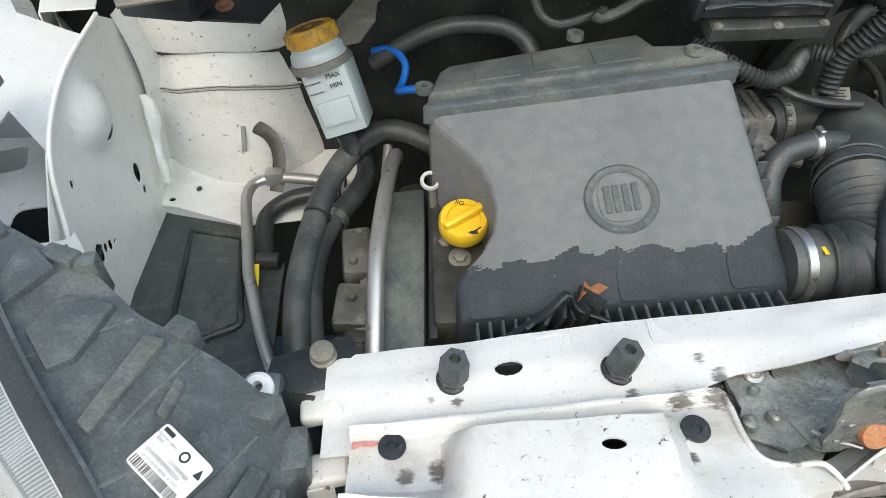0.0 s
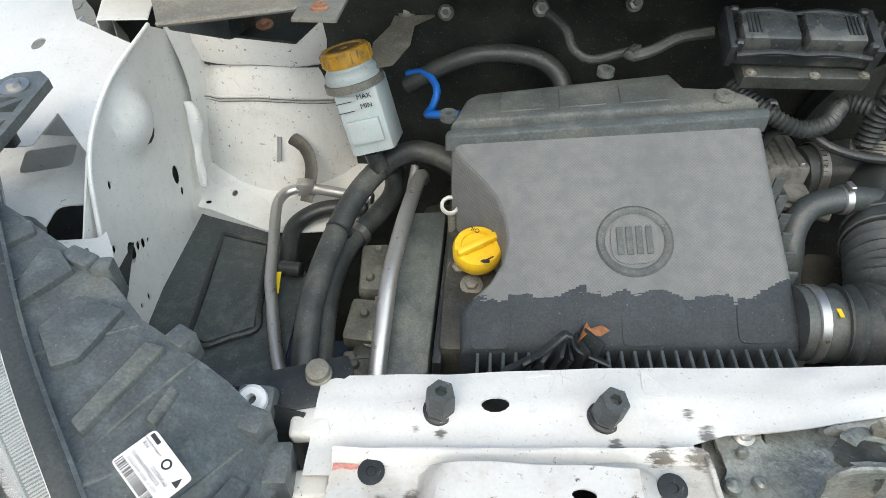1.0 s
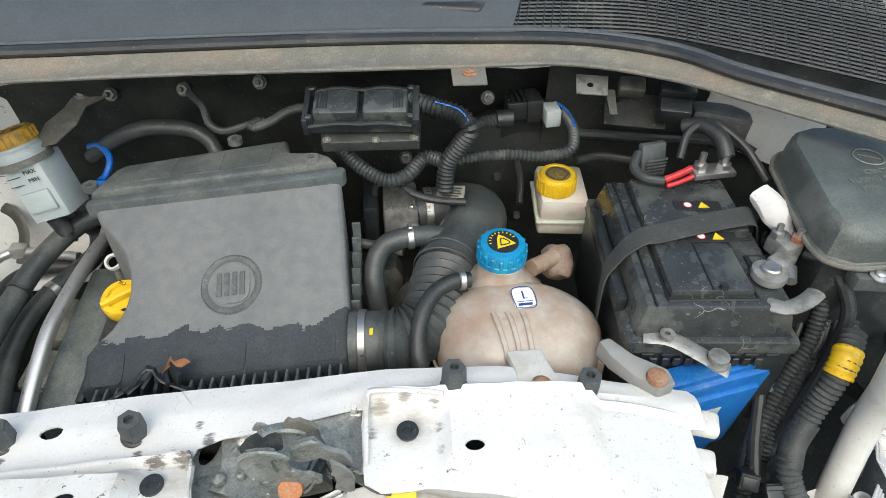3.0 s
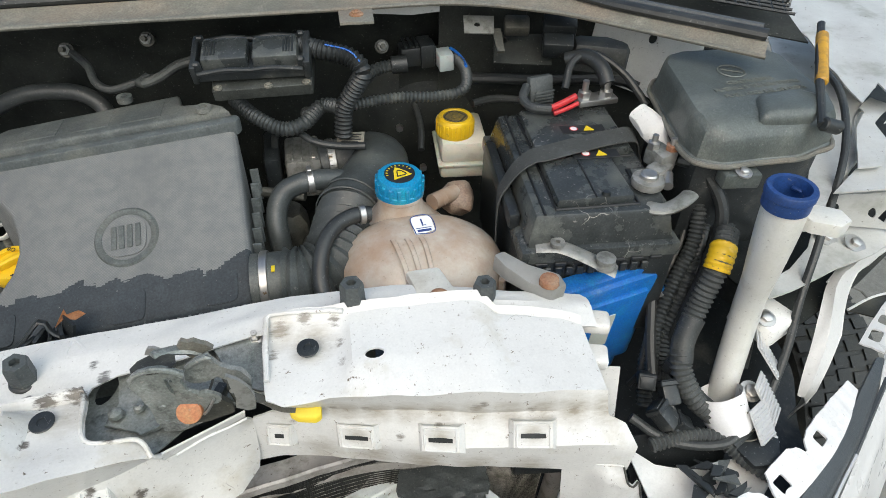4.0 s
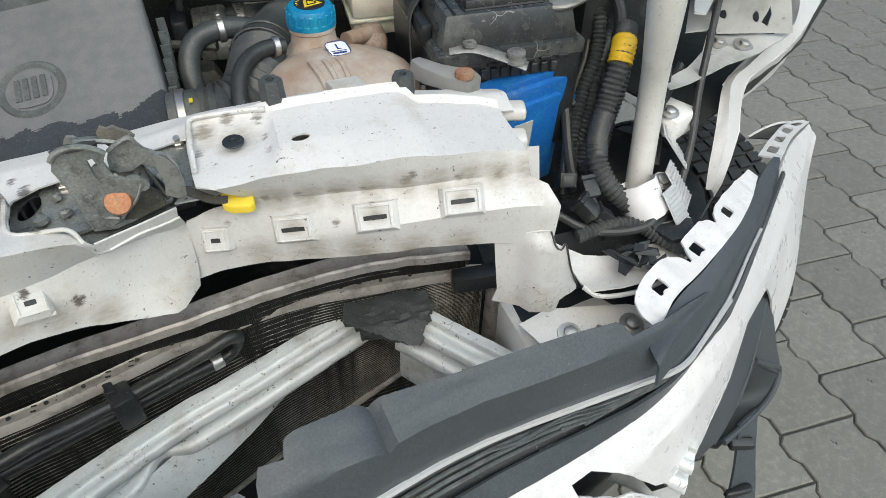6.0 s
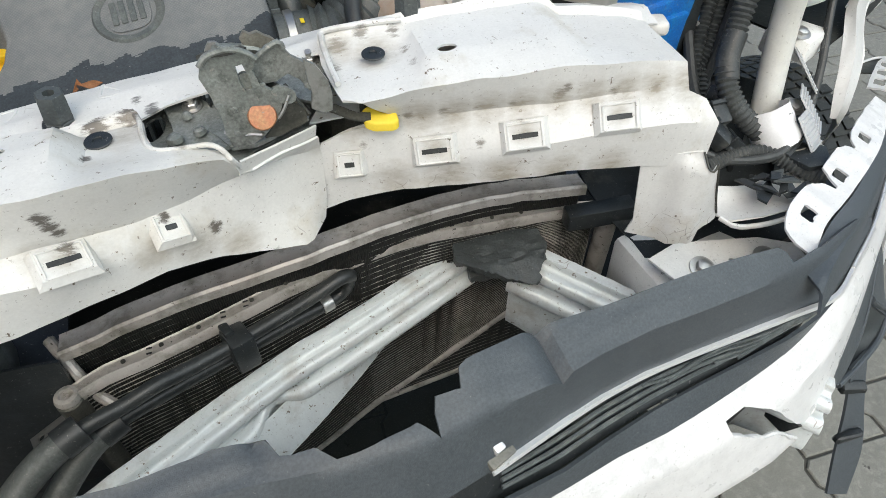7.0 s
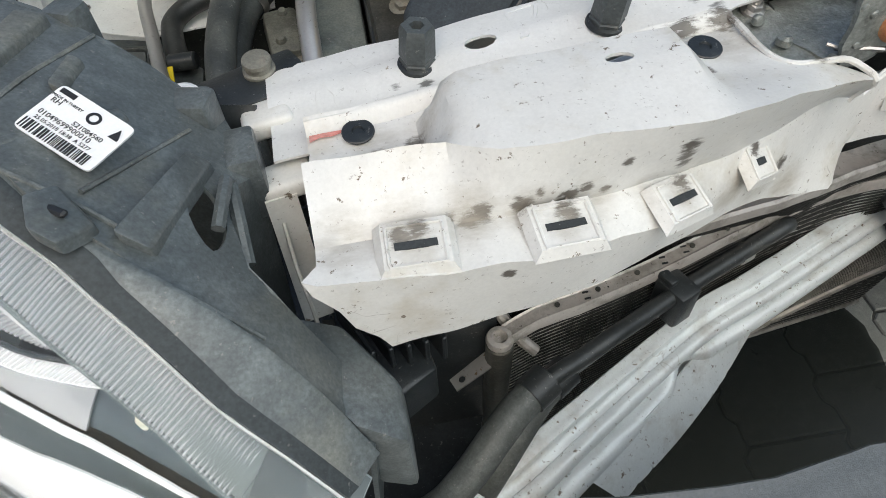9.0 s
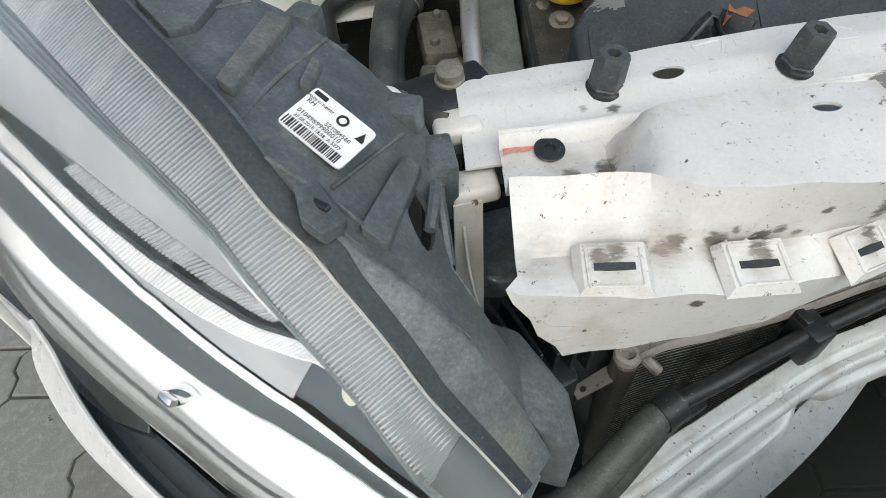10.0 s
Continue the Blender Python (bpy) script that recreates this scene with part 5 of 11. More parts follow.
standing("catch_plate", CATCH, 0.0, 0.004, grease_metal, [[(-0.0106, 0.0457), (-0.0053, 0.0470), (-0.0024, 0.0338), (-0.0025, 0.0256), (-0.0073, 0.0237), (-0.0099, 0.0305)]])
part("rolled_rim", tube([LP @ V((u, v, 0.001)) for u, v in CATCH[:6]], 0.0026, 8, 0.004), grease_metal, latch)
standing("catch_lobe", LOBE, -0.012, 0.005, grease_metal)
part("rolled_rim", tube([LP @ V((u, v, -0.011)) for u, v in LOBE[:4]], 0.0024, 8, 0.004), grease_metal, latch)
cx0, cz0 = CATCH[3]
part("catch_top", rough_up(plate([(-0.022, 0.0), (0.006, 0.0), (0.010, 0.008), (0.007, 0.020), (-0.002, 0.027), (-0.014, 0.027), (-0.023, 0.018), (-0.026, 0.008)], lambda u, v: LP @ V((cx0 + u, cz0 - 0.35 * v - 0.001, -v)), 0.003, step=0.004, split=0.004), 0.0010, 130), dark_metal, latch)
part("catch_bridge", rough_up(tube([LP @ V((cx0 - 0.012, cz0 - 0.008, -0.022)), LP @ V((cx0 + 0.004, cz0 - 0.014, -0.032)), LP @ V((cx0 + 0.024, cz0 - 0.022, -0.034))], 0.006, 8, 0.004, flat=0.5), 0.0012, 120), grease_metal, latch)
standing("rear_lobe", [(-0.0025, 0.0519), (0.0013, 0.0572), (0.0057, 0.0542), (0.0115, 0.0550), (0.0212, 0.0487), (0.0254, 0.0433), (0.0146, 0.0385), (0.0070, 0.0340), (0.0015, 0.0394)], -0.030, 0.005, dust_bolt, label="brown dusty rear lobe")
standing("bright_ear", [(-0.0306, 0.0452), (-0.0260, 0.0532), (-0.0210, 0.0528), (-0.0162, 0.0487), (-0.0195, 0.0422)], -0.030, 0.003, cast_alloy, label="bare alloy ear")
standing("pawl", [(0.0195, 0.0155), (0.0344, -0.0032), (0.0350, -0.0142), (0.0122, -0.0229), (-0.0017, -0.0224), (0.0103, -0.0087), (0.0176, 0.0056)], -0.003, 0.005, dark_metal)
standing("pawl_boss", ring2(0.020, 0.016, 0.010, 0.007, 14, -0.5), 0.002, 0.004, grease_metal)
standing("slot_bolt", ring2(-0.0063, 0.0304, 0.006, 0.006, 14), -0.004, 0.005, grease_metal, label="round tongue inside the slot")
part("link_rod", tube([LP @ V(q) for q in ((0.012, -0.002, 0.004), (0.018, 0.006, 0.005), (0.024, 0.017, 0.004))], 0.0014, 6), steel, latch)
part("arm_plate", rough_up(plate([(0.0389, 0.0445), (0.0485, 0.0366), (0.0555, 0.0236), (0.0575, 0.0116), (0.0559, -0.0038), (0.0492, -0.0050), (0.0394, 0.0014), (0.0420, 0.0148), (0.0401, 0.0251)], lambda u, v: LP @ V((u, v, 0.004)), 0.0035, step=0.004, split=0.004), 0.0006, 130), cast_alloy, latch, "light grey worn lever arm")
for u, v, r in ((-0.020, 0.012, 0.003), (-0.030, 0.020, 0.0022), (0.006, 0.032, 0.0022), (0.040, 0.024, 0.003), (-0.022, -0.012, 0.0025)):
    part("rivet", lathe([(0, 0), (r, 0), (r * 0.8, 0.0012), (0, 0.0016)], 10, LP @ Matrix.Translation((u, v * 0.85, 0.0002))), grease_metal, latch)
latch_plate("left_bracket", [(0.268, 0.292), (0.300, 0.294), (0.314, 0.255), (0.336, 0.226), (0.300, 0.216), (0.266, 0.230), (0.276, 0.250)], 1.006, 0.15, 0.004, grease_metal, dent=0.0022)
for gx, gy, gr in ((0.276, 0.236, 0.007), (0.296, 0.240, 0.006), (0.288, 0.262, 0.0045)):
    part("moulded_boss", rough_up(lathe([(0, 0), (gr, 0), (gr * 0.85, 0.004), (gr * 0.4, 0.006), (0, 0.006)], 14, Matrix.Translation((gx, gy, 1.009 + 0.15 * (gy - 0.22)))), 0.001, 150), grease_metal, latch)
latch_plate("right_bracket", [(0.352, 0.302), (0.404, 0.313), (0.412, 0.300), (0.414, 0.268), (0.408, 0.234), (0.386, 0.242), (0.370, 0.266)], 1.018, 0.2, 0.003, grease_metal, dent=0.002)
part("lever_arm", ribbon([(0.398, 0.228, 1.024), (0.411, 0.224, 1.018), (0.422, 0.219, 1.013), (0.436, 0.217, 1.010)], 0.008, 0.003, (0.3, 0.9, 0.4)), dark_metal, latch)
part("finger_tag", prism([(0.430, 0.214), (0.437, 0.209), (0.454, 0.206), (0.459, 0.209), (0.459, 0.220), (0.452, 0.226), (0.435, 0.228), (0.430, 0.225)], lambda x, y: 1.012 + 0.35 * (y - 0.22), lambda x, y: 1.004 + 0.35 * (y - 0.22), 0.002), yellow_foam, latch, "bright yellow finger tag")
part("seal", lathe([(0, 0), (0.0110, 0), (0.0114, 0.005), (0.0105, 0.0072), (0.004, 0.0078), (0, 0.0078)], 26, Matrix.Translation((0.348, 0.216, 1.031)) @ V((0, -0.85, 0.52)).to_track_quat("Z", "Y").to_matrix().to_4x4()), orange_seal, latch, "rusty orange round seal")
part("clamp_wire", tube([(0.316, 0.226, 1.017), (0.325, 0.219, 1.016), (0.336, 0.214, 1.018), (0.345, 0.210, 1.018)], 0.0016, 6), steel, latch)
part("clamp_wire", tube([(0.357, 0.224, 1.026), (0.363, 0.238, 1.032), (0.366, 0.248, 1.036)], 0.0013, 6), dark_metal, latch)
part("spring", tube([(0.372, 0.250, 1.036), (0.380, 0.235, 1.026), (0.386, 0.226, 1.018)], 0.0022, 6), dark_metal, latch)
part("switch", box(0.009, 0.014, 0.012, Matrix.Translation((0.371, 0.235, 1.020)) @ Matrix.Rotation(-0.4, 4, "Z"), 0.0015), black_plastic, latch)
part("switch_peg", box(0.004, 0.004, 0.002, Matrix.Translation((0.371, 0.234, 1.0265))), seal_grey, latch)
for k in range(7):
    part("grease_lump", rough_up(lathe([(0, 0), (0.005, 0), (0.004, 0.003), (0, 0.004)], 10, Matrix.Translation((0.322 + 0.0095 * k, 0.219 + 0.0035 * k + 0.004 * (k % 2), 1.010))), 0.002, 200, k), grease_metal, latch)
for bx, by, bz in ((0.293, 0.277, 1.016), (0.400, 0.292, 1.031)):
    part("bolt", hexbolt((bx, by, bz), (0, -0.3, 1), 0.0055, 0.006, 0.0085), steel, latch, "bright bolt head")
    part("stud", rod((bx, by - 0.001, bz + 0.005), (bx, by - 0.004, bz + 0.012), 0.003, 10), steel, latch)
part("shield", plate([(0.386, 0.242), (0.415, 0.242), (0.432, 0.245), (0.44, 0.28), (0.42, 0.295), (0.400, 0.265)], lambda x, y: V((x, y, 0.996 + 0.1 * (y - 0.2))), 0.002, step=0.02), zinc_beam, latch)

# ---- radiator and condenser ----
BAR = [(0.100, 0.206, 0.768), (0.138, 0.215, 0.777), (0.225, 0.225, 0.790), (0.312, 0.244, 0.800), (0.400, 0.265, 0.803), (0.479, 0.279, 0.800), (0.573, 0.278, 0.795), (0.665, 0.278, 0.787), (0.720, 0.266, 0.786)]
BKB = [(0.102, 0.244, 0.800), (0.206, 0.247, 0.825), (0.319, 0.248, 0.840), (0.392, 0.252, 0.849), (0.474, 0.270, 0.845), (0.580, 0.283, 0.835), (0.699, 0.275, 0.825)]


def core(name, line, low, depth, rows, label):
    """A finned block between a top rail and a lower edge, with one flat tube a row."""
    t = thing(name, (line[len(line) // 2][0], line[len(line) // 2][1], 0.40), label, "radiator")
    L = spline(line, 0.02)
    lx = [p[0] for p in low]
    Lb = [V((p.x, float(np.interp(p.x, lx, [q[1] for q in low])), float(np.interp(p.x, lx, [q[2] for q in low])))) for p in L]
    bar = bmesh.new()
    g = []
    for k, p in enumerate(L):
        d = 0.0012 * noise.noise((p.x * 60, depth * 900, 0))
        g.append([bar.verts.new(p + V((0, d, d)) + V(o)) for o in ((0, -depth, -0.010), (0, -depth, 0.001), (0, -depth * 0.82, 0.004), (0, -depth * 0.6, 0.0026), (0, depth * 0.6, 0.0026), (0, depth * 0.82, 0.004), (0, depth, 0.001), (0, depth, -0.010))])
    n = len(g[0])
    for a, b in zip(g, g[1:]):
        for k in range(n):
            bar.faces.new((a[k], a[(k + 1) % n], b[(k + 1) % n], b[k]))
    bar.faces.new(g[0])
    bar.faces.new(g[-1])
    part("top_bar", done(bar), rad_alloy, t, "dented alloy top rail")
    fin = bmesh.new()
    a = [fin.verts.new(p + V((0, 0.001, -0.006))) for p in L]
    b = [fin.verts.new(q + V((0, 0.001, 0))) for q in Lb]
    for k in range(len(L) - 1):
        fin.faces.new((a[k], a[k + 1], b[k + 1], b[k]))
    bmesh.ops.recalc_face_normals(fin, faces=fin.faces)
    thicken(fin, 0.004)
    part("fin_block", done(fin), fin_core, t, "dark finned core")
    for r in range(1, rows + 1):
        f = r / rows
        prof = [(0, -0.0030, -0.0009), (0, -0.0036, 0.0), (0, -0.0030, 0.0010), (0, 0.002, 0.0010), (0, 0.002, -0.0009)]
        bm = bmesh.new()
        gg = [[bm.verts.new(p.lerp(q, f) + V((0, o[1], o[2] * min(1.0, (p.z - q.z) / 0.32) + 0.0005 * noise.noise((p.x * 40, r * 3.1, 0))))) for o in prof] for p, q in list(zip(L, Lb))[::2]]
        for u, w in zip(gg, gg[1:]):
            for k in range(5):
                bm.faces.new((u[k], u[(k + 1) % 5], w[(k + 1) % 5], w[k]))
        part("tube", done(bm), fin_tube, t)
    part("low_bar", tube([q + V((0, -0.002, 0)) for q in Lb[::3]], 0.006, 8, 0.03), rad_alloy, t)
    return t, L


fin_tube = stuff("fin_tube", (0.36, 0.345, 0.315), 0.5, 0.3, spread=(0.25, 0.235, 0.21), dust=(0.14, 0.125, 0.105), dust_scale=40, dust_amount=0.4, bump=(0.8, 500))


def fin_material():
    mat = stuff("fin_core", (0.022, 0.021, 0.019), 0.7, 0.2, spread=(0.015, 0.014, 0.013), fine=(0, 1), speck=0, wear=0)
    nt = mat.node_tree
    w = nt.nodes.new("ShaderNodeTexWave")
    w.inputs["Scale"].default_value, w.inputs["Distortion"].default_value = 130, 0.6
    tc = nt.nodes.new("ShaderNodeTexCoord")
    nt.links.new(tc.outputs["Object"], w.inputs["Vector"])
    b = nt.nodes.new("ShaderNodeBump")
    b.inputs["Strength"].default_value, b.inputs["Distance"].default_value = 0.9, 0.002
    nt.links.new(w.outputs["Fac"], b.inputs["Height"])
    nt.links.new(b.outputs["Normal"], nt.nodes["Principled BSDF"].inputs["Normal"])
    return mat


fin_core = fin_material()
cond, CL = core("condenser", BAR, [(0.10, 0.215, 0.42), (0.298, 0.25, 0.44), (0.411, 0.278, 0.486), (0.539, 0.292, 0.54), (0.644, 0.29, 0.61), (0.73, 0.27, 0.66)], 0.009, 54, "grey alloy air-conditioning condenser bent backwards")
part("left_tank", rod((0.100, 0.202, 0.768), (0.100, 0.215, 0.42), 0.013, 16, bevel=0.003), dark_metal, cond)
part("tank_cap", lathe([(0, 0), (0.012, 0), (0.013, 0.004), (0.0115, 0.008), (0.007, 0.009), (0.0065, 0.005), (0, 0.005)], 18, Matrix.Translation((0.100, 0.203, 0.766))), rad_alloy, cond)
part("mount_tab", plate([(-0.03, -0.007), (0.02, -0.009), (0.02, 0.009), (-0.03, 0.007)], flat((0.080, 0.198, 0.738), (0.9, 0.35, 0.2), (-0.3, 0.85, 0.1)), 0.003, [ring2(-0.02, 0, 0.0035)]), steel, cond)
part("right_tank", rod((0.738, 0.258, 0.787), (0.738, 0.27, 0.62), 0.013, 16, bevel=0.003), rad_alloy, cond)
part("end_cover", prism([(0.672, 0.246), (0.76, 0.236), (0.765, 0.262), (0.675, 0.270)], 0.798, 0.775, 0.003), black_plastic, cond, "black plastic end cover")
for k in range(11):
    p = CL[3 + k * (len(CL) - 6) // 11]
    part("rivet", lathe([(0, 0.0038), (0.0026, 0.0038), (0.0024, 0.0052), (0, 0.0056)], 10, Matrix.Translation(p)), dark_metal, cond)
for k in range(5):
    p = CL[5 + k * (len(CL) - 10) // 5]
    for du in (-0.012, 0.012):
        for dv in (-0.0032, 0.0036):
            part("rail_slot", box(0.0055, 0.0016, 0.001, Matrix.Translation(p + V((du, dv + 0.3 * du, 0.0032)))), ink, cond)
rad, _ = core("radiator", BKB, [(0.09, 0.272, 0.45), (0.73, 0.33, 0.45)], 0.014, 40, "dirty finned engine radiator behind the condenser")
part("left_post", tube([(0.088, 0.262, 0.795), (0.098, 0.245, 0.785), (0.118, 0.215, 0.755), (0.135, 0.20, 0.74)], 0.006, 10), rad_alloy, rad)
shroud = thing("fan_shroud", (0.35, 0.38, 0.5), "black plastic fan shroud behind the radiator", "shroud")
part("shell", plate([(-0.08, 0.45), (0.75, 0.45), (0.75, 0.80), (-0.08, 0.80)], lambda x, z: V((x, 0.385 + 0.01 * math.sin(x * 20), z)), 0.004, step=0.06), black_plastic, shroud)
part("front_lip", plate([(-0.10, 0.22), (0.09, 0.24), (0.09, 0.38), (-0.10, 0.38)], lambda x, y: V((x, y, 0.76 - 0.15 * (0.3 - y))), 0.004, step=0.04), black_plastic, shroud)

# air-conditioning pipes and hoses over the condenser
def clamp_ring(name, p, d, r, w, mat, parent, label=""):
    d = V(d).normalized()
    p = V(p)
    return part(name, lathe([(r, -w / 2), (r + 0.0016, -w / 2 + 0.001), (r + 0.0016, w / 2 - 0.001), (r, w / 2)], 22, Matrix.Translation(p) @ d.to_track_quat("Z", "Y").to_matrix().to_4x4()), mat, parent, label)


hose_grey = stuff("hose_grey", (0.085, 0.086, 0.083), 0.65, spread=(0.065, 0.066, 0.064), dust=(0.15, 0.145, 0.13), dust_scale=14, dust_amount=0.2, bump=(0.3, 400))
ac = thing("air_conditioning_pipes", (0.25, 0.2, 0.75), "two black rubber air-conditioning hoses on the condenser", "hose")
part("upper_pipe", tube([(0.398, 0.258, 0.775), (0.400, 0.250, 0.790), (0.388, 0.244, 0.796), (0.365, 0.238, 0.790), (0.33, 0.228, 0.784), (0.269, 0.207, 0.780), (0.22, 0.186, 0.784), (0.19, 0.172, 0.790), (0.16, 0.160, 0.788), (0.135, 0.150, 0.790), (0.115, 0.142, 0.788)], 0.0080, 14), black_rubber, ac)
part("lower_pipe", tube([(0.398, 0.258, 0.775), (0.396, 0.262, 0.762), (0.385, 0.260, 0.753), (0.368, 0.253, 0.751), (0.33, 0.240, 0.752), (0.269, 0.217, 0.753), (0.22, 0.196, 0.758), (0.17, 0.172, 0.764), (0.14, 0.158, 0.766)], 0.0080, 14), black_rubber, ac)
part("upper_hose", tube([(0.117, 0.143, 0.788), (0.095, 0.130, 0.785), (0.070, 0.112, 0.775), (0.045, 0.096, 0.755), (0.015, 0.086, 0.725), (-0.03, 0.088, 0.69), (-0.08, 0.10, 0.65)], 0.0140, 16), hose_grey, ac)
part("lower_hose", tube([(0.142, 0.158, 0.766), (0.120, 0.145, 0.760), (0.095, 0.125, 0.745), (0.070, 0.106, 0.72), (0.05, 0.096, 0.68), (0.03, 0.095, 0.60)], 0.0130, 16), hose_grey, ac)
part("ferrule", tube([(0.124, 0.147, 0.789), (0.105, 0.136, 0.787)], 0.0158, 18, 0.01), black_rubber, ac)
part("ferrule", tube([(0.150, 0.163, 0.766), (0.130, 0.152, 0.763)], 0.0148, 18, 0.01), black_rubber, ac)
clamp_ring("band", (0.368, 0.253, 0.751), (0.06, 0.022, 0.0), 0.0083, 0.014, aluminium, ac, "bright alloy band")
part("pipe_clip", box(0.026, 0.034, 0.046, frame_at((0.269, 0.210, 0.744), (0.9, 0.36, 0), (-0.36, 0.9, 0)), 0.004), black_plastic, ac, "black plastic pipe clip")
part("clip_tongue", box(0.010, 0.030, 0.008, frame_at((0.258, 0.222, 0.788), (0.9, 0.36, 0), (-0.36, 0.9, 0)), 0.002), black_plastic, ac)

# ---- broken bumper beam ----
def beam_bm(rear, prof, size, web_of, crushed=0.0):
    """A ribbed beam hung from the line of its rear edge; size and web_of scale its section along the way."""
    line = spline(rear, 0.009)
    n = len(line) - 1
    bm = bmesh.new()
    g = []
    for k, p in enumerate(line):
        s = k / n
        d = (line[min(k + 1, n)] - line[max(k - 1, 0)]).normalized()
        out = d.cross(V((0, 0, 1))).normalized()
        sc, web = size(s), web_of(s)
        crush = math.exp(-((s - 0.62) / 0.03) ** 2) * crushed
        fold = max(0.0, min(1.0, (0.62 - s) / 0.04)) * crushed
        row = []
        for o, z in prof:
            low = z < -0.040
            zz = z * sc if z > -0.078 else -0.078 * sc + (z + 0.078) * web
            row.append(bm.verts.new(p + out * ((o + 0.031) * sc + low * (0.005 * fold - 0.014 * crush)) + V((0, 0, zz + low * 0.010 * crush + 0.0012 * noise.noise((s * 40, o * 90, 0))))))
        g.append(row)
    for u, w in zip(g, g[1:]):
        for j in range(len(prof) - 1):
            bm.faces.new((u[j], w[j], w[j + 1], u[j + 1]))
    bmesh.ops.recalc_face_normals(bm, faces=bm.faces)
    thicken(bm, 0.0025)
    return done(bm)


beam = thing("bumper_beam", (0.35, 0.2, 0.6), "broken zinc-coated steel bumper beam bound with black tape", "bumper beam")
PROF = [(-0.031, -0.014), (-0.029, -0.001), (-0.026, 0.0), (-0.011, 0.0), (-0.008, -0.003), (-0.007, -0.014), (0.003, -0.0165), (0.006, -0.0135), (0.015, -0.013), (0.021, -0.018), (0.022, -0.030), (0.010, -0.044), (0.012, -0.048), (0.024, -0.047), (0.034, -0.052), (0.038, -0.064), (0.033, -0.075), (0.022, -0.079), (0.026, -0.12), (0.024, -0.135)]
PROF = [(q.x, q.z) for q in spline([(o, 0, z) for o, z in PROF], 0.0026)]
part("left_arm", beam_bm([(-0.16, 0.02, 0.70), (-0.04, 0.072, 0.708), (0.077, 0.118, 0.715), (0.143, 0.150, 0.717), (0.297, 0.222, 0.722), (0.379, 0.247, 0.730), (0.545, 0.299, 0.749)], PROF, lambda s: float(np.interp(s, [0, 0.35, 0.6, 1], [0.95, 0.82, 0.68, 0.58])), lambda s: float(np.interp(s, [0, 0.5, 0.62, 0.8, 1], [1.3, 1.2, 0.6, 0.12, 0.05])), 1.0), zinc_beam, beam)
part("right_arm", beam_bm([(0.62, 0.262, 0.768), (0.70, 0.180, 0.748), (0.78, 0.105, 0.725), (0.90, 0.00, 0.69)], PROF, lambda s: 0.72, lambda s: float(np.interp(s, [0, 0.3, 1], [1.1, 1.3, 0.8]))), zinc_beam, beam)
web_sheet = loft3([[(0.15, 0.102, 0.676), (0.235, 0.141, 0.682), (0.30, 0.186, 0.686), (0.37, 0.218, 0.690), (0.45, 0.244, 0.700), (0.53, 0.270, 0.710)], [(0.19, 0.080, 0.640), (0.262, 0.121, 0.648), (0.325, 0.163, 0.650), (0.371, 0.200, 0.650), (0.435, 0.252, 0.652), (0.505, 0.306, 0.655)]])
part("lower_web", plate([(0, 0), (1, 0), (1, 1), (0, 1)], lambda s, v: web_sheet(s, v) + V((0, 0, 0.003 * noise.noise((s * 6, v, 4)))), 0.002, step=(0.03, 0.2)), zinc_beam, beam, "flat bent lower web of the beam")
TAPE = [(0.532, 0.280), (0.563, 0.286), (0.597, 0.283), (0.640, 0.266), (0.642, 0.242), (0.628, 0.218), (0.610, 0.194), (0.574, 0.208), (0.547, 0.226), (0.526, 0.246)]
tp = merge(plate(TAPE, lambda x, y: V((x, y, 0.772 + 0.0035 * noise.noise((x * 45, y * 150, 0)) + 0.0015 * noise.noise((x * 160, y * 400, 3)) - 0.6 * max(0.0, 0.222 - y))), 0.010, step=0.004, split=0.004, jag=0.0045),
           rough_up(tube([(0.548, 0.262, 0.735), (0.585, 0.256, 0.738), (0.632, 0.248, 0.738)], 0.020, 14, 0.006, flat=0.5), 0.004, 90))
part("tape_wrap", tp, tape_black, beam, "wrinkled black adhesive tape wrapped round")

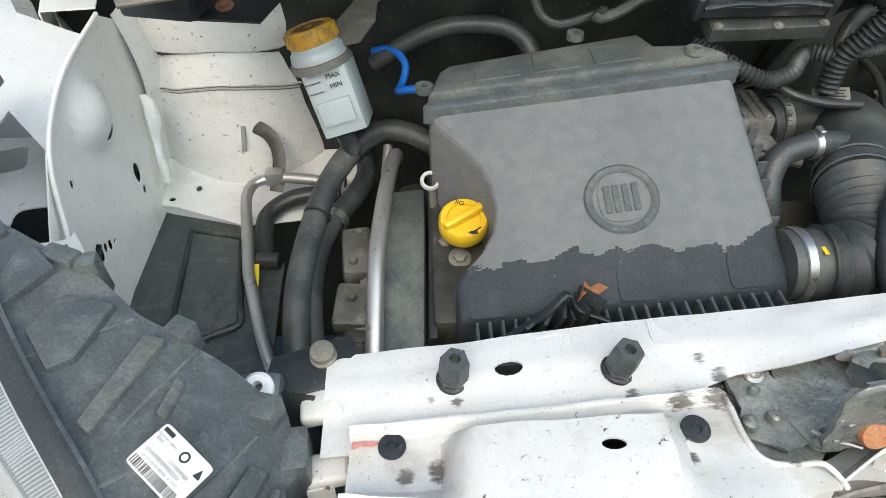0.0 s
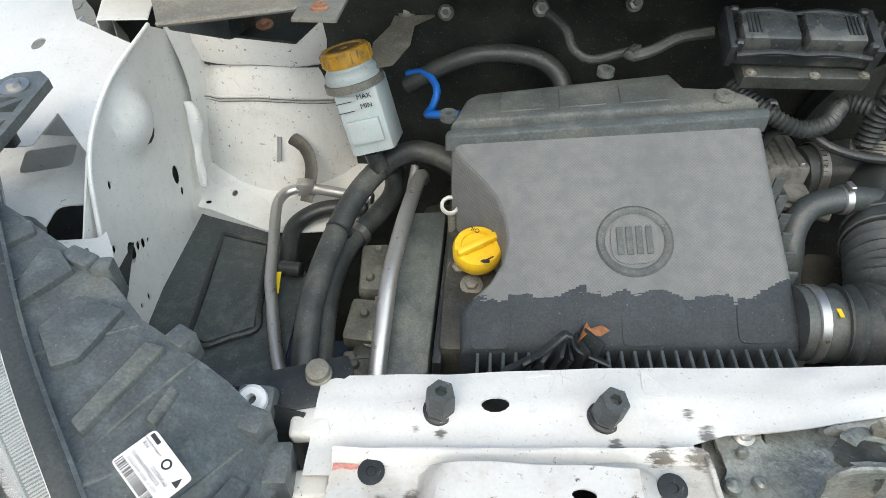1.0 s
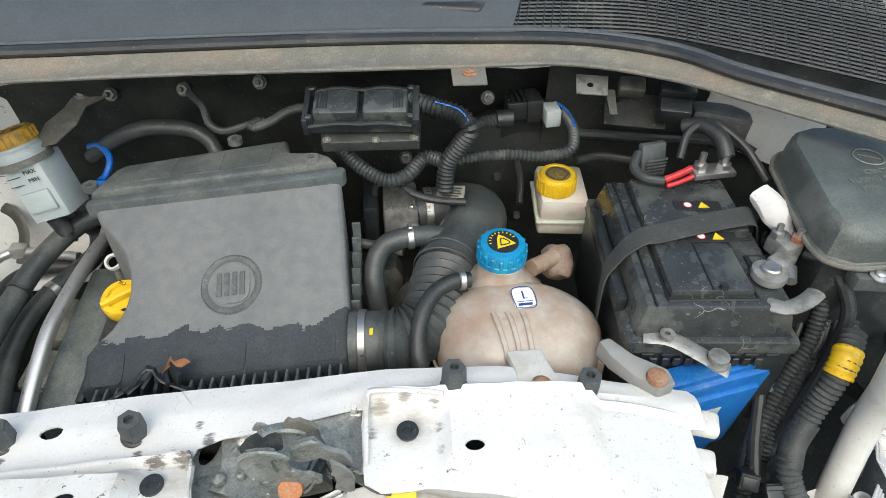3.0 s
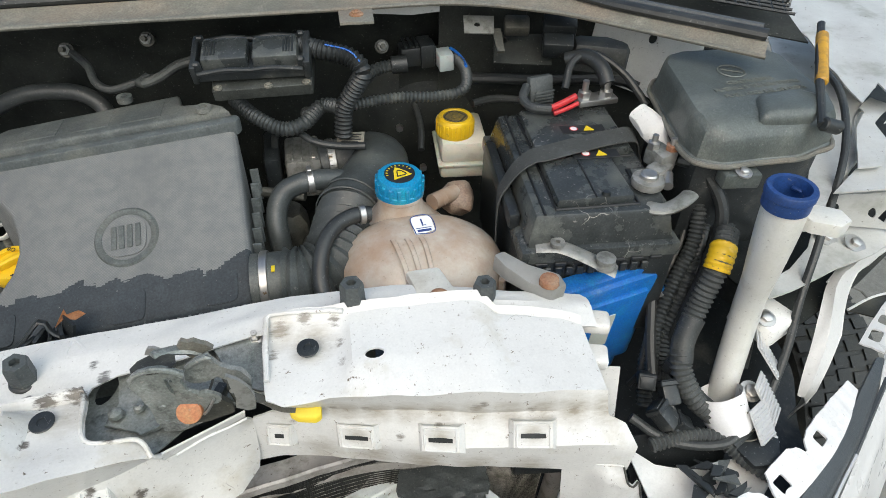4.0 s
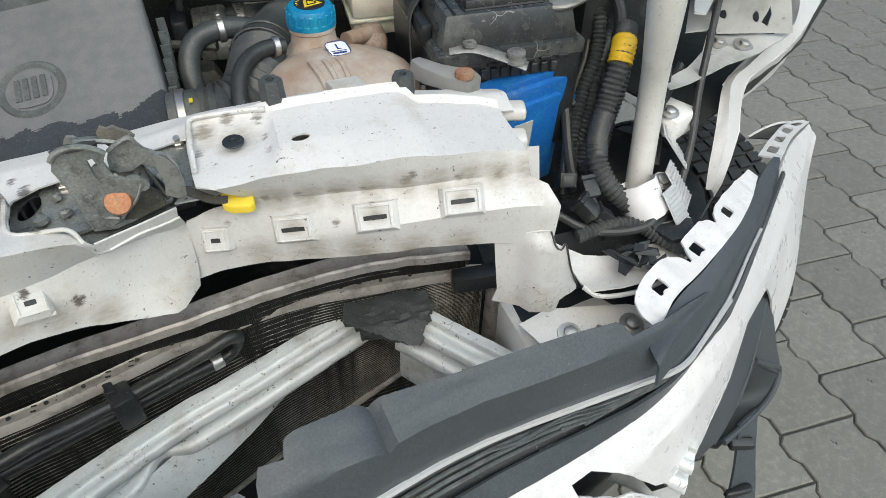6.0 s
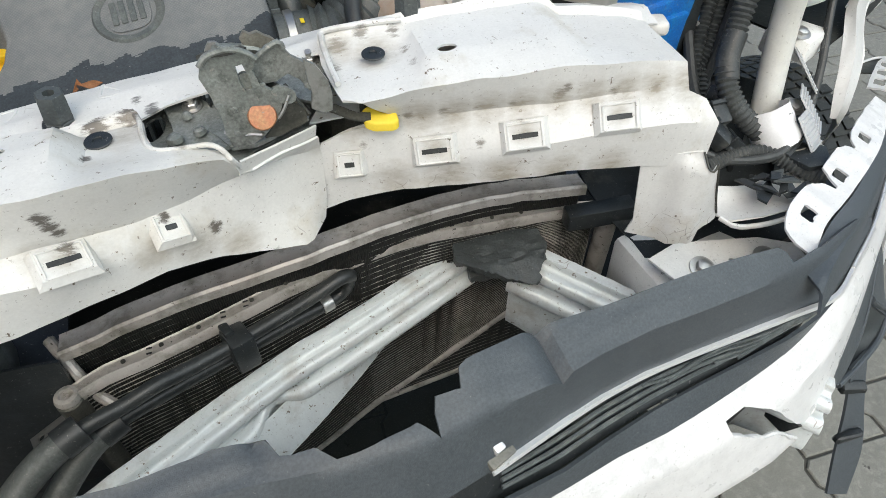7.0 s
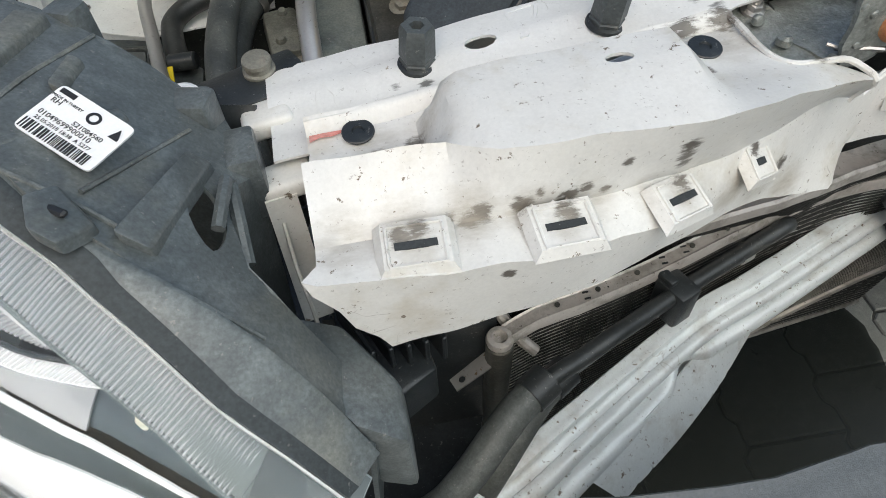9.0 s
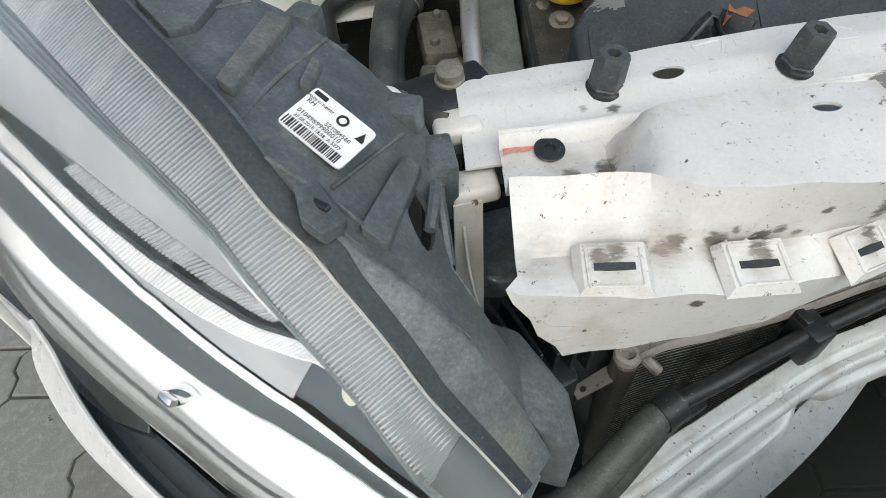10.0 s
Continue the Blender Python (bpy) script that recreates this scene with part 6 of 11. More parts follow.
# ---- engine bay: air filter box ----
def two_tone_plastic():
    """Dark plastic, dusty and pimpled above an uneven tide line, clean below it."""
    mat = stuff("airbox_plastic", (0.046, 0.051, 0.060), 0.6, spread=(0.038, 0.043, 0.051), bump=(0.3, 800), speck=0.03, wear=0.25, Specular_IOR_Level=0.3)
    nt = mat.node_tree
    N, L = nt.nodes, nt.links
    bs = N["Principled BSDF"]
    clean = bs.inputs["Base Color"].links[0].from_socket
    tc = N.new("ShaderNodeTexCoord")
    sep = N.new("ShaderNodeSeparateXYZ")
    L.new(tc.outputs["Object"], sep.inputs[0])

    def noise_tex(scale, detail, vec=None):
        n = N.new("ShaderNodeTexNoise")
        n.inputs["Scale"].default_value, n.inputs["Detail"].default_value = scale, detail
        L.new(vec or tc.outputs["Object"], n.inputs["Vector"])
        return n.outputs["Fac"]

    def mth(op, a, b):
        m = N.new("ShaderNodeMath")
        m.operation = op
        for k, v in enumerate((a, b)):
            if isinstance(v, (int, float)):
                m.inputs[k].default_value = v
            else:
                L.new(v, m.inputs[k])
        return m.outputs[0]

    cell = N.new("ShaderNodeVectorMath")
    cell.operation = "SNAP"
    cell.inputs[1].default_value = (0.0035, 0.0035, 1.0)
    L.new(tc.outputs["Object"], cell.inputs[0])
    line = mth("ADD", mth("MULTIPLY", mth("SUBTRACT", noise_tex(26, 4, cell.outputs[0]), 0.5), 0.065), mth("MULTIPLY", mth("SUBTRACT", noise_tex(9, 1), 0.5), 0.03))
    f = mth("GREATER_THAN", mth("ADD", sep.outputs["Y"], line), -0.031)
    tone = N.new("ShaderNodeMapRange")
    tone.inputs["From Min"].default_value, tone.inputs["From Max"].default_value = 0.36, 0.64
    L.new(noise_tex(70, 9), tone.inputs["Value"])
    dm = N.new("ShaderNodeMix")
    dm.data_type = "RGBA"
    L.new(tone.outputs[0], dm.inputs["Factor"])
    dm.inputs["A"].default_value, dm.inputs["B"].default_value = (0.160, 0.167, 0.166, 1), (0.194, 0.197, 0.190, 1)
    mx = N.new("ShaderNodeMix")
    mx.data_type = "RGBA"
    L.new(f, mx.inputs["Factor"])
    L.new(clean, mx.inputs["A"])
    L.new(dm.outputs["Result"], mx.inputs["B"])
    L.new(mx.outputs["Result"], bs.inputs["Base Color"])
    vo = N.new("ShaderNodeTexVoronoi")
    vo.inputs["Scale"].default_value, vo.inputs["Randomness"].default_value = 400, 0.14
    turn = N.new("ShaderNodeMapping")
    turn.inputs["Rotation"].default_value = (-0.487, 0.127, 0.785)
    L.new(tc.outputs["Object"], turn.inputs["Vector"])
    L.new(turn.outputs[0], vo.inputs["Vector"])
    pit = N.new("ShaderNodeMapRange")
    pit.inputs["From Min"].default_value, pit.inputs["From Max"].default_value, pit.inputs["To Max"].default_value = 0.25, 0.6, 0.30
    L.new(vo.outputs["Distance"], pit.inputs["Value"])
    pm_ = N.new("ShaderNodeMix")
    pm_.data_type = "RGBA"
    L.new(pit.outputs[0], pm_.inputs["Factor"])
    L.new(dm.outputs["Result"], pm_.inputs["A"])
    pm_.inputs["B"].default_value = (0.055, 0.058, 0.060, 1)
    L.new(pm_.outputs["Result"], mx.inputs["B"])
    bp = N.new("ShaderNodeBump")
    bp.inputs["Distance"].default_value = 0.0008
    L.new(mth("ADD", mth("MULTIPLY", f, 0.65), 0.12), bp.inputs["Strength"])
    L.new(vo.outputs["Distance"], bp.inputs["Height"])
    L.new(bp.outputs["Normal"], bs.inputs["Normal"])
    return mat


airbox_mat = two_tone_plastic()
lid_mat = stuff("airbox_lid_plastic", (0.095, 0.098, 0.096), 0.75, spread=(0.075, 0.077, 0.08), dust=(0.20, 0.185, 0.165), dust_scale=8, dust_amount=0.35, bump=(0.3, 700))


def air_top(x, y):
    return 1.0797 + 0.127 * (x - 0.238) + 0.53 * (y - 0.6)


abox = thing("air_filter_box", (0.235, 0.47, 0.9), "dark grey dusty plastic air filter box with a round emblem", "air filter box")
outl = [(0.050, 0.600), (0.060, 0.583), (0.082, 0.562), (0.100, 0.540), (0.110, 0.515), (0.113, 0.495), (0.108, 0.474), (0.096, 0.456), (0.080, 0.443), (0.069, 0.430), (0.070, 0.393), (0.385, 0.389), (0.389, 0.405), (0.383, 0.470), (0.373, 0.595), (0.365, 0.604), (0.06, 0.606)]
part("body", prism(outl, air_top, lambda x, y: air_top(x, y) - 0.13, 0.008, 3), airbox_mat, abox)
part("flange", prism([(0.042, 0.596), (0.376, 0.592), (0.380, 0.603), (0.374, 0.611), (0.05, 0.614), (0.042, 0.606)], lambda x, y: air_top(x, 0.604) + 0.007, lambda x, y: air_top(x, 0.604) - 0.012, 0.003), lamp_plastic, abox)
lid = [(0.048, 0.609), (0.062, 0.662), (0.074, 0.674), (0.224, 0.684), (0.294, 0.688), (0.303, 0.652), (0.342, 0.642), (0.358, 0.628), (0.368, 0.609)]


def lid_top(x, y):
    return 1.112 + 0.122 * (x - 0.345) - 0.06 * (y - 0.61)


part("lid", prism(lid, lid_top, lambda x, y: air_top(x, 0.6) - 0.12, 0.008, 3), lid_mat, abox)
for x in (0.10, 0.165, 0.23):
    part("lid_crease", prism([(x, 0.622), (x + 0.050, 0.622), (x + 0.048, 0.668), (x + 0.002, 0.664)], lambda x, y: lid_top(x, y) + 0.0010, lambda x, y: lid_top(x, y) - 0.002, 0.0008, 1), lid_mat, abox)
part("lid_boss", lathe([(0, 0), (0.011, 0), (0.0095, 0.005), (0.0048, 0.0055), (0.0042, 0.001), (0, 0.001)], 18, Matrix.Translation((0.335, 0.620, 1.110))), lid_mat, abox)
# black disc on the bore's floor, for the shade in the screw hole
part("boss_hole", lathe([(0, 0), (0.0042, 0), (0.0042, 0.0006), (0, 0.0006)], 14, Matrix.Translation((0.335, 0.620, 1.1112))), rim_black, abox, "black disc that paints the shade in the screw hole")
for bx, by in ((0.222, 0.692), (0.044, 0.622)):
    part("lid_eyelet", lathe([(0.004, 0), (0.010, 0), (0.010, 0.008), (0.004, 0.008), (0.004, 0)], 16, Matrix.Translation((bx, by, air_top(bx, 0.62) + 0.005))), lid_mat, abox)
slope = math.atan(0.53)
em = frame_at((0.2405, 0.4875, air_top(0.2405, 0.4875)), (1, 0, 0.127), (0, 1, 0.53)) @ Matrix.Diagonal((1.14, 1.14, 1, 1))
part("emblem_ring", lathe([(0.0255, 0.0003), (0.0275, 0.0022), (0.0315, 0.0026), (0.0335, 0.0003)], 48, em), lid_mat, abox)
part("emblem_field", plate(ring2(0, 0, 0.0205, 0.0215, 28, 0, 3.2), lambda u, v: em @ V((u, v, 0.0016)), 0.0016), airbox_mat, abox, "plain shield-shaped emblem field")
for k, u in enumerate((-0.0125, -0.0045, 0.0040, 0.0125)):
    part("emblem_bar", box(0.0056, 0.026, 0.0016, em @ Matrix.Translation((u, 0, 0.0016)), 0.0005, 1), lid_mat, abox)
for x0 in (0.10, 0.245, 0.35):
    part("moulded_patch", plate(ring2(0, 0, 0.019, 0.017, 16, 0, 6), lambda u, v, x0=x0: V((x0 + u, 0.410 + v, air_top(x0 + u, 0.41 + v) + 0.0012)), 0.0012), airbox_mat, abox)
for k in range(24):
    x = 0.088 + k * 0.0125
    if 0.155 < x < 0.20:
        continue
    part("rib", box(0.0032, 0.026, 0.050, Matrix.Translation((x, 0.380 - 0.016 * (x - 0.235), air_top(x, 0.39) - 0.053)), 0.0008, 1), lamp_plastic, abox)
part("front_rail", prism([(0.075, 0.364), (0.388, 0.359), (0.388, 0.365), (0.075, 0.370)], lambda x, y: air_top(x, 0.375) - 0.030, lambda x, y: air_top(x, 0.355) - 0.06), lamp_plastic, abox)
part("side_ribs", merge(*[box(0.01, 0.003, 0.045, Matrix.Translation((0.391, 0.39 + 0.018 * k, air_top(0.39, 0.39 + 0.018 * k) - 0.06))) for k in range(10)]), lamp_plastic, abox)
brk = thing("broken_bracket", (0.165, 0.358, 0.95), "broken black plastic bracket on the air filter box", "bracket")
for k in range(6):
    a = -0.9 + 0.33 * k
    part("web", prism([(-0.002, -0.010), (0.002, -0.010), (0.002, 0.010 + 0.002 * k), (-0.002, 0.010)], 0.024 + 0.005 * (k % 3), 0, 0.0006, m=Matrix.Translation((0.132 + 0.011 * k, 0.372, 0.955 + 0.002 * k)) @ Matrix.Rotation(a, 4, "Z") @ Matrix.Rotation(0.35, 4, "Y")), black_plastic, brk)
part("arm", tube([(0.112, 0.364, 0.958), (0.145, 0.370, 0.982), (0.168, 0.380, 1.002), (0.178, 0.374, 0.986), (0.208, 0.366, 0.976)], 0.0045, 8, flat=0.5), black_plastic, brk)
lf = rough_up(plate([(0, 0), (0.012, 0.006), (0.024, 0.003), (0.032, 0.012), (0.022, 0.017), (0.010, 0.014), (0.003, 0.019)], flat((0.178, 0.378, 0.990), (0.9, 0.1, 0.0), (0.1, 0.8, 0.5)), 0.0006, step=0.004), 0.005, 90)
solo("dry_leaf", lf, leaf_dry, "curled dry brown leaf on the air filter box", "leaf")

# ---- engine block below everything ----
timing_grey = stuff("timing_grey", (0.085, 0.092, 0.094), 0.5, spread=(0.12, 0.125, 0.12), dust=(0.26, 0.25, 0.225), dust_scale=16, dust_amount=0.45, bump=(0.2, 300))
cast_dirty = stuff("cast_dirty", (0.17, 0.16, 0.14), 0.6, 0.2, spread=(0.10, 0.092, 0.08), dust=(0.25, 0.225, 0.19), dust_scale=40, dust_amount=0.3, bump=(0.6, 160))
eng = thing("engine_block", (0.25, 0.55, 0.4), "dark oily engine block with cast covers", "engine")
part("block", rough_up(box(0.52, 0.34, 0.46, Matrix.Translation((0.26, 0.57, 0.40)), 0.02, 3), 0.006, 15), dark_metal, eng)
part("cam_cover", rough_up(prism([(0.045, 0.42), (0.13, 0.42), (0.13, 0.66), (0.045, 0.66)], lambda x, y: 0.925 + 0.12 * (y - 0.5), 0.84, 0.008), 0.002, 60), dark_metal, eng)
part("timing_cover", prism([(-0.016, 0.40), (0.036, 0.405), (0.042, 0.635), (-0.008, 0.63), (-0.012, 0.52)], lambda x, y: 0.908 + 0.13 * (y - 0.5) - 0.25 * max(0, 0.43 - y), 0.80, 0.006), timing_grey, eng, "grey plastic timing belt cover")
part("cover_ridge", prism([(0.040, 0.41), (0.050, 0.41), (0.055, 0.65), (0.046, 0.65)], lambda x, y: 0.915 + 0.13 * (y - 0.5), 0.80, 0.002), black_plastic, eng)
for k, (cx, cy, cz, sx, sy) in enumerate(((-0.035, 0.50, 0.84, 0.05, 0.10), (-0.03, 0.585, 0.855, 0.045, 0.05), (-0.06, 0.45, 0.80, 0.05, 0.08), (-0.03, 0.42, 0.79, 0.06, 0.05))):
    part("casting", rough_up(box(sx, sy, 0.05, Matrix.Translation((cx, cy, cz - 0.04)) @ Matrix.Rotation(0.15 * k, 4, "Z"), 0.008, 2), 0.003, 70, k), dark_metal, eng, "oily cast bracket")
mount = [((-0.047, 0.575, 0.852), (0.040, 0.075, 0.030), 0.1), ((-0.050, 0.500, 0.838), (0.044, 0.060, 0.030), -0.1), ((-0.052, 0.440, 0.815), (0.040, 0.055, 0.030), 0.05)]
for c, size, a in mount:
    part("mount_casting", rough_up(box(*size, Matrix.Translation(c) @ Matrix.Rotation(a, 4, "Z") @ Matrix.Rotation(0.15, 4, "X"), 0.007, 2), 0.002, 80), cast_dirty, eng, "dusty cast engine mount")
for sx, sy, sz in ((-0.045, 0.600, 0.872), (-0.050, 0.555, 0.866), (-0.050, 0.505, 0.855), (-0.054, 0.445, 0.834)):
    part("mount_stud", lathe([(0, 0), (0.0085, 0), (0.0085, 0.004), (0.0062, 0.005), (0.0058, 0.016), (0.004, 0.019), (0, 0.019)], 14, Matrix.Translation((sx, sy, sz)) @ Matrix.Rotation(0.25, 4, "X")), cast_dirty, eng)
for bx, by, bz in ((-0.035, 0.565, 0.865), (-0.038, 0.475, 0.857), (-0.03, 0.535, 0.86), (0.078, 0.505, 0.925), (0.062, 0.53, 0.925)):
    part("bolt", hexbolt((bx, by, bz), (0, -0.3, 1), 0.0075, 0.007, 0.013), dust_bolt, eng, "dusty steel bolt")
part("alternator", lathe([(0, 0), (0.05, 0), (0.06, 0.01), (0.06, 0.07), (0.045, 0.09), (0, 0.09)], 30, Matrix.Translation((-0.10, 0.50, 0.70)) @ Matrix.Rotation(radians(90), 4, "Y")), dark_metal, eng)
part("breather_pipe", tube([(0.085, 0.62, 0.95), (0.10, 0.585, 0.955), (0.115, 0.555, 0.95)], 0.010, 12, ridge=0.002, pitch=0.006), black_rubber, eng)
for k, (cx, cy, cz, r) in enumerate(((0.43, 0.47, 0.90, 0.035), (0.44, 0.42, 0.88, 0.03), (0.47, 0.52, 0.90, 0.04), (0.42, 0.56, 0.93, 0.03))):
    part("casting", rough_up(lathe([(0, 0), (r, 0), (r, 0.04), (r * 0.7, 0.055), (0, 0.055)], 12, Matrix.Translation((cx, cy, cz))), 0.006, 50, k + 5), dark_metal, eng, "oily cast housing")

# oil filler cap and dipstick
oil = thing("oil_filler_cap", (0.083, 0.528, 0.945), "yellow plastic oil filler cap with a grip bar", "oil cap")
om = Matrix.Translation((0.083, 0.528, 0.950)) @ V((0.0, -0.25, 1)).to_track_quat("Z", "Y").to_matrix().to_4x4()
prof = [(0, 0), (0.026, 0), (0.028, 0.004), (0.028, 0.018), (0.0255, 0.022), (0.019, 0.0225), (0.018, 0.019), (0, 0.019)]
part("cap", lathe(prof, 30, om), yellow_plastic, oil)
part("grip", box(0.052, 0.009, 0.011, om @ Matrix.Translation((0, 0, 0.018)) @ Matrix.Rotation(0.55, 4, "Z"), 0.003), yellow_plastic, oil)
part("lettering", words("OIL", 0.008, om @ Matrix.Translation((-0.004, 0.0205, 0.0225)) @ Matrix.Rotation(2.8, 4, "Z")), ink, oil)
part("oil_can_mark", merge(tube([om @ V((0.004, -0.021, 0.0226)), om @ V((0.010, -0.019, 0.0226)), om @ V((0.018, -0.014, 0.0226))], 0.0008, 6), box(0.008, 0.004, 0.0006, om @ Matrix.Translation((0.010, -0.0205, 0.0222)))), ink, oil)
dip = thing("dipstick", (0.058, 0.585, 0.93), "dirty cream plastic dipstick ring handle", "dipstick")
dm = Matrix.Translation((0.048, 0.594, 0.968)) @ Matrix.Rotation(radians(35), 4, "X")
part("ring", lathe([(0.008, -0.003), (0.011, -0.004), (0.0125, 0), (0.011, 0.004), (0.008, 0.003), (0.008, -0.003)], 22, dm), milky, dip)
part("stem", rod((0.050, 0.592, 0.958), (0.052, 0.585, 0.90), 0.005, 12), dust_bolt, dip)

# hoses and pipes at the side of the engine
def hose(name, pts, r, mat, label, cat="hose", **kw):
    t = thing(name, pts[-1], label, cat)
    part("pipe", tube(pts, r, 16, **kw), mat, t)
    return t


h1 = hose("coolant_hose", [(0.055, 0.700, 0.945), (0.02, 0.715, 0.955), (-0.015, 0.715, 0.958), (-0.05, 0.685, 0.952), (-0.080, 0.630, 0.938), (-0.098, 0.560, 0.92), (-0.106, 0.490, 0.905), (-0.104, 0.43, 0.885), (-0.098, 0.38, 0.855), (-0.095, 0.34, 0.80)], 0.0150, rubber, "thick grey rubber coolant hose beside the engine")
clamp_ring("tie", (-0.0905, 0.585, 0.928), (-0.018, -0.07, -0.018), 0.0155, 0.004, black_plastic, h1)
clamp_ring("tie", (-0.052, 0.682, 0.951), (-0.035, -0.05, -0.01), 0.0155, 0.004, black_plastic, h1)
h2 = hose("return_hose", [(-0.056, 0.700, 0.965), (-0.052, 0.722, 0.94), (-0.042, 0.735, 0.91), (-0.040, 0.71, 0.89), (-0.055, 0.665, 0.888), (-0.084, 0.610, 0.884), (-0.098, 0.555, 0.875), (-0.100, 0.50, 0.86), (-0.094, 0.44, 0.835), (-0.085, 0.38, 0.80)], 0.0145, rubber, "grey rubber return hose with a steel clamp")
clamp_ring("hose_clamp", (-0.0755, 0.625, 0.885), (-0.03, -0.055, -0.004), 0.0150, 0.012, steel, h2, "perforated steel hose clamp")
clamp_ring("hose_clamp", (-0.055, 0.706, 0.958), (0.004, 0.022, -0.025), 0.0150, 0.012, steel, h2, "perforated steel hose clamp")
h3 = hose("heater_hose", [(-0.08, 0.705, 0.862), (-0.12, 0.705, 0.862), (-0.155, 0.698, 0.858), (-0.180, 0.672, 0.852), (-0.178, 0.63, 0.848), (-0.170, 0.595, 0.845)], 0.0125, black_rubber, "black rubber heater hose with a valve fitting")
part("valve", rod((-0.182, 0.592, 0.848), (-0.150, 0.588, 0.850), 0.010, 14, bevel=0.002), black_plastic, h3)
part("service_tag", box(0.010, 0.034, 0.002, frame_at((-0.180, 0.565, 0.846), (1, 0.1, 0), (-0.1, 1, 0.2)), 0.0005, 1), ink_yellow, h3, "small yellow warning tag")
pa = thing("air_conditioning_line", (-0.168, 0.45, 0.76), "bent bare aluminium air-conditioning line", "pipe")
part("pipe", tube([(-0.07, 0.705, 0.882), (-0.11, 0.715, 0.88), (-0.165, 0.727, 0.878), (-0.195, 0.722, 0.876), (-0.206, 0.706, 0.874), (-0.206, 0.68, 0.872), (-0.196, 0.62, 0.862), (-0.187, 0.565, 0.852), (-0.178, 0.535, 0.847), (-0.165, 0.492, 0.840), (-0.151, 0.452, 0.834), (-0.139, 0.425, 0.826), (-0.128, 0.400, 0.800)], 0.0078, 16, 0.006), aluminium, pa)
part("joint_block", box(0.026, 0.018, 0.022, Matrix.Translation((-0.172, 0.728, 0.868)), 0.002), aluminium, pa)
part("holder", tube([(-0.172, 0.715, 0.862), (-0.165, 0.745, 0.90), (-0.175, 0.762, 0.925), (-0.20, 0.775, 0.935), (-0.215, 0.775, 0.935)], 0.010, 8, flat=0.2), dark_metal, pa)
part("pin", rod((-0.212, 0.77, 0.938), (-0.214, 0.755, 0.905), 0.0035, 10), steel, pa)
part("lower_cap", lathe([(0, 0), (0.012, 0), (0.012, 0.018), (0.008, 0.022), (0, 0.022)], 16, Matrix.Translation((-0.185, 0.468, 0.775)) @ Matrix.Rotation(0.6, 4, "Y")), black_plastic, pa)
pb2 = thing("pressure_line", (-0.015, 0.4, 0.86), "thick bare aluminium pressure line over the belt cover", "pipe")
part("pipe", tube([(0.004, 0.700, 0.925), (0.004, 0.685, 0.940), (0.000, 0.660, 0.945), (-0.008, 0.60, 0.942), (-0.013, 0.545, 0.938), (-0.016, 0.50, 0.932), (-0.017, 0.45, 0.915), (-0.018, 0.405, 0.895), (-0.018, 0.355, 0.865)], 0.0098, 18, 0.006), aluminium, pb2)
part("upper_line", rod((-0.006, 0.70, 0.945), (-0.010, 0.66, 0.925), 0.006, 12), aluminium, pb2)
# dark hoses behind the reservoir
bh = hose("vacuum_hose", [(-0.02, 0.765, 1.03), (0.03, 0.757, 1.065), (0.08, 0.752, 1.085), (0.14, 0.748, 1.085), (0.172, 0.738, 1.070), (0.185, 0.720, 1.045), (0.190, 0.705, 1.020)], 0.0115, rubber, "grey rubber hose across the firewall")
bw = hose("blue_wire", [(-0.02, 0.77, 1.045), (0.005, 0.755, 1.055), (0.022, 0.735, 1.045), (0.018, 0.715, 1.03), (0.012, 0.70, 1.028), (0.018, 0.682, 1.038), (0.032, 0.672, 1.045), (0.055, 0.665, 1.05)], 0.0048, wire_blue, "bright blue curled plastic tube", "tube")

# power steering reservoir
ps = thing("steering_reservoir", (-0.05, 0.71, 0.96), "translucent grey steering fluid reservoir with a dusty yellow cap", "reservoir")
pm = frame_at((-0.083, 0.712, 1.084), (1.0, 0.08, 0.25), (-0.06, 1, -0.22))
part("body", prism([(-0.026, -0.026), (0.030, -0.026), (0.036, 0.030), (-0.026, 0.030)], -0.018, lambda x, y: -0.106, 0.006, 2, m=pm), reservoir_grey, ps)
part("neck", lathe([(0, -0.02), (0.033, -0.02), (0.0345, -0.012), (0.033, -0.004), (0.0295, 0.0), (0.0285, 0.010), (0, 0.010)], 32, pm), reservoir_grey, ps)
part("rim_band", lathe([(0.031, -0.024), (0.0375, -0.024), (0.0375, -0.015), (0.031, -0.014)], 32, pm), seal_grey, ps)
capm = pm @ Matrix.Translation((0, 0, 0.004))
cap = part("cap", lathe([(0, 0), (0.0300, 0), (0.0305, 0.004), (0.0300, 0.017), (0.028, 0.0195), (0.0225, 0.020), (0.021, 0.0175), (0.006, 0.0175), (0.004, 0.0195), (0, 0.0195)], 40, capm), old_yellow, ps, "dusty amber-yellow screw cap")
dust_brown = stuff("dust_brown", (0.20, 0.12, 0.05), 0.85, spread=(0.13, 0.085, 0.045), dust=(0.40, 0.24, 0.05), dust_scale=70, dust_amount=0.2)
part("cap_dust", lathe([(0, 0.0178), (0.0205, 0.0178), (0.0205, 0.0182), (0, 0.0184)], 28, capm), dust_brown, cap, "brown dust on the cap")
for k in range(22):
    part("grip_rib", box(0.0028, 0.0024, 0.014, capm @ Matrix.Rotation(2 * math.pi * k / 22, 4, "Z") @ Matrix.Translation((0.0308, 0, 0.002)), 0.0005, 1), old_yellow, cap)
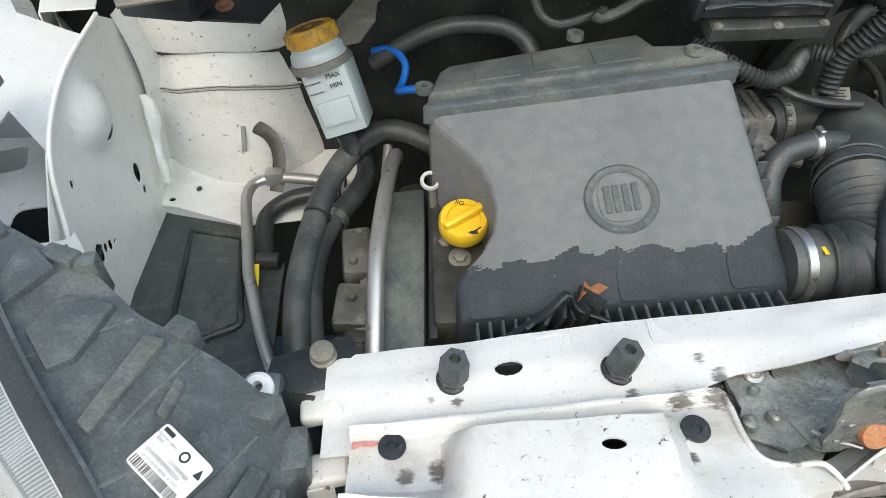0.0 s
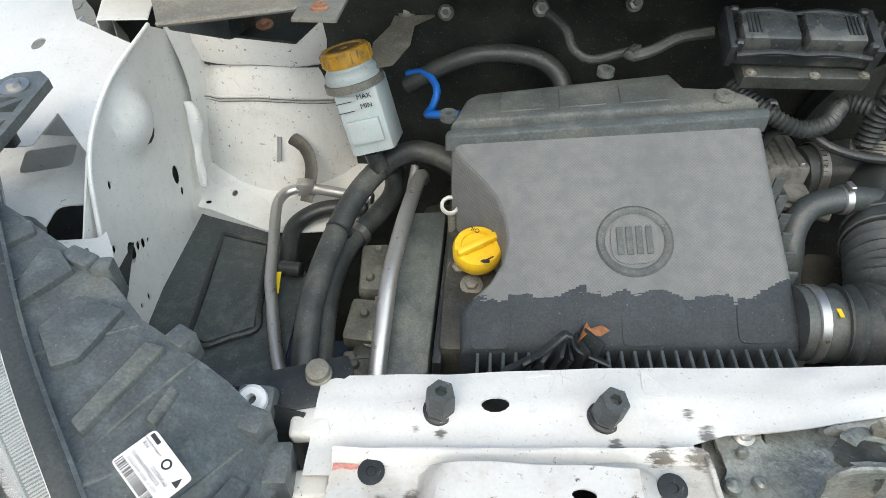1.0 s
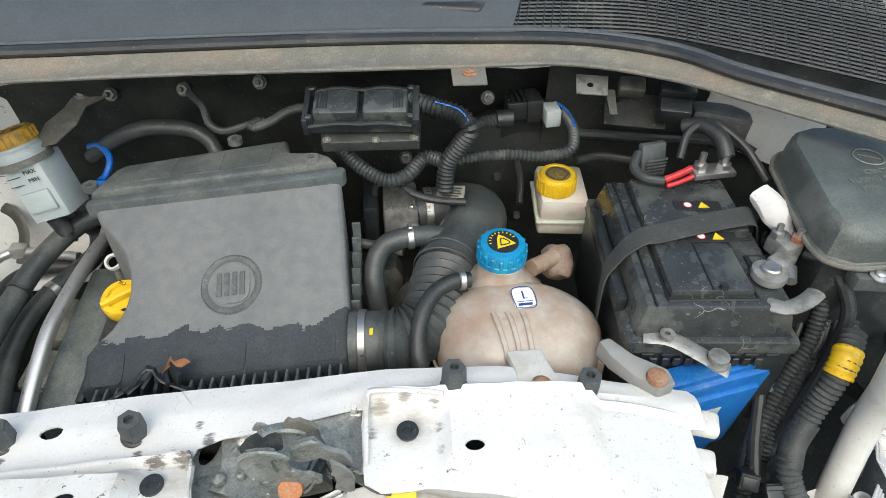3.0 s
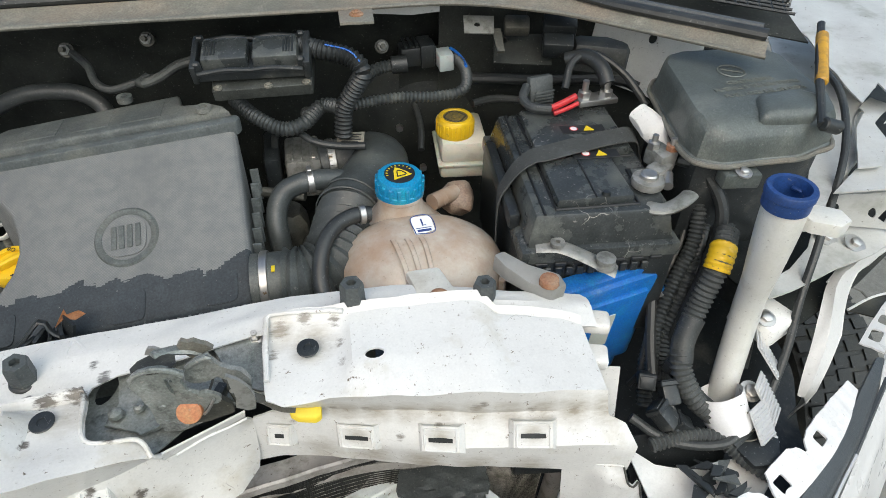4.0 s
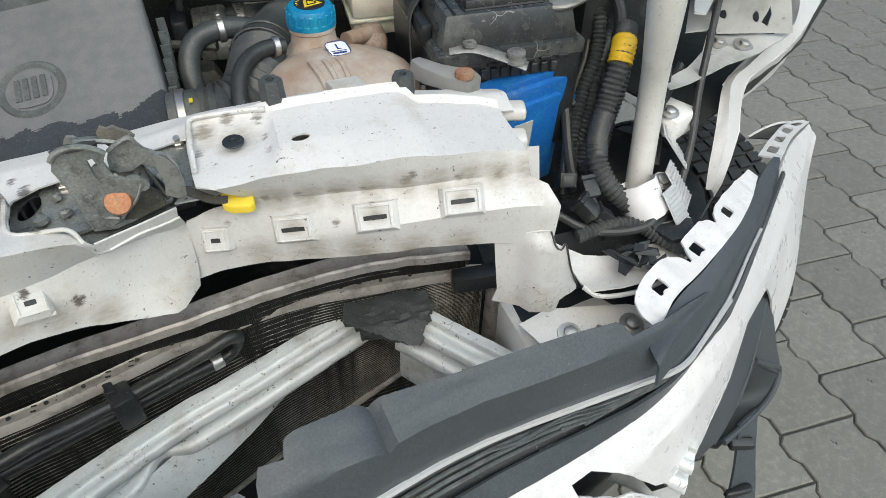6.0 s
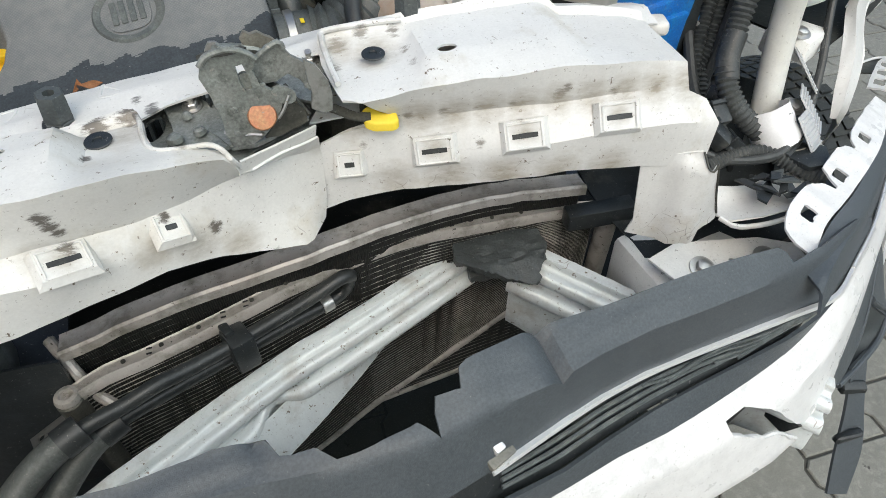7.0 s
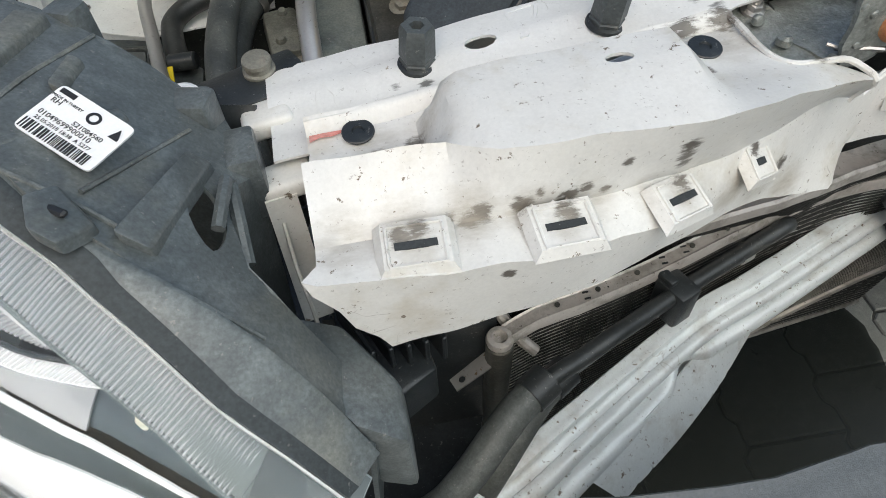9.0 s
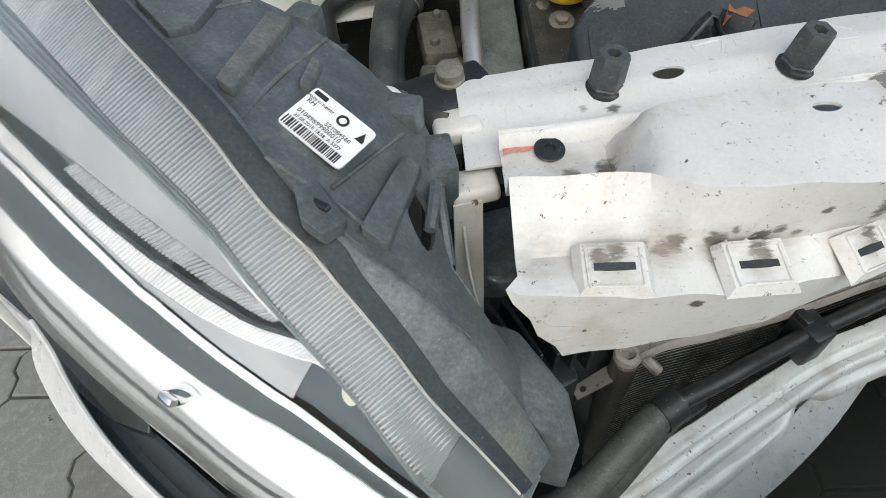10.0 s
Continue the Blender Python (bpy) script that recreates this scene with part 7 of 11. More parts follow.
for txt, v in (("MAX", -0.032), ("MIN", -0.044)):
    part("level_mark", words(txt, 0.0085, pm @ Matrix.Translation((0.012, -0.0284, v)) @ Matrix.Rotation(radians(90), 4, "X"), 0.0003), dark_metal, ps)
    part("level_line", box(0.020, 0.0006, 0.0009, pm @ Matrix.Translation((-0.014, -0.0284, v - 0.004))), dark_metal, ps)
part("moulded_block", prism([(-0.020, -0.031), (0.022, -0.031), (0.022, -0.025), (-0.020, -0.025)], -0.060, -0.090, 0.002, m=pm), reservoir_grey, ps)
part("outlet", rod(pm @ V((-0.002, -0.015, -0.108)), pm @ V((0.0, -0.012, -0.135)), 0.012, 14), black_plastic, ps)
part("mount_bracket", plate([(0.006, -0.020), (0.036, -0.016), (0.052, 0.020), (0.052, 0.058), (0.076, 0.074), (0.072, 0.108), (0.026, 0.106), (0.020, 0.060), (0.004, 0.030)], flat((-0.065, 0.725, 1.088), (1, 0.05, 0.1), (0.05, 1, 0.2)), 0.002, [ring2(0.04, 0.085, 0.006)], step=0.02), dust_bolt, ps, "dusty brown metal bracket")
part("bracket_bolt", hexbolt((-0.022, 0.812, 1.112), (0, -0.4, 1), 0.008, 0.008, 0.013), steel, ps)
blk = thing("relay_holder", (-0.19, 0.72, 1.12), "black plastic holder below the bonnet hinge", "holder")
part("case", rough_up(box(0.085, 0.05, 0.035, frame_at((-0.225, 0.675, 1.145), (1, -0.25, 0), (0.25, 1, 0)), 0.005), 0.002, 40), black_plastic, blk)
part("bracket", plate([(-0.04, -0.03), (0.035, -0.04), (0.06, 0.03), (-0.03, 0.035)], flat((-0.165, 0.705, 1.14), (1, 0, 0), (0, 1, 0.1)), 0.003, step=0.02), firewall_black, blk)
part("bolt", hexbolt((-0.172, 0.695, 1.141), (0, -0.2, 1), 0.006, 0.005, 0.010), rust, blk)

# headlamp mounting clip at the end of the crossmember
clipb = thing("mounting_clip", (-0.055, 0.315, 0.975), "black plastic mounting clip with a dusty bolt", "clip")
part("clip", rough_up(prism([(-0.098, 0.300), (-0.075, 0.285), (-0.040, 0.292), (-0.018, 0.325), (-0.028, 0.345), (-0.065, 0.335), (-0.095, 0.328)], lambda x, y: 0.998 + 0.1 * (x + 0.05), 0.975, 0.003), 0.001, 60), black_rubber, clipb)
part("skirt", rough_up(plate([(0, 0), (0.045, 0.0), (0.04, -0.03), (0.012, -0.035)], flat((-0.098, 0.292, 1.0), (1, -0.2, 0), (0.0, 0.55, 0.8)), 0.002, step=0.01), 0.004, 60), black_rubber, clipb)
part("bolt", lathe([(0, 0), (0.0115, 0), (0.0115, 0.004), (0.0095, 0.005), (0.0095, 0.009), (0.0105, 0.010), (0.010, 0.0125), (0.006, 0.0135), (0, 0.0135)], 22, Matrix.Translation((-0.049, 0.322, 0.997)) @ V((0, -0.15, 1)).to_track_quat("Z", "Y").to_matrix().to_4x4()), dust_bolt, clipb, "dusty flange bolt")

# ---- intake side ----
thr = thing("throttle_body", (0.44, 0.62, 0.99), "grey cast alloy throttle body", "throttle body")
part("housing", rough_up(box(0.052, 0.075, 0.055, frame_at((0.445, 0.675, 0.955), (1, 0.04, 0), (-0.04, 1, 0)), 0.006, 2), 0.001, 60), cast_alloy, thr)
for k in range(3):
    part("rib", box(0.003, 0.060, 0.004, Matrix.Translation((0.432 + 0.013 * k, 0.672, 1.009)), 0.001, 1), cast_alloy, thr)
part("cover_screw", hexbolt((0.462, 0.648, 1.009), (0, -0.1, 1), 0.004, 0.003, 0.006), steel, thr)
part("lug", box(0.03, 0.03, 0.022, Matrix.Translation((0.458, 0.628, 0.965)), 0.005), cast_alloy, thr)
part("flange", box(0.022, 0.085, 0.065, frame_at((0.402, 0.675, 0.955), (1, 0.04, 0), (-0.04, 1, 0)), 0.006), black_plastic, thr)
part("actuator_arm", rod((0.385, 0.56, 1.02), (0.45, 0.54, 1.02), 0.007, 10), dark_metal, thr)
duct_rubber = stuff("duct_rubber", (0.050, 0.053, 0.055), 0.5, spread=(0.075, 0.077, 0.077), dust=(0.15, 0.145, 0.135), dust_scale=16, dust_amount=0.25, bump=(0.25, 500))
duct = thing("intake_duct", (0.49, 0.5, 0.95), "black rubber corrugated intake duct with steel clamps", "hose")
DP = [(0.470, 0.664, 0.985), (0.505, 0.668, 0.988), (0.538, 0.662, 0.993), (0.556, 0.638, 0.998), (0.548, 0.603, 1.003), (0.530, 0.565, 1.006), (0.512, 0.532, 1.007), (0.503, 0.512, 1.006)]
part("elbow", tube(DP, 0.034, 26, radii=[(0, 0.032), (0.15, 0.034), (0.35, 0.040), (0.6, 0.043), (1, 0.040)]), duct_rubber, duct)
BP = [(0.504, 0.514, 1.006), (0.497, 0.490, 1.004), (0.489, 0.460, 0.999), (0.475, 0.432, 0.992), (0.450, 0.418, 0.987), (0.424, 0.419, 0.985)]
part("bellows", tube(BP, 0.038, 26, ridge=0.006, pitch=0.0115), duct_rubber, duct, "ribbed rubber bellows")
part("end_sleeve", tube([(0.426, 0.419, 0.985), (0.41, 0.420, 0.985), (0.385, 0.420, 0.985)], 0.036, 26), duct_rubber, duct)
for k, (p, d) in enumerate((((0.503, 0.514, 1.006), (-0.3, -1, 0)), ((0.510, 0.530, 1.007), (-0.4, -1, 0)))):
    clamp_ring("moulded_bead", p, d, 0.0415, 0.007, duct_rubber, duct)
clamp_ring("hose_clamp", (0.400, 0.420, 0.985), (1, 0, 0), 0.0367, 0.010, steel, duct, "steel screw clamp")
clamp_ring("hose_clamp", (0.486, 0.666, 0.986), (1, 0.1, 0), 0.0345, 0.012, steel, duct, "perforated steel clamp")
for k in range(14):
    a = 0.25 + 0.19 * k
    part("clamp_slot", box(0.005, 0.0022, 0.0008, Matrix.Translation((0.486, 0.666 - 0.0353 * math.cos(a), 0.986 + 0.0353 * math.sin(a))) @ Matrix.Rotation(-(math.pi / 2 - a), 4, "X")), rim_black, duct)
part("yellow_mark", box(0.004, 0.010, 0.001, Matrix.Translation((0.412, 0.405, 1.0185))), ink_yellow, duct)
sm = hose("thermostat_hose", [(0.500, 0.556, 1.030), (0.470, 0.549, 1.037), (0.448, 0.545, 1.037), (0.424, 0.540, 1.028), (0.412, 0.525, 1.008), (0.412, 0.508, 0.985), (0.417, 0.49, 0.94)], 0.0135, duct_rubber, "bent grey rubber thermostat hose")
clamp_ring("hose_clamp", (0.459, 0.547, 1.037), (1, 0.12, 0), 0.0142, 0.009, steel, sm, "steel screw clamp")
part("clamp_screw", box(0.006, 0.012, 0.006, frame_at((0.459, 0.545, 1.053), (1, 0.12, 0), (-0.12, 1, 0)), 0.001, 1), steel, sm)
ov2 = hose("overflow_hose", [(0.528, 0.460, 1.042), (0.508, 0.455, 1.045), (0.486, 0.440, 1.043), (0.470, 0.415, 1.034), (0.464, 0.385, 1.012), (0.470, 0.360, 0.985), (0.480, 0.338, 0.94)], 0.0095, black_rubber, "black rubber overflow hose")
clamp_ring("hose_clamp", (0.518, 0.4575, 1.044), (1, 0.2, -0.1), 0.0102, 0.008, steel, ov2, "small spring clamp")

# expansion tank
tank = thing("expansion_tank", (0.58, 0.41, 0.92), "stained translucent brown coolant tank with a blue cap", "tank")


def tank_bm():
    bm = bmesh.new()
    n, mrows = 40, 20
    rings = []
    for j in range(mrows + 1):
        ph = -math.pi / 2 + math.pi * j / mrows
        ring = []
        for k in range(n):
            a = 2 * math.pi * k / n
            c, s = math.cos(a), math.sin(a)
            r = math.cos(ph) ** 0.75 if abs(ph) < 1.57 else 0
            x = 0.093 * r * math.copysign(abs(c) ** 0.85, c)
            y = 0.082 * r * math.copysign(abs(s) ** 0.85, s)
            z = 0.062 * math.copysign(abs(math.sin(ph)) ** 0.85, math.sin(ph))
            if c > 0.2:
                x += 0.012 * (c - 0.2) * max(0, 1 - abs(s))
            z -= 0.010 * (y / 0.08) ** 2
            ring.append(bm.verts.new((x, y, z)))
        rings.append(ring)
    for a, b in zip(rings, rings[1:]):
        for k in range(n):
            try:
                bm.faces.new((a[k], a[(k + 1) % n], b[(k + 1) % n], b[k]))
            except ValueError:
                pass
    bmesh.ops.remove_doubles(bm, verts=bm.verts, dist=0.0004)
    return moved(done(bm), Matrix.Translation((0.579, 0.410, 0.982)) @ Matrix.Rotation(0.06, 4, "X"))


part("shell", rough_up(tank_bm(), 0.002, 18), tank_plastic, tank, smooth=60)
part("neck", lathe([(0.062, -0.042), (0.050, -0.026), (0.037, -0.012), (0.0285, 0.0), (0.027, 0.014), (0.029, 0.016), (0.029, 0.020), (0, 0.020)], 32, Matrix.Translation((0.567, 0.482, 1.035))), tank_plastic, tank)
cm = Matrix.Translation((0.567, 0.484, 1.052)) @ V((0.02, -0.05, 1)).to_track_quat("Z", "Y").to_matrix().to_4x4()
capb = part("cap", lathe([(0, 0), (0.0290, 0), (0.0300, 0.003), (0.0300, 0.010), (0.0285, 0.011), (0.0285, 0.022), (0.026, 0.0265), (0.021, 0.028), (0, 0.0285)], 40, cm), cap_blue, tank, "bright blue ribbed screw cap")
for k in range(18):
    part("grip_rib", box(0.004, 0.005, 0.017, cm @ Matrix.Rotation(2 * math.pi * k / 18, 4, "Z") @ Matrix.Translation((0.0282, 0, 0.006)), 0.001, 1), cap_blue, capb)
part("warning_mark", lathe([(0, 0.0286), (0.0185, 0.0283), (0.0185, 0.0290), (0, 0.0292)], 32, cm), ink, capb, "round black warning print")
part("warning_field", plate([(-0.012, -0.009), (0.012, -0.009), (0.005, 0.006), (0.0, 0.012), (-0.005, 0.006)], lambda u, v: cm @ V((u, v, 0.0298)), 0.0005), ink_yellow, capb, "yellow triangular field")
for k in range(10):
    a = math.pi * (0.05 + 0.1 * k)
    part("warning_dash", box(0.0026, 0.0012, 0.0005, cm @ Matrix.Rotation(a, 4, "Z") @ Matrix.Translation((0.0155, 0, 0.0289))), ink_yellow, capb)
part("warning_triangle", tube([cm @ V(p) for p in ((-0.006, -0.006, 0.0304), (0.006, -0.006, 0.0304), (0, 0.005, 0.0304), (-0.006, -0.006, 0.0304))], 0.0007, 5, 0.003), ink, capb)
lm = frame_at((0.586, 0.424, 1.043), (0.98, 0.12, -0.03), (-0.14, 0.97, 0.16)) @ Matrix.Diagonal((0.86, 0.80, 1, 1))
lab = part("label", plate(ring2(0, 0, 0.0145, 0.0175, 20, 0, 8), lambda u, v: lm @ V((u, v, 0.0032)), 0.001), label_white, tank, "white paper label with a blue mark")
part("label_edge", tube([lm @ V((u, v, 0.0034)) for u, v in ((-0.013, -0.016), (0.013, -0.016), (0.013, 0.016), (-0.013, 0.016), (-0.013, -0.016))], 0.0006, 5, 0.004), ink_blue, lab)
part("label_rule", box(0.022, 0.0008, 0.0004, lm @ Matrix.Translation((0, -0.006, 0.0034))), ink_blue, lab)
part("label_mark", box(0.0022, 0.013, 0.0004, lm @ Matrix.Translation((0, 0.005, 0.0034))), ink_blue, lab)
part("label_mark", box(0.006, 0.0012, 0.0004, lm @ Matrix.Translation((0.002, -0.001, 0.0034))), ink_blue, lab)
part("label_bar", box(0.019, 0.004, 0.0004, lm @ Matrix.Translation((0, -0.011, 0.0034))), ink_blue, lab)
part("seam", tube([V((0.573 + 0.0885 * math.cos(a) * 1.03, 0.410 + 0.084 * math.sin(a), 0.975 + 0.006 * math.sin(a))) for a in (math.pi * 2 * k / 30 for k in range(31))], 0.0022, 6), tank_plastic, tank)
for k in range(3):
    part("moulded_rib", tube([(0.549 + 0.016 * k, 0.405, 1.043), (0.552 + 0.016 * k, 0.390, 1.044), (0.558 + 0.014 * k, 0.362, 1.036), (0.560 + 0.013 * k, 0.345, 1.022)], 0.0032, 8, flat=0.6), tank_plastic, tank)
part("mount_foot", rough_up(prism([(0.555, 0.345), (0.592, 0.348), (0.602, 0.315), (0.612, 0.298), (0.592, 0.285), (0.560, 0.292), (0.562, 0.318)], lambda x, y: 1.050 + 0.02 * (0.30 - y), 1.040, 0.004), 0.001, 50), milky, tank, "milky plastic mounting foot")
part("foot_bolt", lathe([(0, 0), (0.011, 0), (0.010, 0.005), (0.006, 0.008), (0, 0.008)], 14, Matrix.Translation((0.584, 0.298, 1.050))), rust, tank, "rusty mounting nut")
part("side_lug", prism([(0.645, 0.385), (0.675, 0.365), (0.688, 0.40), (0.655, 0.42)], 0.995, 0.945, 0.004), tank_plastic, tank)
part("filler_stub", rod((0.61, 0.50, 1.02), (0.645, 0.525, 1.015), 0.011, 14), tank_plastic, tank)
old_clay = stuff("old_clay", (0.30, 0.20, 0.145), 0.6, spread=(0.42, 0.36, 0.30), dust=(0.20, 0.10, 0.06), dust_scale=40, dust_amount=0.4, bump=(0.6, 150))
foil = rough_up(lathe([(0, 0), (0.022, 0.002), (0.028, 0.010), (0.029, 0.018), (0.029, 0.026), (0.026, 0.034), (0.020, 0.041), (0.010, 0.045), (0, 0.046)], 32, Matrix.Translation((0.642, 0.53, 0.985)) @ Matrix.Rotation(0.5, 4, "Y") @ Matrix.Diagonal((0.8, 0.8, 0.9, 1))), 0.006, 60)
solo("rusty_fitting", foil, old_clay, "rust-brown lumpy fitting beside the coolant tank", "fitting")

# brake fluid reservoir
br = thing("brake_fluid_reservoir", (0.68, 0.675, 0.96), "cream brake fluid reservoir with a ribbed yellow cap", "reservoir")
bmx = Matrix.Translation((0.683, 0.676, 0.965)) @ Matrix.Rotation(radians(-4), 4, "Z")
part("lower_body", box(0.072, 0.098, 0.022, bmx, 0.006), brake_white, br)
part("seam_flange", box(0.078, 0.104, 0.005, bmx @ Matrix.Translation((0, 0, 0.021)), 0.002), brake_white, br)
part("upper_body", box(0.070, 0.096, 0.035, bmx @ Matrix.Translation((0, 0, 0.025)), 0.008), brake_white, br)
bc = Matrix.Translation((0.671, 0.662, 1.024))
bcap = part("cap", lathe([(0, 0), (0.0265, 0), (0.0275, 0.003), (0.0270, 0.024), (0.0245, 0.0275), (0.020, 0.028), (0.0185, 0.0262), (0, 0.0262)], 40, bc), yellow_plastic, br, "bright yellow ribbed cap")
for k in range(26):
    part("grip_rib", box(0.0025, 0.0030, 0.020, bc @ Matrix.Rotation(2 * math.pi * k / 26, 4, "Z") @ Matrix.Translation((0.0272, 0, 0.003)), 0.0006, 1), yellow_plastic, bcap)
cap_grime = stuff("cap_grime", (0.20, 0.15, 0.05), 0.7, spread=(0.10, 0.085, 0.05), dust=(0.62, 0.42, 0.04), dust_scale=120, dust_amount=0.25)
part("cap_grime", lathe([(0, 0.0263), (0.0182, 0.0263), (0.0182, 0.0267), (0, 0.0268)], 28, bc), cap_grime, bcap, "brown grime on the cap")
part("diamond_mark", tube([bc @ V(p) for p in ((0.016, 0, 0.0265), (0, 0.016, 0.0265), (-0.016, 0, 0.0265), (0, -0.016, 0.0265), (0.016, 0, 0.0265))], 0.0012, 5, 0.003), dark_metal, bcap)
part("ring_mark", lathe([(0.0055, 0.0262), (0.0065, 0.0270), (0.0075, 0.0262)], 20, bc), dark_metal, bcap)
boost = thing("brake_booster", (0.64, 0.80, 0.85), "black round brake booster behind the reservoir", "brake booster")
part("drum", lathe([(0, 0), (0.06, 0), (0.11, 0.015), (0.125, 0.03), (0.125, 0.06), (0.11, 0.07)], 40, Matrix.Translation((0.64, 0.745, 0.965)) @ V((0, 1, 0.05)).to_track_quat("Z", "Y").to_matrix().to_4x4()), firewall_black, boost)
bom = Matrix.Translation((0.64, 0.745, 0.965)) @ V((0, 1, 0.05)).to_track_quat("Z", "Y").to_matrix().to_4x4()
part("rolled_seam", lathe([(0.124, 0.028), (0.129, 0.030), (0.129, 0.036), (0.124, 0.038)], 48, bom), black_plastic, boost)
for k in range(3):
    part("stud", lathe([(0, 0), (0.006, 0), (0.006, -0.008), (0, -0.008)], 6, bom @ Matrix.Rotation(2.1 * k + 0.6, 4, "Z") @ Matrix.Translation((0.052, 0, 0.0))), steel, boost)

# ---- battery ----
battery_lid = stuff("battery_lid", (0.036, 0.038, 0.040), 0.33, spread=(0.060, 0.062, 0.063), dust=(0.18, 0.175, 0.162), dust_scale=16, dust_amount=0.28, scratch=1, spots=(0.2, 0.19, 0.18), spot_scale=140, spot_amount=0.08, bump=(0.2, 600))
bat = thing("battery", (0.785, 0.478, 0.91), "black dusty car battery with a holding strap", "battery")
bt = Matrix.Translation((0.780, 0.464, 0.915)) @ Matrix.Rotation(radians(-3), 4, "Z")
part("case", box(0.178, 0.248, 0.128, bt, 0.005), black_plastic, bat)
part("lid_rim", prism([(-0.091, -0.126), (0.091, -0.126), (0.091, 0.126), (-0.091, 0.126)], 0.142, 0.126, 0.004, 2, m=bt), battery_lid, bat, "dusty black battery lid")
shoulder = box(0.168, 0.236, 0.040, bt @ Matrix.Translation((0, 0, 0.140)))
for v in shoulder.verts:
    q = bt.inverted() @ v.co
    if q.z > 0.16:
        v.co = bt @ V((q.x * 0.90, q.y * 0.93, q.z))
bmesh.ops.bevel(shoulder, geom=shoulder.edges[:], offset=0.004, segments=2, affect="EDGES", profile=0.5)
part("lid_shoulder", shoulder, battery_lid, bat)
part("lid_panel", prism([(-0.050, 0.0), (0.068, 0.0), (0.068, 0.104), (-0.050, 0.104)], 0.190, 0.178, 0.004, 2, m=bt), battery_lid, bat)
part("hatch", prism([(-0.050, -0.098), (0.038, -0.096), (0.036, -0.012), (-0.050, -0.010)], 0.190, 0.178, 0.004, 2, m=bt), battery_lid, bat)
for q, e in (((-0.052, -0.102), (0.042, -0.100)), ((0.042, -0.100), (0.040, -0.008)), ((-0.052, -0.006), (-0.052, -0.102)), ((-0.052, -0.006), (0.070, -0.004)), ((-0.066, 0.106), (-0.066, -0.11)), ((-0.052, 0.104), (-0.050, 0.0))):
    part("lid_groove", tube([bt @ V((*q, 0.1808)), bt @ V((*e, 0.1808))], 0.0016, 5, 0.03), ink, bat)
# solid black block, the shade of the terminal recess as colour
part("lid_recess", box(0.030, 0.040, 0.012, bt @ Matrix.Translation((0.064, -0.052, 0.1705)), 0.002), ink, bat, "black block that paints the shade of the terminal recess")
part("recess_block", box(0.020, 0.030, 0.010, bt @ Matrix.Translation((0.062, -0.052, 0.1750)), 0.002), battery_lid, bat)
for k in range(7):
    part("front_slot", box(0.014, 0.004, 0.005, bt @ Matrix.Translation((-0.068 + 0.022 * k, -0.1265, 0.122)), 0.001, 1), ink, bat)
part("hatch_line", box(0.002, 0.084, 0.001, bt @ Matrix.Translation((-0.006, -0.054, 0.1902))), ink, bat)
part("hatch_catch", lathe([(0, 0), (0.005, 0), (0.004, 0.004), (0, 0.004)], 10, bt @ Matrix.Translation((0.005, -0.092, 0.190))), black_plastic, bat)
part("side_handle", box(0.014, 0.16, 0.022, bt @ Matrix.Translation((-0.090, 0.0, 0.138)), 0.005), black_plastic, bat)
for k in range(10):
    part("catch", box(0.008, 0.006, 0.012, bt @ Matrix.Translation((-0.06 + 0.0125 * k, -0.126, 0.108)), 0.001, 1), black_plastic, bat)
strap = part("strap", ribbon([bt @ V(p) for p in ((-0.101, -0.042, 0.09), (-0.101, -0.036, 0.135), (-0.098, -0.030, 0.155), (-0.090, -0.025, 0.168), (-0.078, -0.020, 0.182), (-0.060, -0.014, 0.1925), (-0.045, -0.012, 0.1945), (0.0, 0.002, 0.1955), (0.055, 0.018, 0.1950), (0.080, 0.026, 0.188), (0.094, 0.03, 0.16))], 0.031, 0.002, (0.25, 0.97, 0.0)), webbing, bat, "woven black holding strap")
for (u, v, r) in ((0.020, 0.046, 0.0), (0.018, -0.012, 0.0)):
    lb = part("warning_label", box(0.056, 0.018, 0.0008, bt @ Matrix.Translation((u, v, 0.1903)), 0.0003, 1), ink, bat, "small dark warning label")
    part("red_sign", lathe([(0.0035, 0.0007), (0.0055, 0.0012), (0, 0.0012)], 18, bt @ Matrix.Translation((u - 0.012, v, 0.1906))), ink_red, lb)
    part("white_sign", lathe([(0.0042, 0.0008), (0.0042, 0.0015), (0, 0.0015)], 18, bt @ Matrix.Translation((u - 0.012, v, 0.1906))), label_white, lb)
    part("yellow_sign", prism([(-0.0065, -0.005), (0.0065, -0.005), (0, 0.006)], 0.0016, 0.0005, m=bt @ Matrix.Translation((u + 0.006, v, 0.1906))), ink_yellow, lb)
# rear terminal with fuses
tm = thing("terminal_clamp", (0.825, 0.56, 1.105), "oxidised metal battery clamp with red cable sleeves", "battery clamp")
part("bridge", rough_up(box(0.055, 0.024, 0.008, frame_at((0.838, 0.565, 1.112), (1, 0.1, 0), (-0.1, 1, 0)), 0.002), 0.001, 60), steel, tm)
for tx in (0.822, 0.852):
    part("nut", lathe([(0, 0), (0.009, 0), (0.009, 0.008), (0.006, 0.009), (0, 0.009)], 6, Matrix.Translation((tx, 0.566, 1.119))), steel, tm)
    part("stud", rod((tx, 0.566, 1.119), (tx, 0.566, 1.142), 0.0042, 12), steel, tm)
part("red_sleeve", tube([(0.808, 0.560, 1.124), (0.79, 0.553, 1.120), (0.772, 0.548, 1.116)], 0.0045, 10), red_plastic, tm)
part("red_sleeve", tube([(0.808, 0.549, 1.120), (0.79, 0.543, 1.116), (0.774, 0.541, 1.112)], 0.0030, 10), red_plastic, tm)
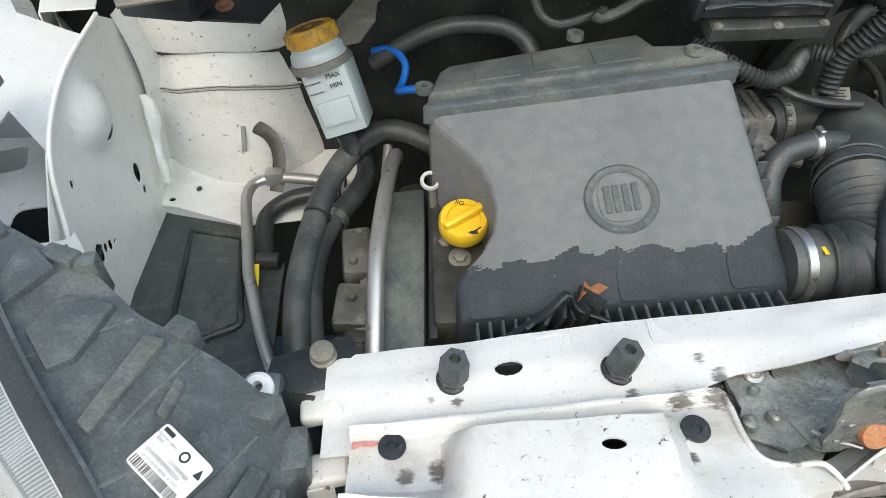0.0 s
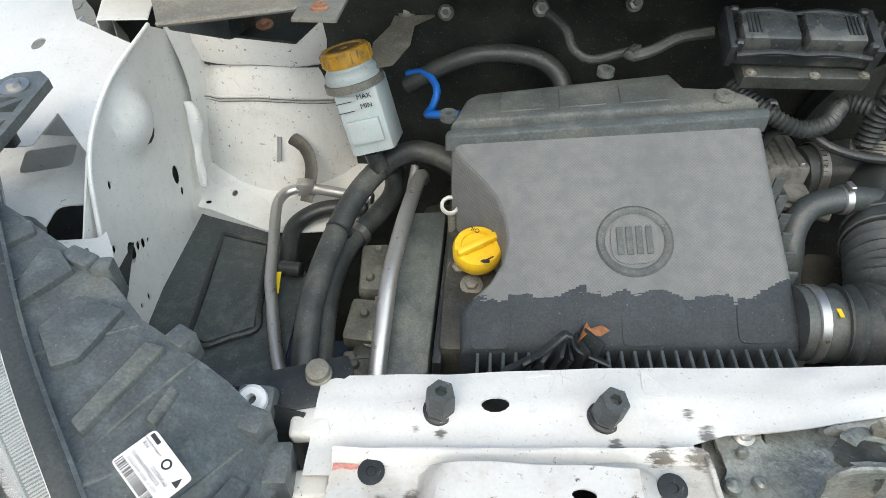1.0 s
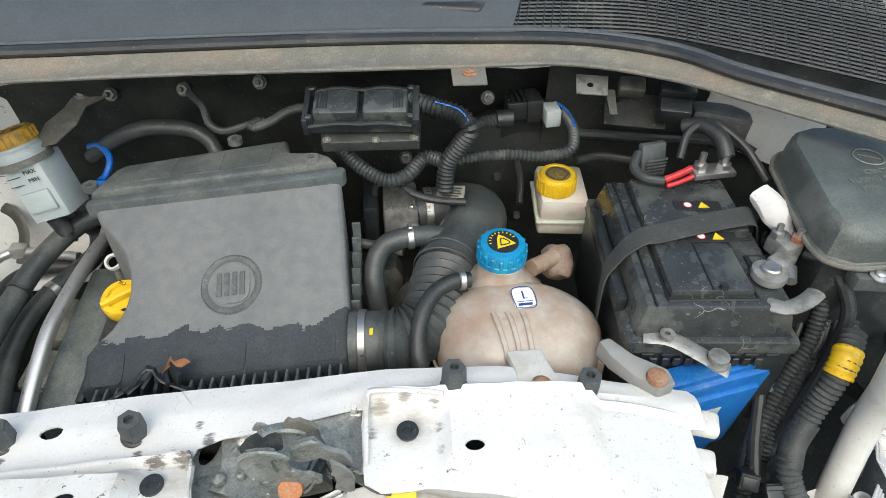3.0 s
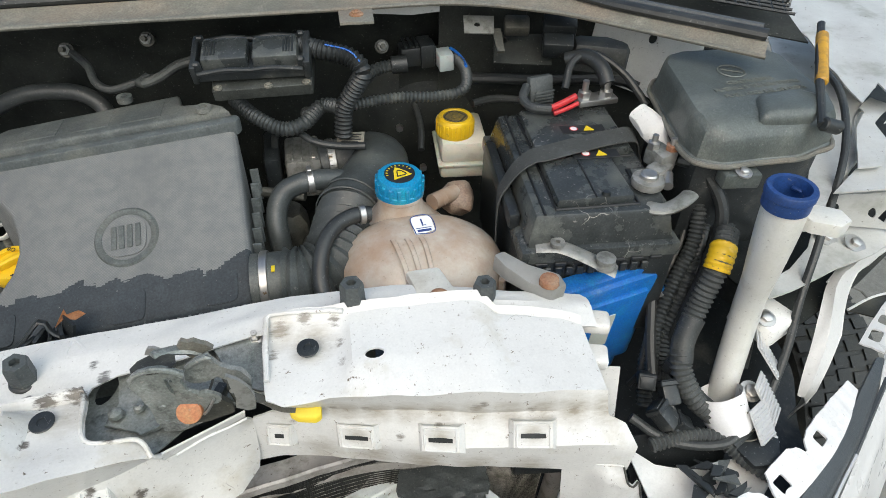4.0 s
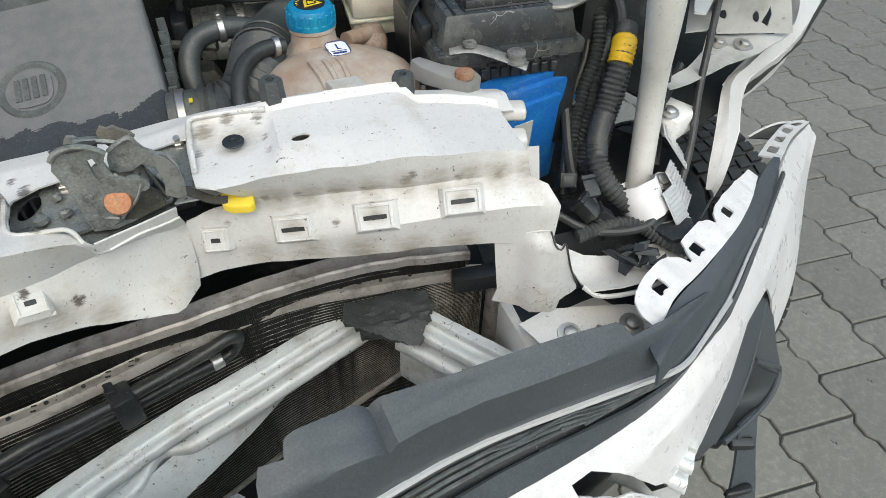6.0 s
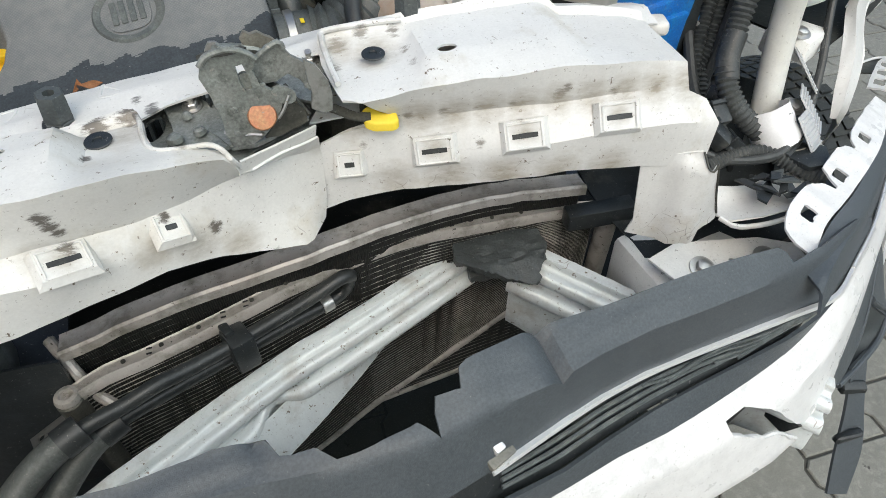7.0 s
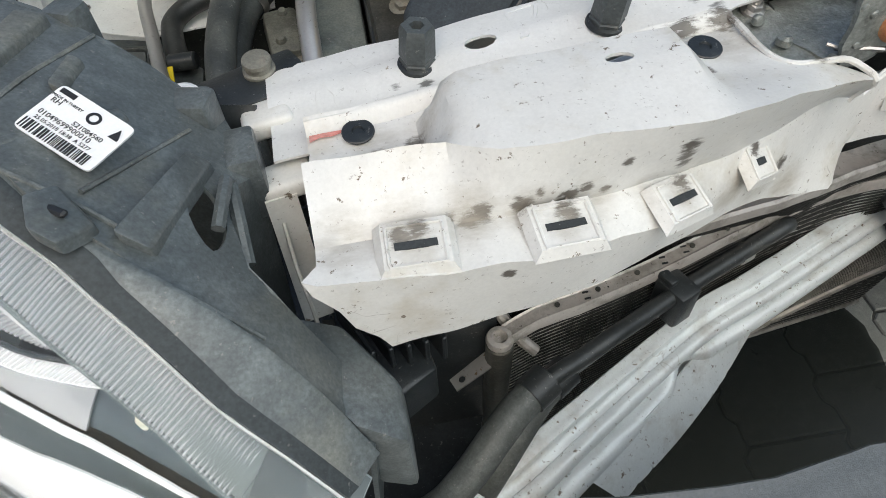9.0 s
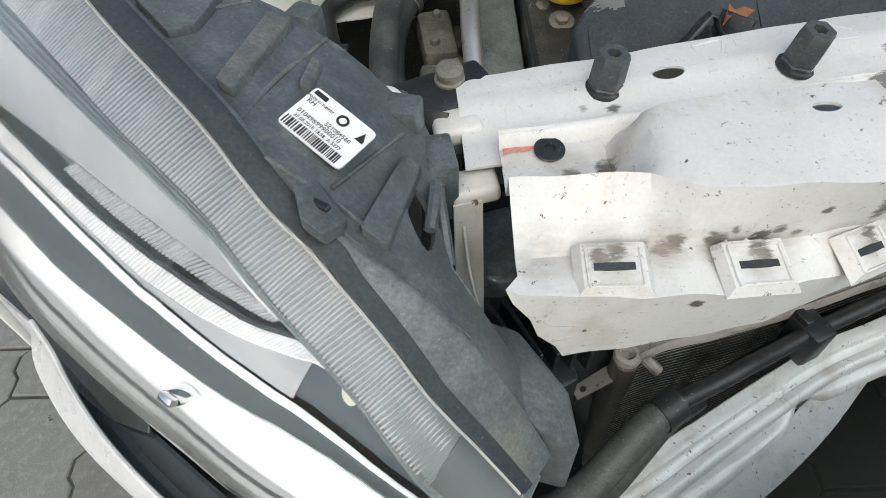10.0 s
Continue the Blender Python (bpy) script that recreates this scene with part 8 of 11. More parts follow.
part("cable", tube([(0.772, 0.547, 1.115), (0.75, 0.555, 1.115), (0.742, 0.575, 1.118), (0.752, 0.595, 1.125)], 0.006, 10), rubber, tm)
part("cover_flap", rough_up(box(0.035, 0.012, 0.045, frame_at((0.775, 0.595, 1.090), (1, 0.2, 0), (-0.2, 1, -0.3)), 0.003), 0.001, 50), stop_rubber, tm, "grey ribbed terminal cover")
part("cover_rib", merge(*[box(0.028, 0.003, 0.002, frame_at((0.776, 0.588, 1.098 + 0.005 * k), (1, 0.2, 0), (-0.2, 1, -0.3))) for k in range(5)]), stop_rubber, tm)
part("heavy_cable", tube([(0.852, 0.566, 1.135), (0.848, 0.585, 1.15), (0.835, 0.61, 1.155), (0.815, 0.625, 1.145)], 0.010, 12), black_rubber, tm)
part("thin_cable", tube([(0.80, 0.58, 1.125), (0.815, 0.605, 1.15), (0.845, 0.61, 1.158), (0.88, 0.585, 1.14), (0.905, 0.55, 1.11)], 0.005, 10), black_rubber, tm)
# front earth clamp
ec = thing("earth_clamp", (0.845, 0.385, 1.085), "grey lead battery earth clamp with a cast lever", "battery clamp")
part("post", lathe([(0, 0), (0.011, 0), (0.010, 0.014), (0.008, 0.0155), (0.0045, 0.0150), (0, 0.0150)], 22, Matrix.Translation((0.838, 0.392, 1.098))), steel, ec)
part("ring", lathe([(0.010, 0.0), (0.018, 0.0), (0.019, 0.004), (0.018, 0.009), (0.010, 0.010)], 24, Matrix.Translation((0.838, 0.392, 1.098))), cast_alloy, ec)
part("jaw", rough_up(box(0.03, 0.02, 0.014, frame_at((0.858, 0.408, 1.098), (1, 0.6, 0), (-0.6, 1, 0)), 0.003), 0.001, 70), cast_alloy, ec)
part("lever", tube([(0.826, 0.362, 1.090), (0.842, 0.352, 1.092), (0.862, 0.356, 1.096), (0.878, 0.366, 1.098)], 0.010, 12, flat=0.55), cast_alloy, ec)
part("screw", rod((0.858, 0.382, 1.100), (0.866, 0.40, 1.103), 0.006, 12), steel, ec)
part("lug_block", rough_up(box(0.024, 0.03, 0.022, frame_at((0.866, 0.425, 1.100), (1, 0.3, 0), (-0.3, 1, 0)), 0.003), 0.001, 70), cast_alloy, ec)
for px, py in ((0.858, 0.432), (0.876, 0.422)):
    part("nut", lathe([(0, 0), (0.0075, 0), (0.0075, 0.008), (0.005, 0.009), (0, 0.009)], 6, Matrix.Translation((px, py, 1.120))), rust if px > 0.87 else steel, ec)
    part("stud", rod((px, py, 1.120), (px, py, 1.137), 0.0035, 10), steel, ec)

# ---- fuse box ----
fuse_black = stuff("fuse_black", (0.075, 0.081, 0.079), 0.42, spread=(0.12, 0.125, 0.12), dust=(0.23, 0.225, 0.205), dust_scale=10, dust_amount=0.4, bump=(0.3, 500))
fuse_letter = stuff("fuse_letter", (0.21, 0.21, 0.195), 0.6, spread=(0.15, 0.15, 0.14), wear=0)
fbx = thing("fuse_box", (1.05, 0.55, 1.0), "black plastic fuse and relay box with moulded lettering", "fuse box")
FB = [(0.985, 0.655), (1.005, 0.685), (1.03, 0.695), (1.165, 0.690), (1.185, 0.660), (1.178, 0.520), (1.160, 0.478), (1.10, 0.455), (0.99, 0.452), (0.962, 0.468), (0.957, 0.50)]
part("base", prism([(1.075 + (x - 1.075) * 0.94, 0.57 + (y - 0.57) * 0.94) for x, y in FB], 1.085, 0.95, 0.004), black_plastic, fbx)


def fuse_lid():
    """Domed lid: a rolled skirt, steep sides and a flat top that falls away at the front."""
    bm = bmesh.new()
    line = dense(FB, 0.012)
    cx, cy = 1.075, 0.570
    rings = []
    for grow, z, fall in ((1.03, 1.083, 0), (1.03, 1.089, 0), (1.0, 1.092, 0), (0.985, 1.108, 0.1), (0.962, 1.124, 0.5), (0.940, 1.132, 0.9), (0.905, 1.1365, 1), (0.70, 1.138, 1), (0.35, 1.138, 1)):
        ring = []
        for x, y in line:
            px_, py_ = cx + (x - cx) * grow, cy + (y - cy) * grow
            ring.append(bm.verts.new((px_, py_, z - fall * 0.32 * max(0, 0.495 - py_))))
        rings.append(ring)
    for a, b in zip(rings, rings[1:]):
        for k in range(len(line)):
            bm.faces.new((a[k], a[(k + 1) % len(line)], b[(k + 1) % len(line)], b[k]))
    bm.faces.new(rings[-1])
    return done(bm)


part("lid", rough_up(fuse_lid(), 0.0012, 16), fuse_black, fbx)
part("lid_rim", tube([(x + (x - 1.075) * 0.04, y + (y - 0.57) * 0.04, 1.088) for x, y in dense(FB + FB[:1], 0.03, False)], 0.0035, 8), seal_grey, fbx, "pale worn edge of the lid")
part("lid_hump", prism([(1.036, 0.470), (1.112, 0.466), (1.148, 0.506), (1.120, 0.532), (1.058, 0.524)], lambda x, y: 1.148 - 0.10 * max(0, 0.51 - y), 1.095, 0.012, 3), fuse_black, fbx)
fm = frame_at((1.082, 0.552, 1.1388), (0.99, 0.10, 0), (-0.10, 0.99, 0))
part("warning_ring", lathe([(0.0175, 0.0), (0.0188, 0.0010), (0.020, 0.0)], 28, fm @ Matrix.Translation((-0.008, 0.052, 0))), fuse_letter, fbx)
part("warning_bar", box(0.028, 0.002, 0.001, fm @ Matrix.Translation((-0.008, 0.052, 0)) @ Matrix.Rotation(-0.6, 4, "Z")), fuse_letter, fbx)
for txt, v, size in (("CENTRALINA", 0.020, 0.0125), ("FUSIBILI E TELERUTTORI", 0.004, 0.0125), ("FUSE AND RELAY BOX", -0.014, 0.0125)):
    part("lettering", words(txt, size, fm @ Matrix.Translation((0, v, 0)), 0.0006), fuse_letter, fbx)
part("front_clip", box(0.05, 0.025, 0.02, frame_at((1.015, 0.446, 1.062), (1, -0.1, 0), (0.1, 1, 0)), 0.003), fuse_black, fbx)
part("side_print", box(0.0008, 0.03, 0.02, Matrix.Translation((0.966, 0.57, 1.05)) @ Matrix.Rotation(-0.2, 4, "Z")), fuse_letter, fbx)
part("clip_bolt", hexbolt((1.015, 0.440, 1.0825), (0, -0.2, 1), 0.006, 0.005, 0.011), steel, fbx, "steel screw")
fbx.location = (0.9606, 0.456, 1.050)
fbx.scale = (0.85, 0.85, 0.90)
stay = thing("bonnet_stay", (1.01, 0.37, 1.17), "thin bonnet stay with a yellow grip sleeve", "rod")
part("rod", tube([(1.10, 0.53, 1.215), (1.055, 0.455, 1.195), (1.012, 0.372, 1.170)], 0.0048, 10), black_rubber, stay)
part("grip", rod((1.090, 0.510, 1.210), (1.045, 0.432, 1.188), 0.0072, 16, bevel=0.002), old_yellow, stay, "yellow plastic grip")
part("clip", rod((1.012, 0.372, 1.172), (1.035, 0.372, 1.165), 0.008, 12, bevel=0.002), black_rubber, stay)

# ---- washer filler neck ----
neck = thing("washer_filler_neck", (0.925, 0.24, 0.83), "tall white plastic washer filler neck with a blue ring", "filler neck")
part("tube", tube([(0.914, 0.272, 1.150), (0.917, 0.272, 1.115), (0.924, 0.275, 1.06), (0.935, 0.283, 1.0), (0.934, 0.275, 0.95), (0.926, 0.258, 0.90), (0.918, 0.240, 0.85)], 0.020, 22, radii=[(0, 0.0212), (0.10, 0.0208), (0.22, 0.0190), (0.34, 0.0168), (0.42, 0.0162), (1, 0.0160)], caps=False), milky, neck)
nm = Matrix.Translation((0.9125, 0.2715, 1.150)) @ V((-0.04, 0.0, 1)).to_track_quat("Z", "Y").to_matrix().to_4x4() @ Matrix.Diagonal((0.83, 0.83, 0.72, 1))
part("ring", lathe([(0.0235, -0.002), (0.0265, -0.002), (0.0270, 0.006), (0.0265, 0.015), (0.0285, 0.017), (0.0285, 0.026), (0.027, 0.0285), (0.0215, 0.0285), (0.0205, 0.024), (0.0205, -0.004)], 36, nm), ring_blue, neck, "dark blue plastic collar ring")
part("inner_floor", lathe([(0, -0.01), (0.0215, -0.01), (0.0215, -0.012), (0, -0.012)], 24, nm), ring_blue, neck)
for k in range(3):
    part("inner_lug", box(0.006, 0.012, 0.004, nm @ Matrix.Rotation(2.1 * k, 4, "Z") @ Matrix.Translation((0.0185, 0, 0.012)), 0.001, 1), ring_blue, neck)
part("ear", prism([(0.930, 0.268), (0.952, 0.278), (0.972, 0.266), (0.972, 0.248), (0.955, 0.240), (0.932, 0.252)], 1.142, 1.128, 0.003), milky, neck)
sleeve = part("paper_sleeve", rough_up(tube([(0.906, 0.238, 0.905), (0.912, 0.224, 0.885), (0.920, 0.212, 0.868)], 0.0265, 18, 0.006, caps=False), 0.002, 60), label_white, neck, "crumpled white paper sleeve with faint print")
for k in range(5):
    part("print_bar", tube([V((0.905 + 0.006 * math.cos(a) + 0.0045 * k, 0.2365 - 0.0060 * k, 0.897 - 0.009 * k)) + V((0.0268 * math.sin(a), -0.0248 * math.cos(a), 0.0135 * math.cos(a))) for a in (-0.9, -0.45, 0.0, 0.45)], 0.0009, 5, 0.006), seal_grey, sleeve)

# ---- wiring ----
conduit_grey = stuff("conduit_black", (0.040, 0.042, 0.044), 0.5, spread=(0.070, 0.071, 0.072), dust=(0.14, 0.135, 0.125), dust_scale=24, dust_amount=0.2)


def loom(pts, r, label="black corrugated wiring conduit", mat=None, ridge=0.0022, pitch=0.0055, name="wiring_conduit"):
    t = thing(name, pts[-1], label, "cable", "wiring of the bay" if ridge else "")
    part("conduit", tube(pts, r, 12, ridge=ridge, pitch=pitch) if ridge else tube(pts, r, 10), mat or conduit_grey, t)
    return t


grey_loom = stuff("grey_conduit", (0.085, 0.085, 0.085), 0.6, spread=(0.065, 0.065, 0.066), dust=(0.16, 0.155, 0.145), dust_scale=20, dust_amount=0.15)
big = loom([(0.925, 0.345, 1.06), (0.905, 0.315, 1.04), (0.885, 0.298, 0.99), (0.868, 0.28, 0.955), (0.862, 0.260, 0.93), (0.872, 0.238, 0.905), (0.893, 0.224, 0.886), (0.915, 0.212, 0.868), (0.938, 0.205, 0.858)], 0.0118, "thick grey corrugated wiring conduit with yellow tape", grey_loom, 0.003, 0.0065)
part("yellow_tape", tube([(0.914, 0.329, 1.050), (0.908, 0.320, 1.044), (0.901, 0.311, 1.030)], 0.0148, 14, ridge=0.0012, pitch=0.0065), yellow_plastic, big, "yellow adhesive tape")
part("smooth_wrap", tube([(0.880, 0.292, 0.978), (0.868, 0.280, 0.955), (0.863, 0.265, 0.935)], 0.0132, 14, 0.006), rubber, big)
loom([(0.895, 0.50, 1.06), (0.930, 0.455, 1.07), (0.945, 0.41, 1.045), (0.925, 0.37, 0.99), (0.89, 0.345, 0.95), (0.872, 0.32, 0.92), (0.86, 0.29, 0.86)], 0.010)
loom([(0.905, 0.49, 1.085), (0.925, 0.45, 1.085), (0.928, 0.40, 1.05), (0.905, 0.36, 1.0), (0.880, 0.33, 0.95), (0.850, 0.31, 0.90), (0.84, 0.27, 0.85)], 0.009)
loom([(0.92, 0.475, 1.09), (0.955, 0.43, 1.075), (0.955, 0.385, 1.03), (0.94, 0.355, 0.98), (0.92, 0.34, 0.92), (0.90, 0.31, 0.86)], 0.0095)
loom([(0.885, 0.43, 1.11), (0.910, 0.405, 1.095), (0.905, 0.37, 1.03), (0.878, 0.345, 0.98), (0.855, 0.315, 0.93), (0.845, 0.28, 0.87)], 0.008)
loom([(0.885, 0.415, 1.112), (0.905, 0.395, 1.11), (0.925, 0.365, 1.07), (0.915, 0.345, 1.01), (0.895, 0.325, 0.97), (0.87, 0.31, 0.90)], 0.0075, "smooth black battery cable", black_rubber, 0.0, name="battery_cable")
loom([(0.86, 0.36, 0.98), (0.852, 0.33, 0.95), (0.845, 0.30, 0.92), (0.838, 0.26, 0.89)], 0.007, "smooth black cable bundle", black_rubber, 0.0, name="cable")
loom([(1.20, 0.62, 1.12), (1.175, 0.53, 1.115), (1.12, 0.43, 1.09), (1.05, 0.34, 1.03), (1.02, 0.30, 0.98), (1.0, 0.265, 0.93), (0.975, 0.235, 0.89), (0.94, 0.205, 0.875), (0.905, 0.185, 0.872)], 0.0048, "smooth grey cable behind the filler neck", rubber, 0.0, name="cable")
loom([(0.800, 0.235, 0.884), (0.83, 0.21, 0.872), (0.865, 0.195, 0.870), (0.90, 0.19, 0.874), (0.92, 0.20, 0.88)], 0.0055, "smooth grey cable across the lamp tray", rubber, 0.0, name="cable")
loom([(0.815, 0.205, 0.868), (0.845, 0.207, 0.872), (0.875, 0.206, 0.872), (0.900, 0.195, 0.868), (0.918, 0.170, 0.862), (0.938, 0.150, 0.858)], 0.0085, "grey corrugated lamp loom", grey_loom)
loom([(1.00, 0.37, 1.02), (0.985, 0.34, 1.02), (0.975, 0.315, 1.0), (0.965, 0.30, 0.965)], 0.0075, "black bent hose behind the filler neck", black_rubber, 0.0, name="short_hose")
loom([(1.03, 0.36, 0.985), (0.99, 0.325, 0.96), (0.97, 0.30, 0.945), (0.955, 0.27, 0.90)], 0.007, "black cable behind the filler neck", black_rubber, 0.0, name="cable")
for k in range(5):
    d = 0.008 * k
    loom([(0.90 + d, 0.47 - d, 1.09), (0.915 + d, 0.43 - d, 1.075 - d), (0.900 + d, 0.385 - d, 1.02), (0.872 + d, 0.355 - d * 0.5, 0.97), (0.85 + d, 0.32, 0.92), (0.835 + d, 0.285, 0.87)], 0.0045 + 0.0008 * (k % 3), "thin black cable in the bundle beside the battery", black_rubber if k % 2 else rubber, 0.0, name="cable")
wrap = rough_up(tube([(0.882, 0.475, 1.10), (0.902, 0.468, 1.115), (0.918, 0.45, 1.112), (0.918, 0.42, 1.098)], 0.0165, 12, radii=[(0, 0.010), (0.3, 0.017), (0.7, 0.018), (1, 0.012)]), 0.004, 60)
solo("tape_wrap", wrap, rubber, "wrinkled grey tape round a cable junction", "tape")
paper = rough_up(tube([(0.868, 0.505, 1.125), (0.876, 0.488, 1.12), (0.884, 0.465, 1.11), (0.890, 0.448, 1.098)], 0.014, 12, 0.006, radii=[(0, 0.012), (0.5, 0.017), (1, 0.007)], caps=False), 0.003, 50)
solo("paper_tag", paper, cloth_white, "white paper tag rolled round a cable", "tag")
for k, (x, y, z, s) in enumerate(((0.845, 0.25, 0.90, 0.02), (0.83, 0.23, 0.885, 0.022), (0.85, 0.22, 0.875, 0.018), (0.865, 0.275, 0.90, 0.02), (0.825, 0.262, 0.90, 0.018))):
    t = thing("wiring_plug", (x, y, z), "black plastic wiring plug among the cables", "plug", "wiring plugs")
    m = Matrix.Translation((x, y, z)) @ Matrix.Rotation(0.7 * k, 4, "Z") @ Matrix.Rotation(0.6, 4, "X")
    part("shell", box(s, s * 1.5, s * 0.9, m, 0.003), black_plastic, t)
    part("collar", box(s * 1.15, s * 0.3, s * 1.05, m @ Matrix.Translation((0, s * 0.5, -0.0005)), 0.001, 1), black_plastic, t)
    part("lead", tube([m @ V((0, -s * 0.7, s * 0.4)), m @ V((0.003, -s * 1.4, s * 0.3)), m @ V((0.01, -s * 2.2, -s * 0.6))], 0.004, 8), black_rubber, t)

# blue control unit in front of the battery
cu = thing("control_unit", (0.78, 0.34, 0.85), "bright blue plastic control unit beside the battery", "control unit")
cmx = frame_at((0.775, 0.352, 0.855), (0.97, 0.22, 0.02), (-0.22, 0.97, 0.1))
part("case", prism([(-0.085, -0.018), (0.075, -0.018), (0.078, 0.018), (-0.085, 0.018)], 0.158, 0.0, 0.007, 2, m=cmx), ecu_blue, cu)
part("lid_step", prism([(-0.070, -0.024), (0.060, -0.024), (0.060, -0.014), (-0.070, -0.014)], 0.140, 0.015, 0.003, m=cmx), ecu_blue, cu)
part("top_ridge", prism([(-0.080, -0.012), (0.070, -0.010), (0.072, 0.012), (-0.08, 0.012)], 0.166, 0.155, 0.003, m=cmx), ecu_blue, cu)
part("tab", lathe([(0, -0.012), (0.010, -0.012), (0.010, 0.010), (0.004, 0.010), (0.004, 0.006), (0, 0.006)], 16, cmx @ Matrix.Translation((0.086, -0.008, 0.115)) @ Matrix.Rotation(radians(90), 4, "X")), ecu_blue, cu)
part("screw", lathe([(0, 0), (0.005, 0), (0.004, 0.004), (0, 0.004)], 6, cmx @ Matrix.Translation((0.088, -0.019, 0.115)) @ Matrix.Rotation(radians(90), 4, "X")), steel, cu)
part("label", box(0.028, 0.0008, 0.06, cmx @ Matrix.Translation((0.005, -0.0245, 0.055))), brake_white, cu, "yellowed paper label")
part("foot", rod(cmx @ V((0.05, -0.01, 0.0)), cmx @ V((0.05, -0.01, -0.02)), 0.008, 12), ecu_blue, cu)
# clear plastic brackets on the crossmember
cloudy_plastic = stuff("cloudy_plastic", (0.42, 0.42, 0.40), 0.4, spread=(0.34, 0.335, 0.31), dust=(0.25, 0.23, 0.2), dust_scale=20, dust_amount=0.2, Transmission_Weight=0.35)
cb = thing("clear_bracket", (0.70, 0.325, 1.03), "cloudy plastic mounting bracket bolted to the crossmember", "bracket")
part("arm", rough_up(prism([(0.652, 0.348), (0.664, 0.352), (0.686, 0.328), (0.716, 0.312), (0.718, 0.294), (0.70, 0.288), (0.680, 0.304), (0.660, 0.330)], lambda x, y: 1.052 + 0.1 * (y - 0.3), 1.036, 0.003), 0.0015, 60), cloudy_plastic, cb)
part("nut", lathe([(0, 0), (0.011, 0), (0.010, 0.006), (0.005, 0.007), (0, 0.007)], 12, Matrix.Translation((0.700, 0.300, 1.052))), rust, cb, "rusty nut")
gb = thing("grey_bracket", (0.75, 0.32, 1.02), "grey metal bracket with a stacked bolt", "bracket")
part("arm", tube([(0.70, 0.352, 1.058), (0.725, 0.345, 1.06), (0.75, 0.33, 1.055), (0.78, 0.312, 1.045)], 0.011, 10, flat=0.3), cast_alloy, gb)
part("ear", lathe([(0.003, 0), (0.008, 0), (0.008, 0.004), (0.003, 0.004), (0.003, 0)], 16, Matrix.Translation((0.722, 0.345, 1.064))), cast_alloy, gb)
part("bolt", lathe([(0, 0), (0.012, 0), (0.012, 0.003), (0.009, 0.0035), (0.009, 0.008), (0.0105, 0.0085), (0.0105, 0.012), (0.006, 0.013), (0, 0.013)], 20, Matrix.Translation((0.768, 0.318, 1.050))), cast_alloy, gb, "dusty stacked bolt")

# ---- engine control connector on the firewall ----
unit_alloy = stuff("unit_alloy", (0.050, 0.051, 0.049), 0.5, 0.3, spread=(0.11, 0.107, 0.10), dust=(0.045, 0.044, 0.04), dust_scale=60, dust_amount=0.35, bump=(0.4, 250))
ecu = thing("engine_control_unit", (0.405, 0.70, 1.12), "black engine control unit with two wide plugs", "control unit")
em2 = frame_at((0.402, 0.657, 1.148), (1, -0.05, 0.02), (0.03, 0.95, 0.28)) @ Matrix.Diagonal((0.92, 0.88, 1.0, 1))
part("base", prism([(-0.056, -0.044), (0.080, -0.041), (0.082, 0.030), (-0.062, 0.030)], -0.004, -0.020, 0.003, m=em2), unit_alloy, ecu, "dirty alloy control unit base")
part("frame", prism([(-0.072, -0.030), (0.072, -0.030), (0.072, 0.036), (-0.072, 0.036)], 0.014, 0.002, 0.003, m=em2), black_plastic, ecu)
for u in (-0.034, 0.034):
    pl = part("plug", prism([(u - 0.031, -0.022), (u + 0.031, -0.022), (u + 0.031, 0.026), (u - 0.031, 0.026)], 0.030, 0.012, 0.005, 2, m=em2), battery_lid, ecu)
    for k in range(4):
        part("rib", box(0.0018, 0.030, 0.002, em2 @ Matrix.Translation((u + (0.012 if u > 0 else -0.024) + 0.004 * k, 0.002, 0.0295))), black_plastic, pl)
for u, v in ((-0.048, -0.038), (0.02, -0.039), (0.072, -0.036)):
    part("case_screw", hexbolt(em2 @ V((u, v, -0.004)), (0, -0.1, 1), 0.0035, 0.003, 0.0055), dust_bolt, ecu)
for u in (-0.069, 0.069):
    for v in (-0.026, 0.030):
        part("hook", box(0.010, 0.008, 0.026, em2 @ Matrix.Translation((u, v, 0.004)), 0.002, 1), black_plastic, ecu)
for v in (-0.033, 0.038):
    part("lever", tube([em2 @ V((-0.070, v, 0.016)), em2 @ V((-0.03, v, 0.021)), em2 @ V((0.0, v * 0.96, 0.018)), em2 @ V((0.03, v, 0.021)), em2 @ V((0.070, v, 0.016))], 0.003, 8), black_plastic, ecu)
part("end_frame", box(0.010, 0.07, 0.026, em2 @ Matrix.Translation((0.076, 0.002, 0.0)), 0.002), black_plastic, ecu)
part("end_frame", box(0.008, 0.07, 0.026, em2 @ Matrix.Translation((-0.075, 0.002, 0.0)), 0.002), black_plastic, ecu)
main = loom([(0.458, 0.673, 1.166), (0.495, 0.649, 1.166), (0.525, 0.639, 1.160), (0.539, 0.629, 1.145), (0.528, 0.633, 1.120), (0.512, 0.636, 1.090), (0.507, 0.630, 1.050)], 0.0115, "thick corrugated main loom of the engine control unit", black_rubber, 0.003, 0.006)
part("blue_tracer", tube([(0.495, 0.643, 1.177), (0.525, 0.633, 1.171), (0.539, 0.623, 1.156)], 0.0012, 6), wire_blue, main)
loom([(0.513, 0.640, 1.090), (0.529, 0.670, 1.102), (0.557, 0.695, 1.113), (0.586, 0.701, 1.118)], 0.0085)
plug = thing("wiring_plug", (0.64, 0.70, 1.11), "black wiring plug with a grey latch", "plug", "wiring plugs")
part("shell", box(0.052, 0.032, 0.028, frame_at((0.627, 0.735, 1.105), (1, 0.05, 0.06), (-0.05, 1, 0)), 0.003), black_plastic, plug)
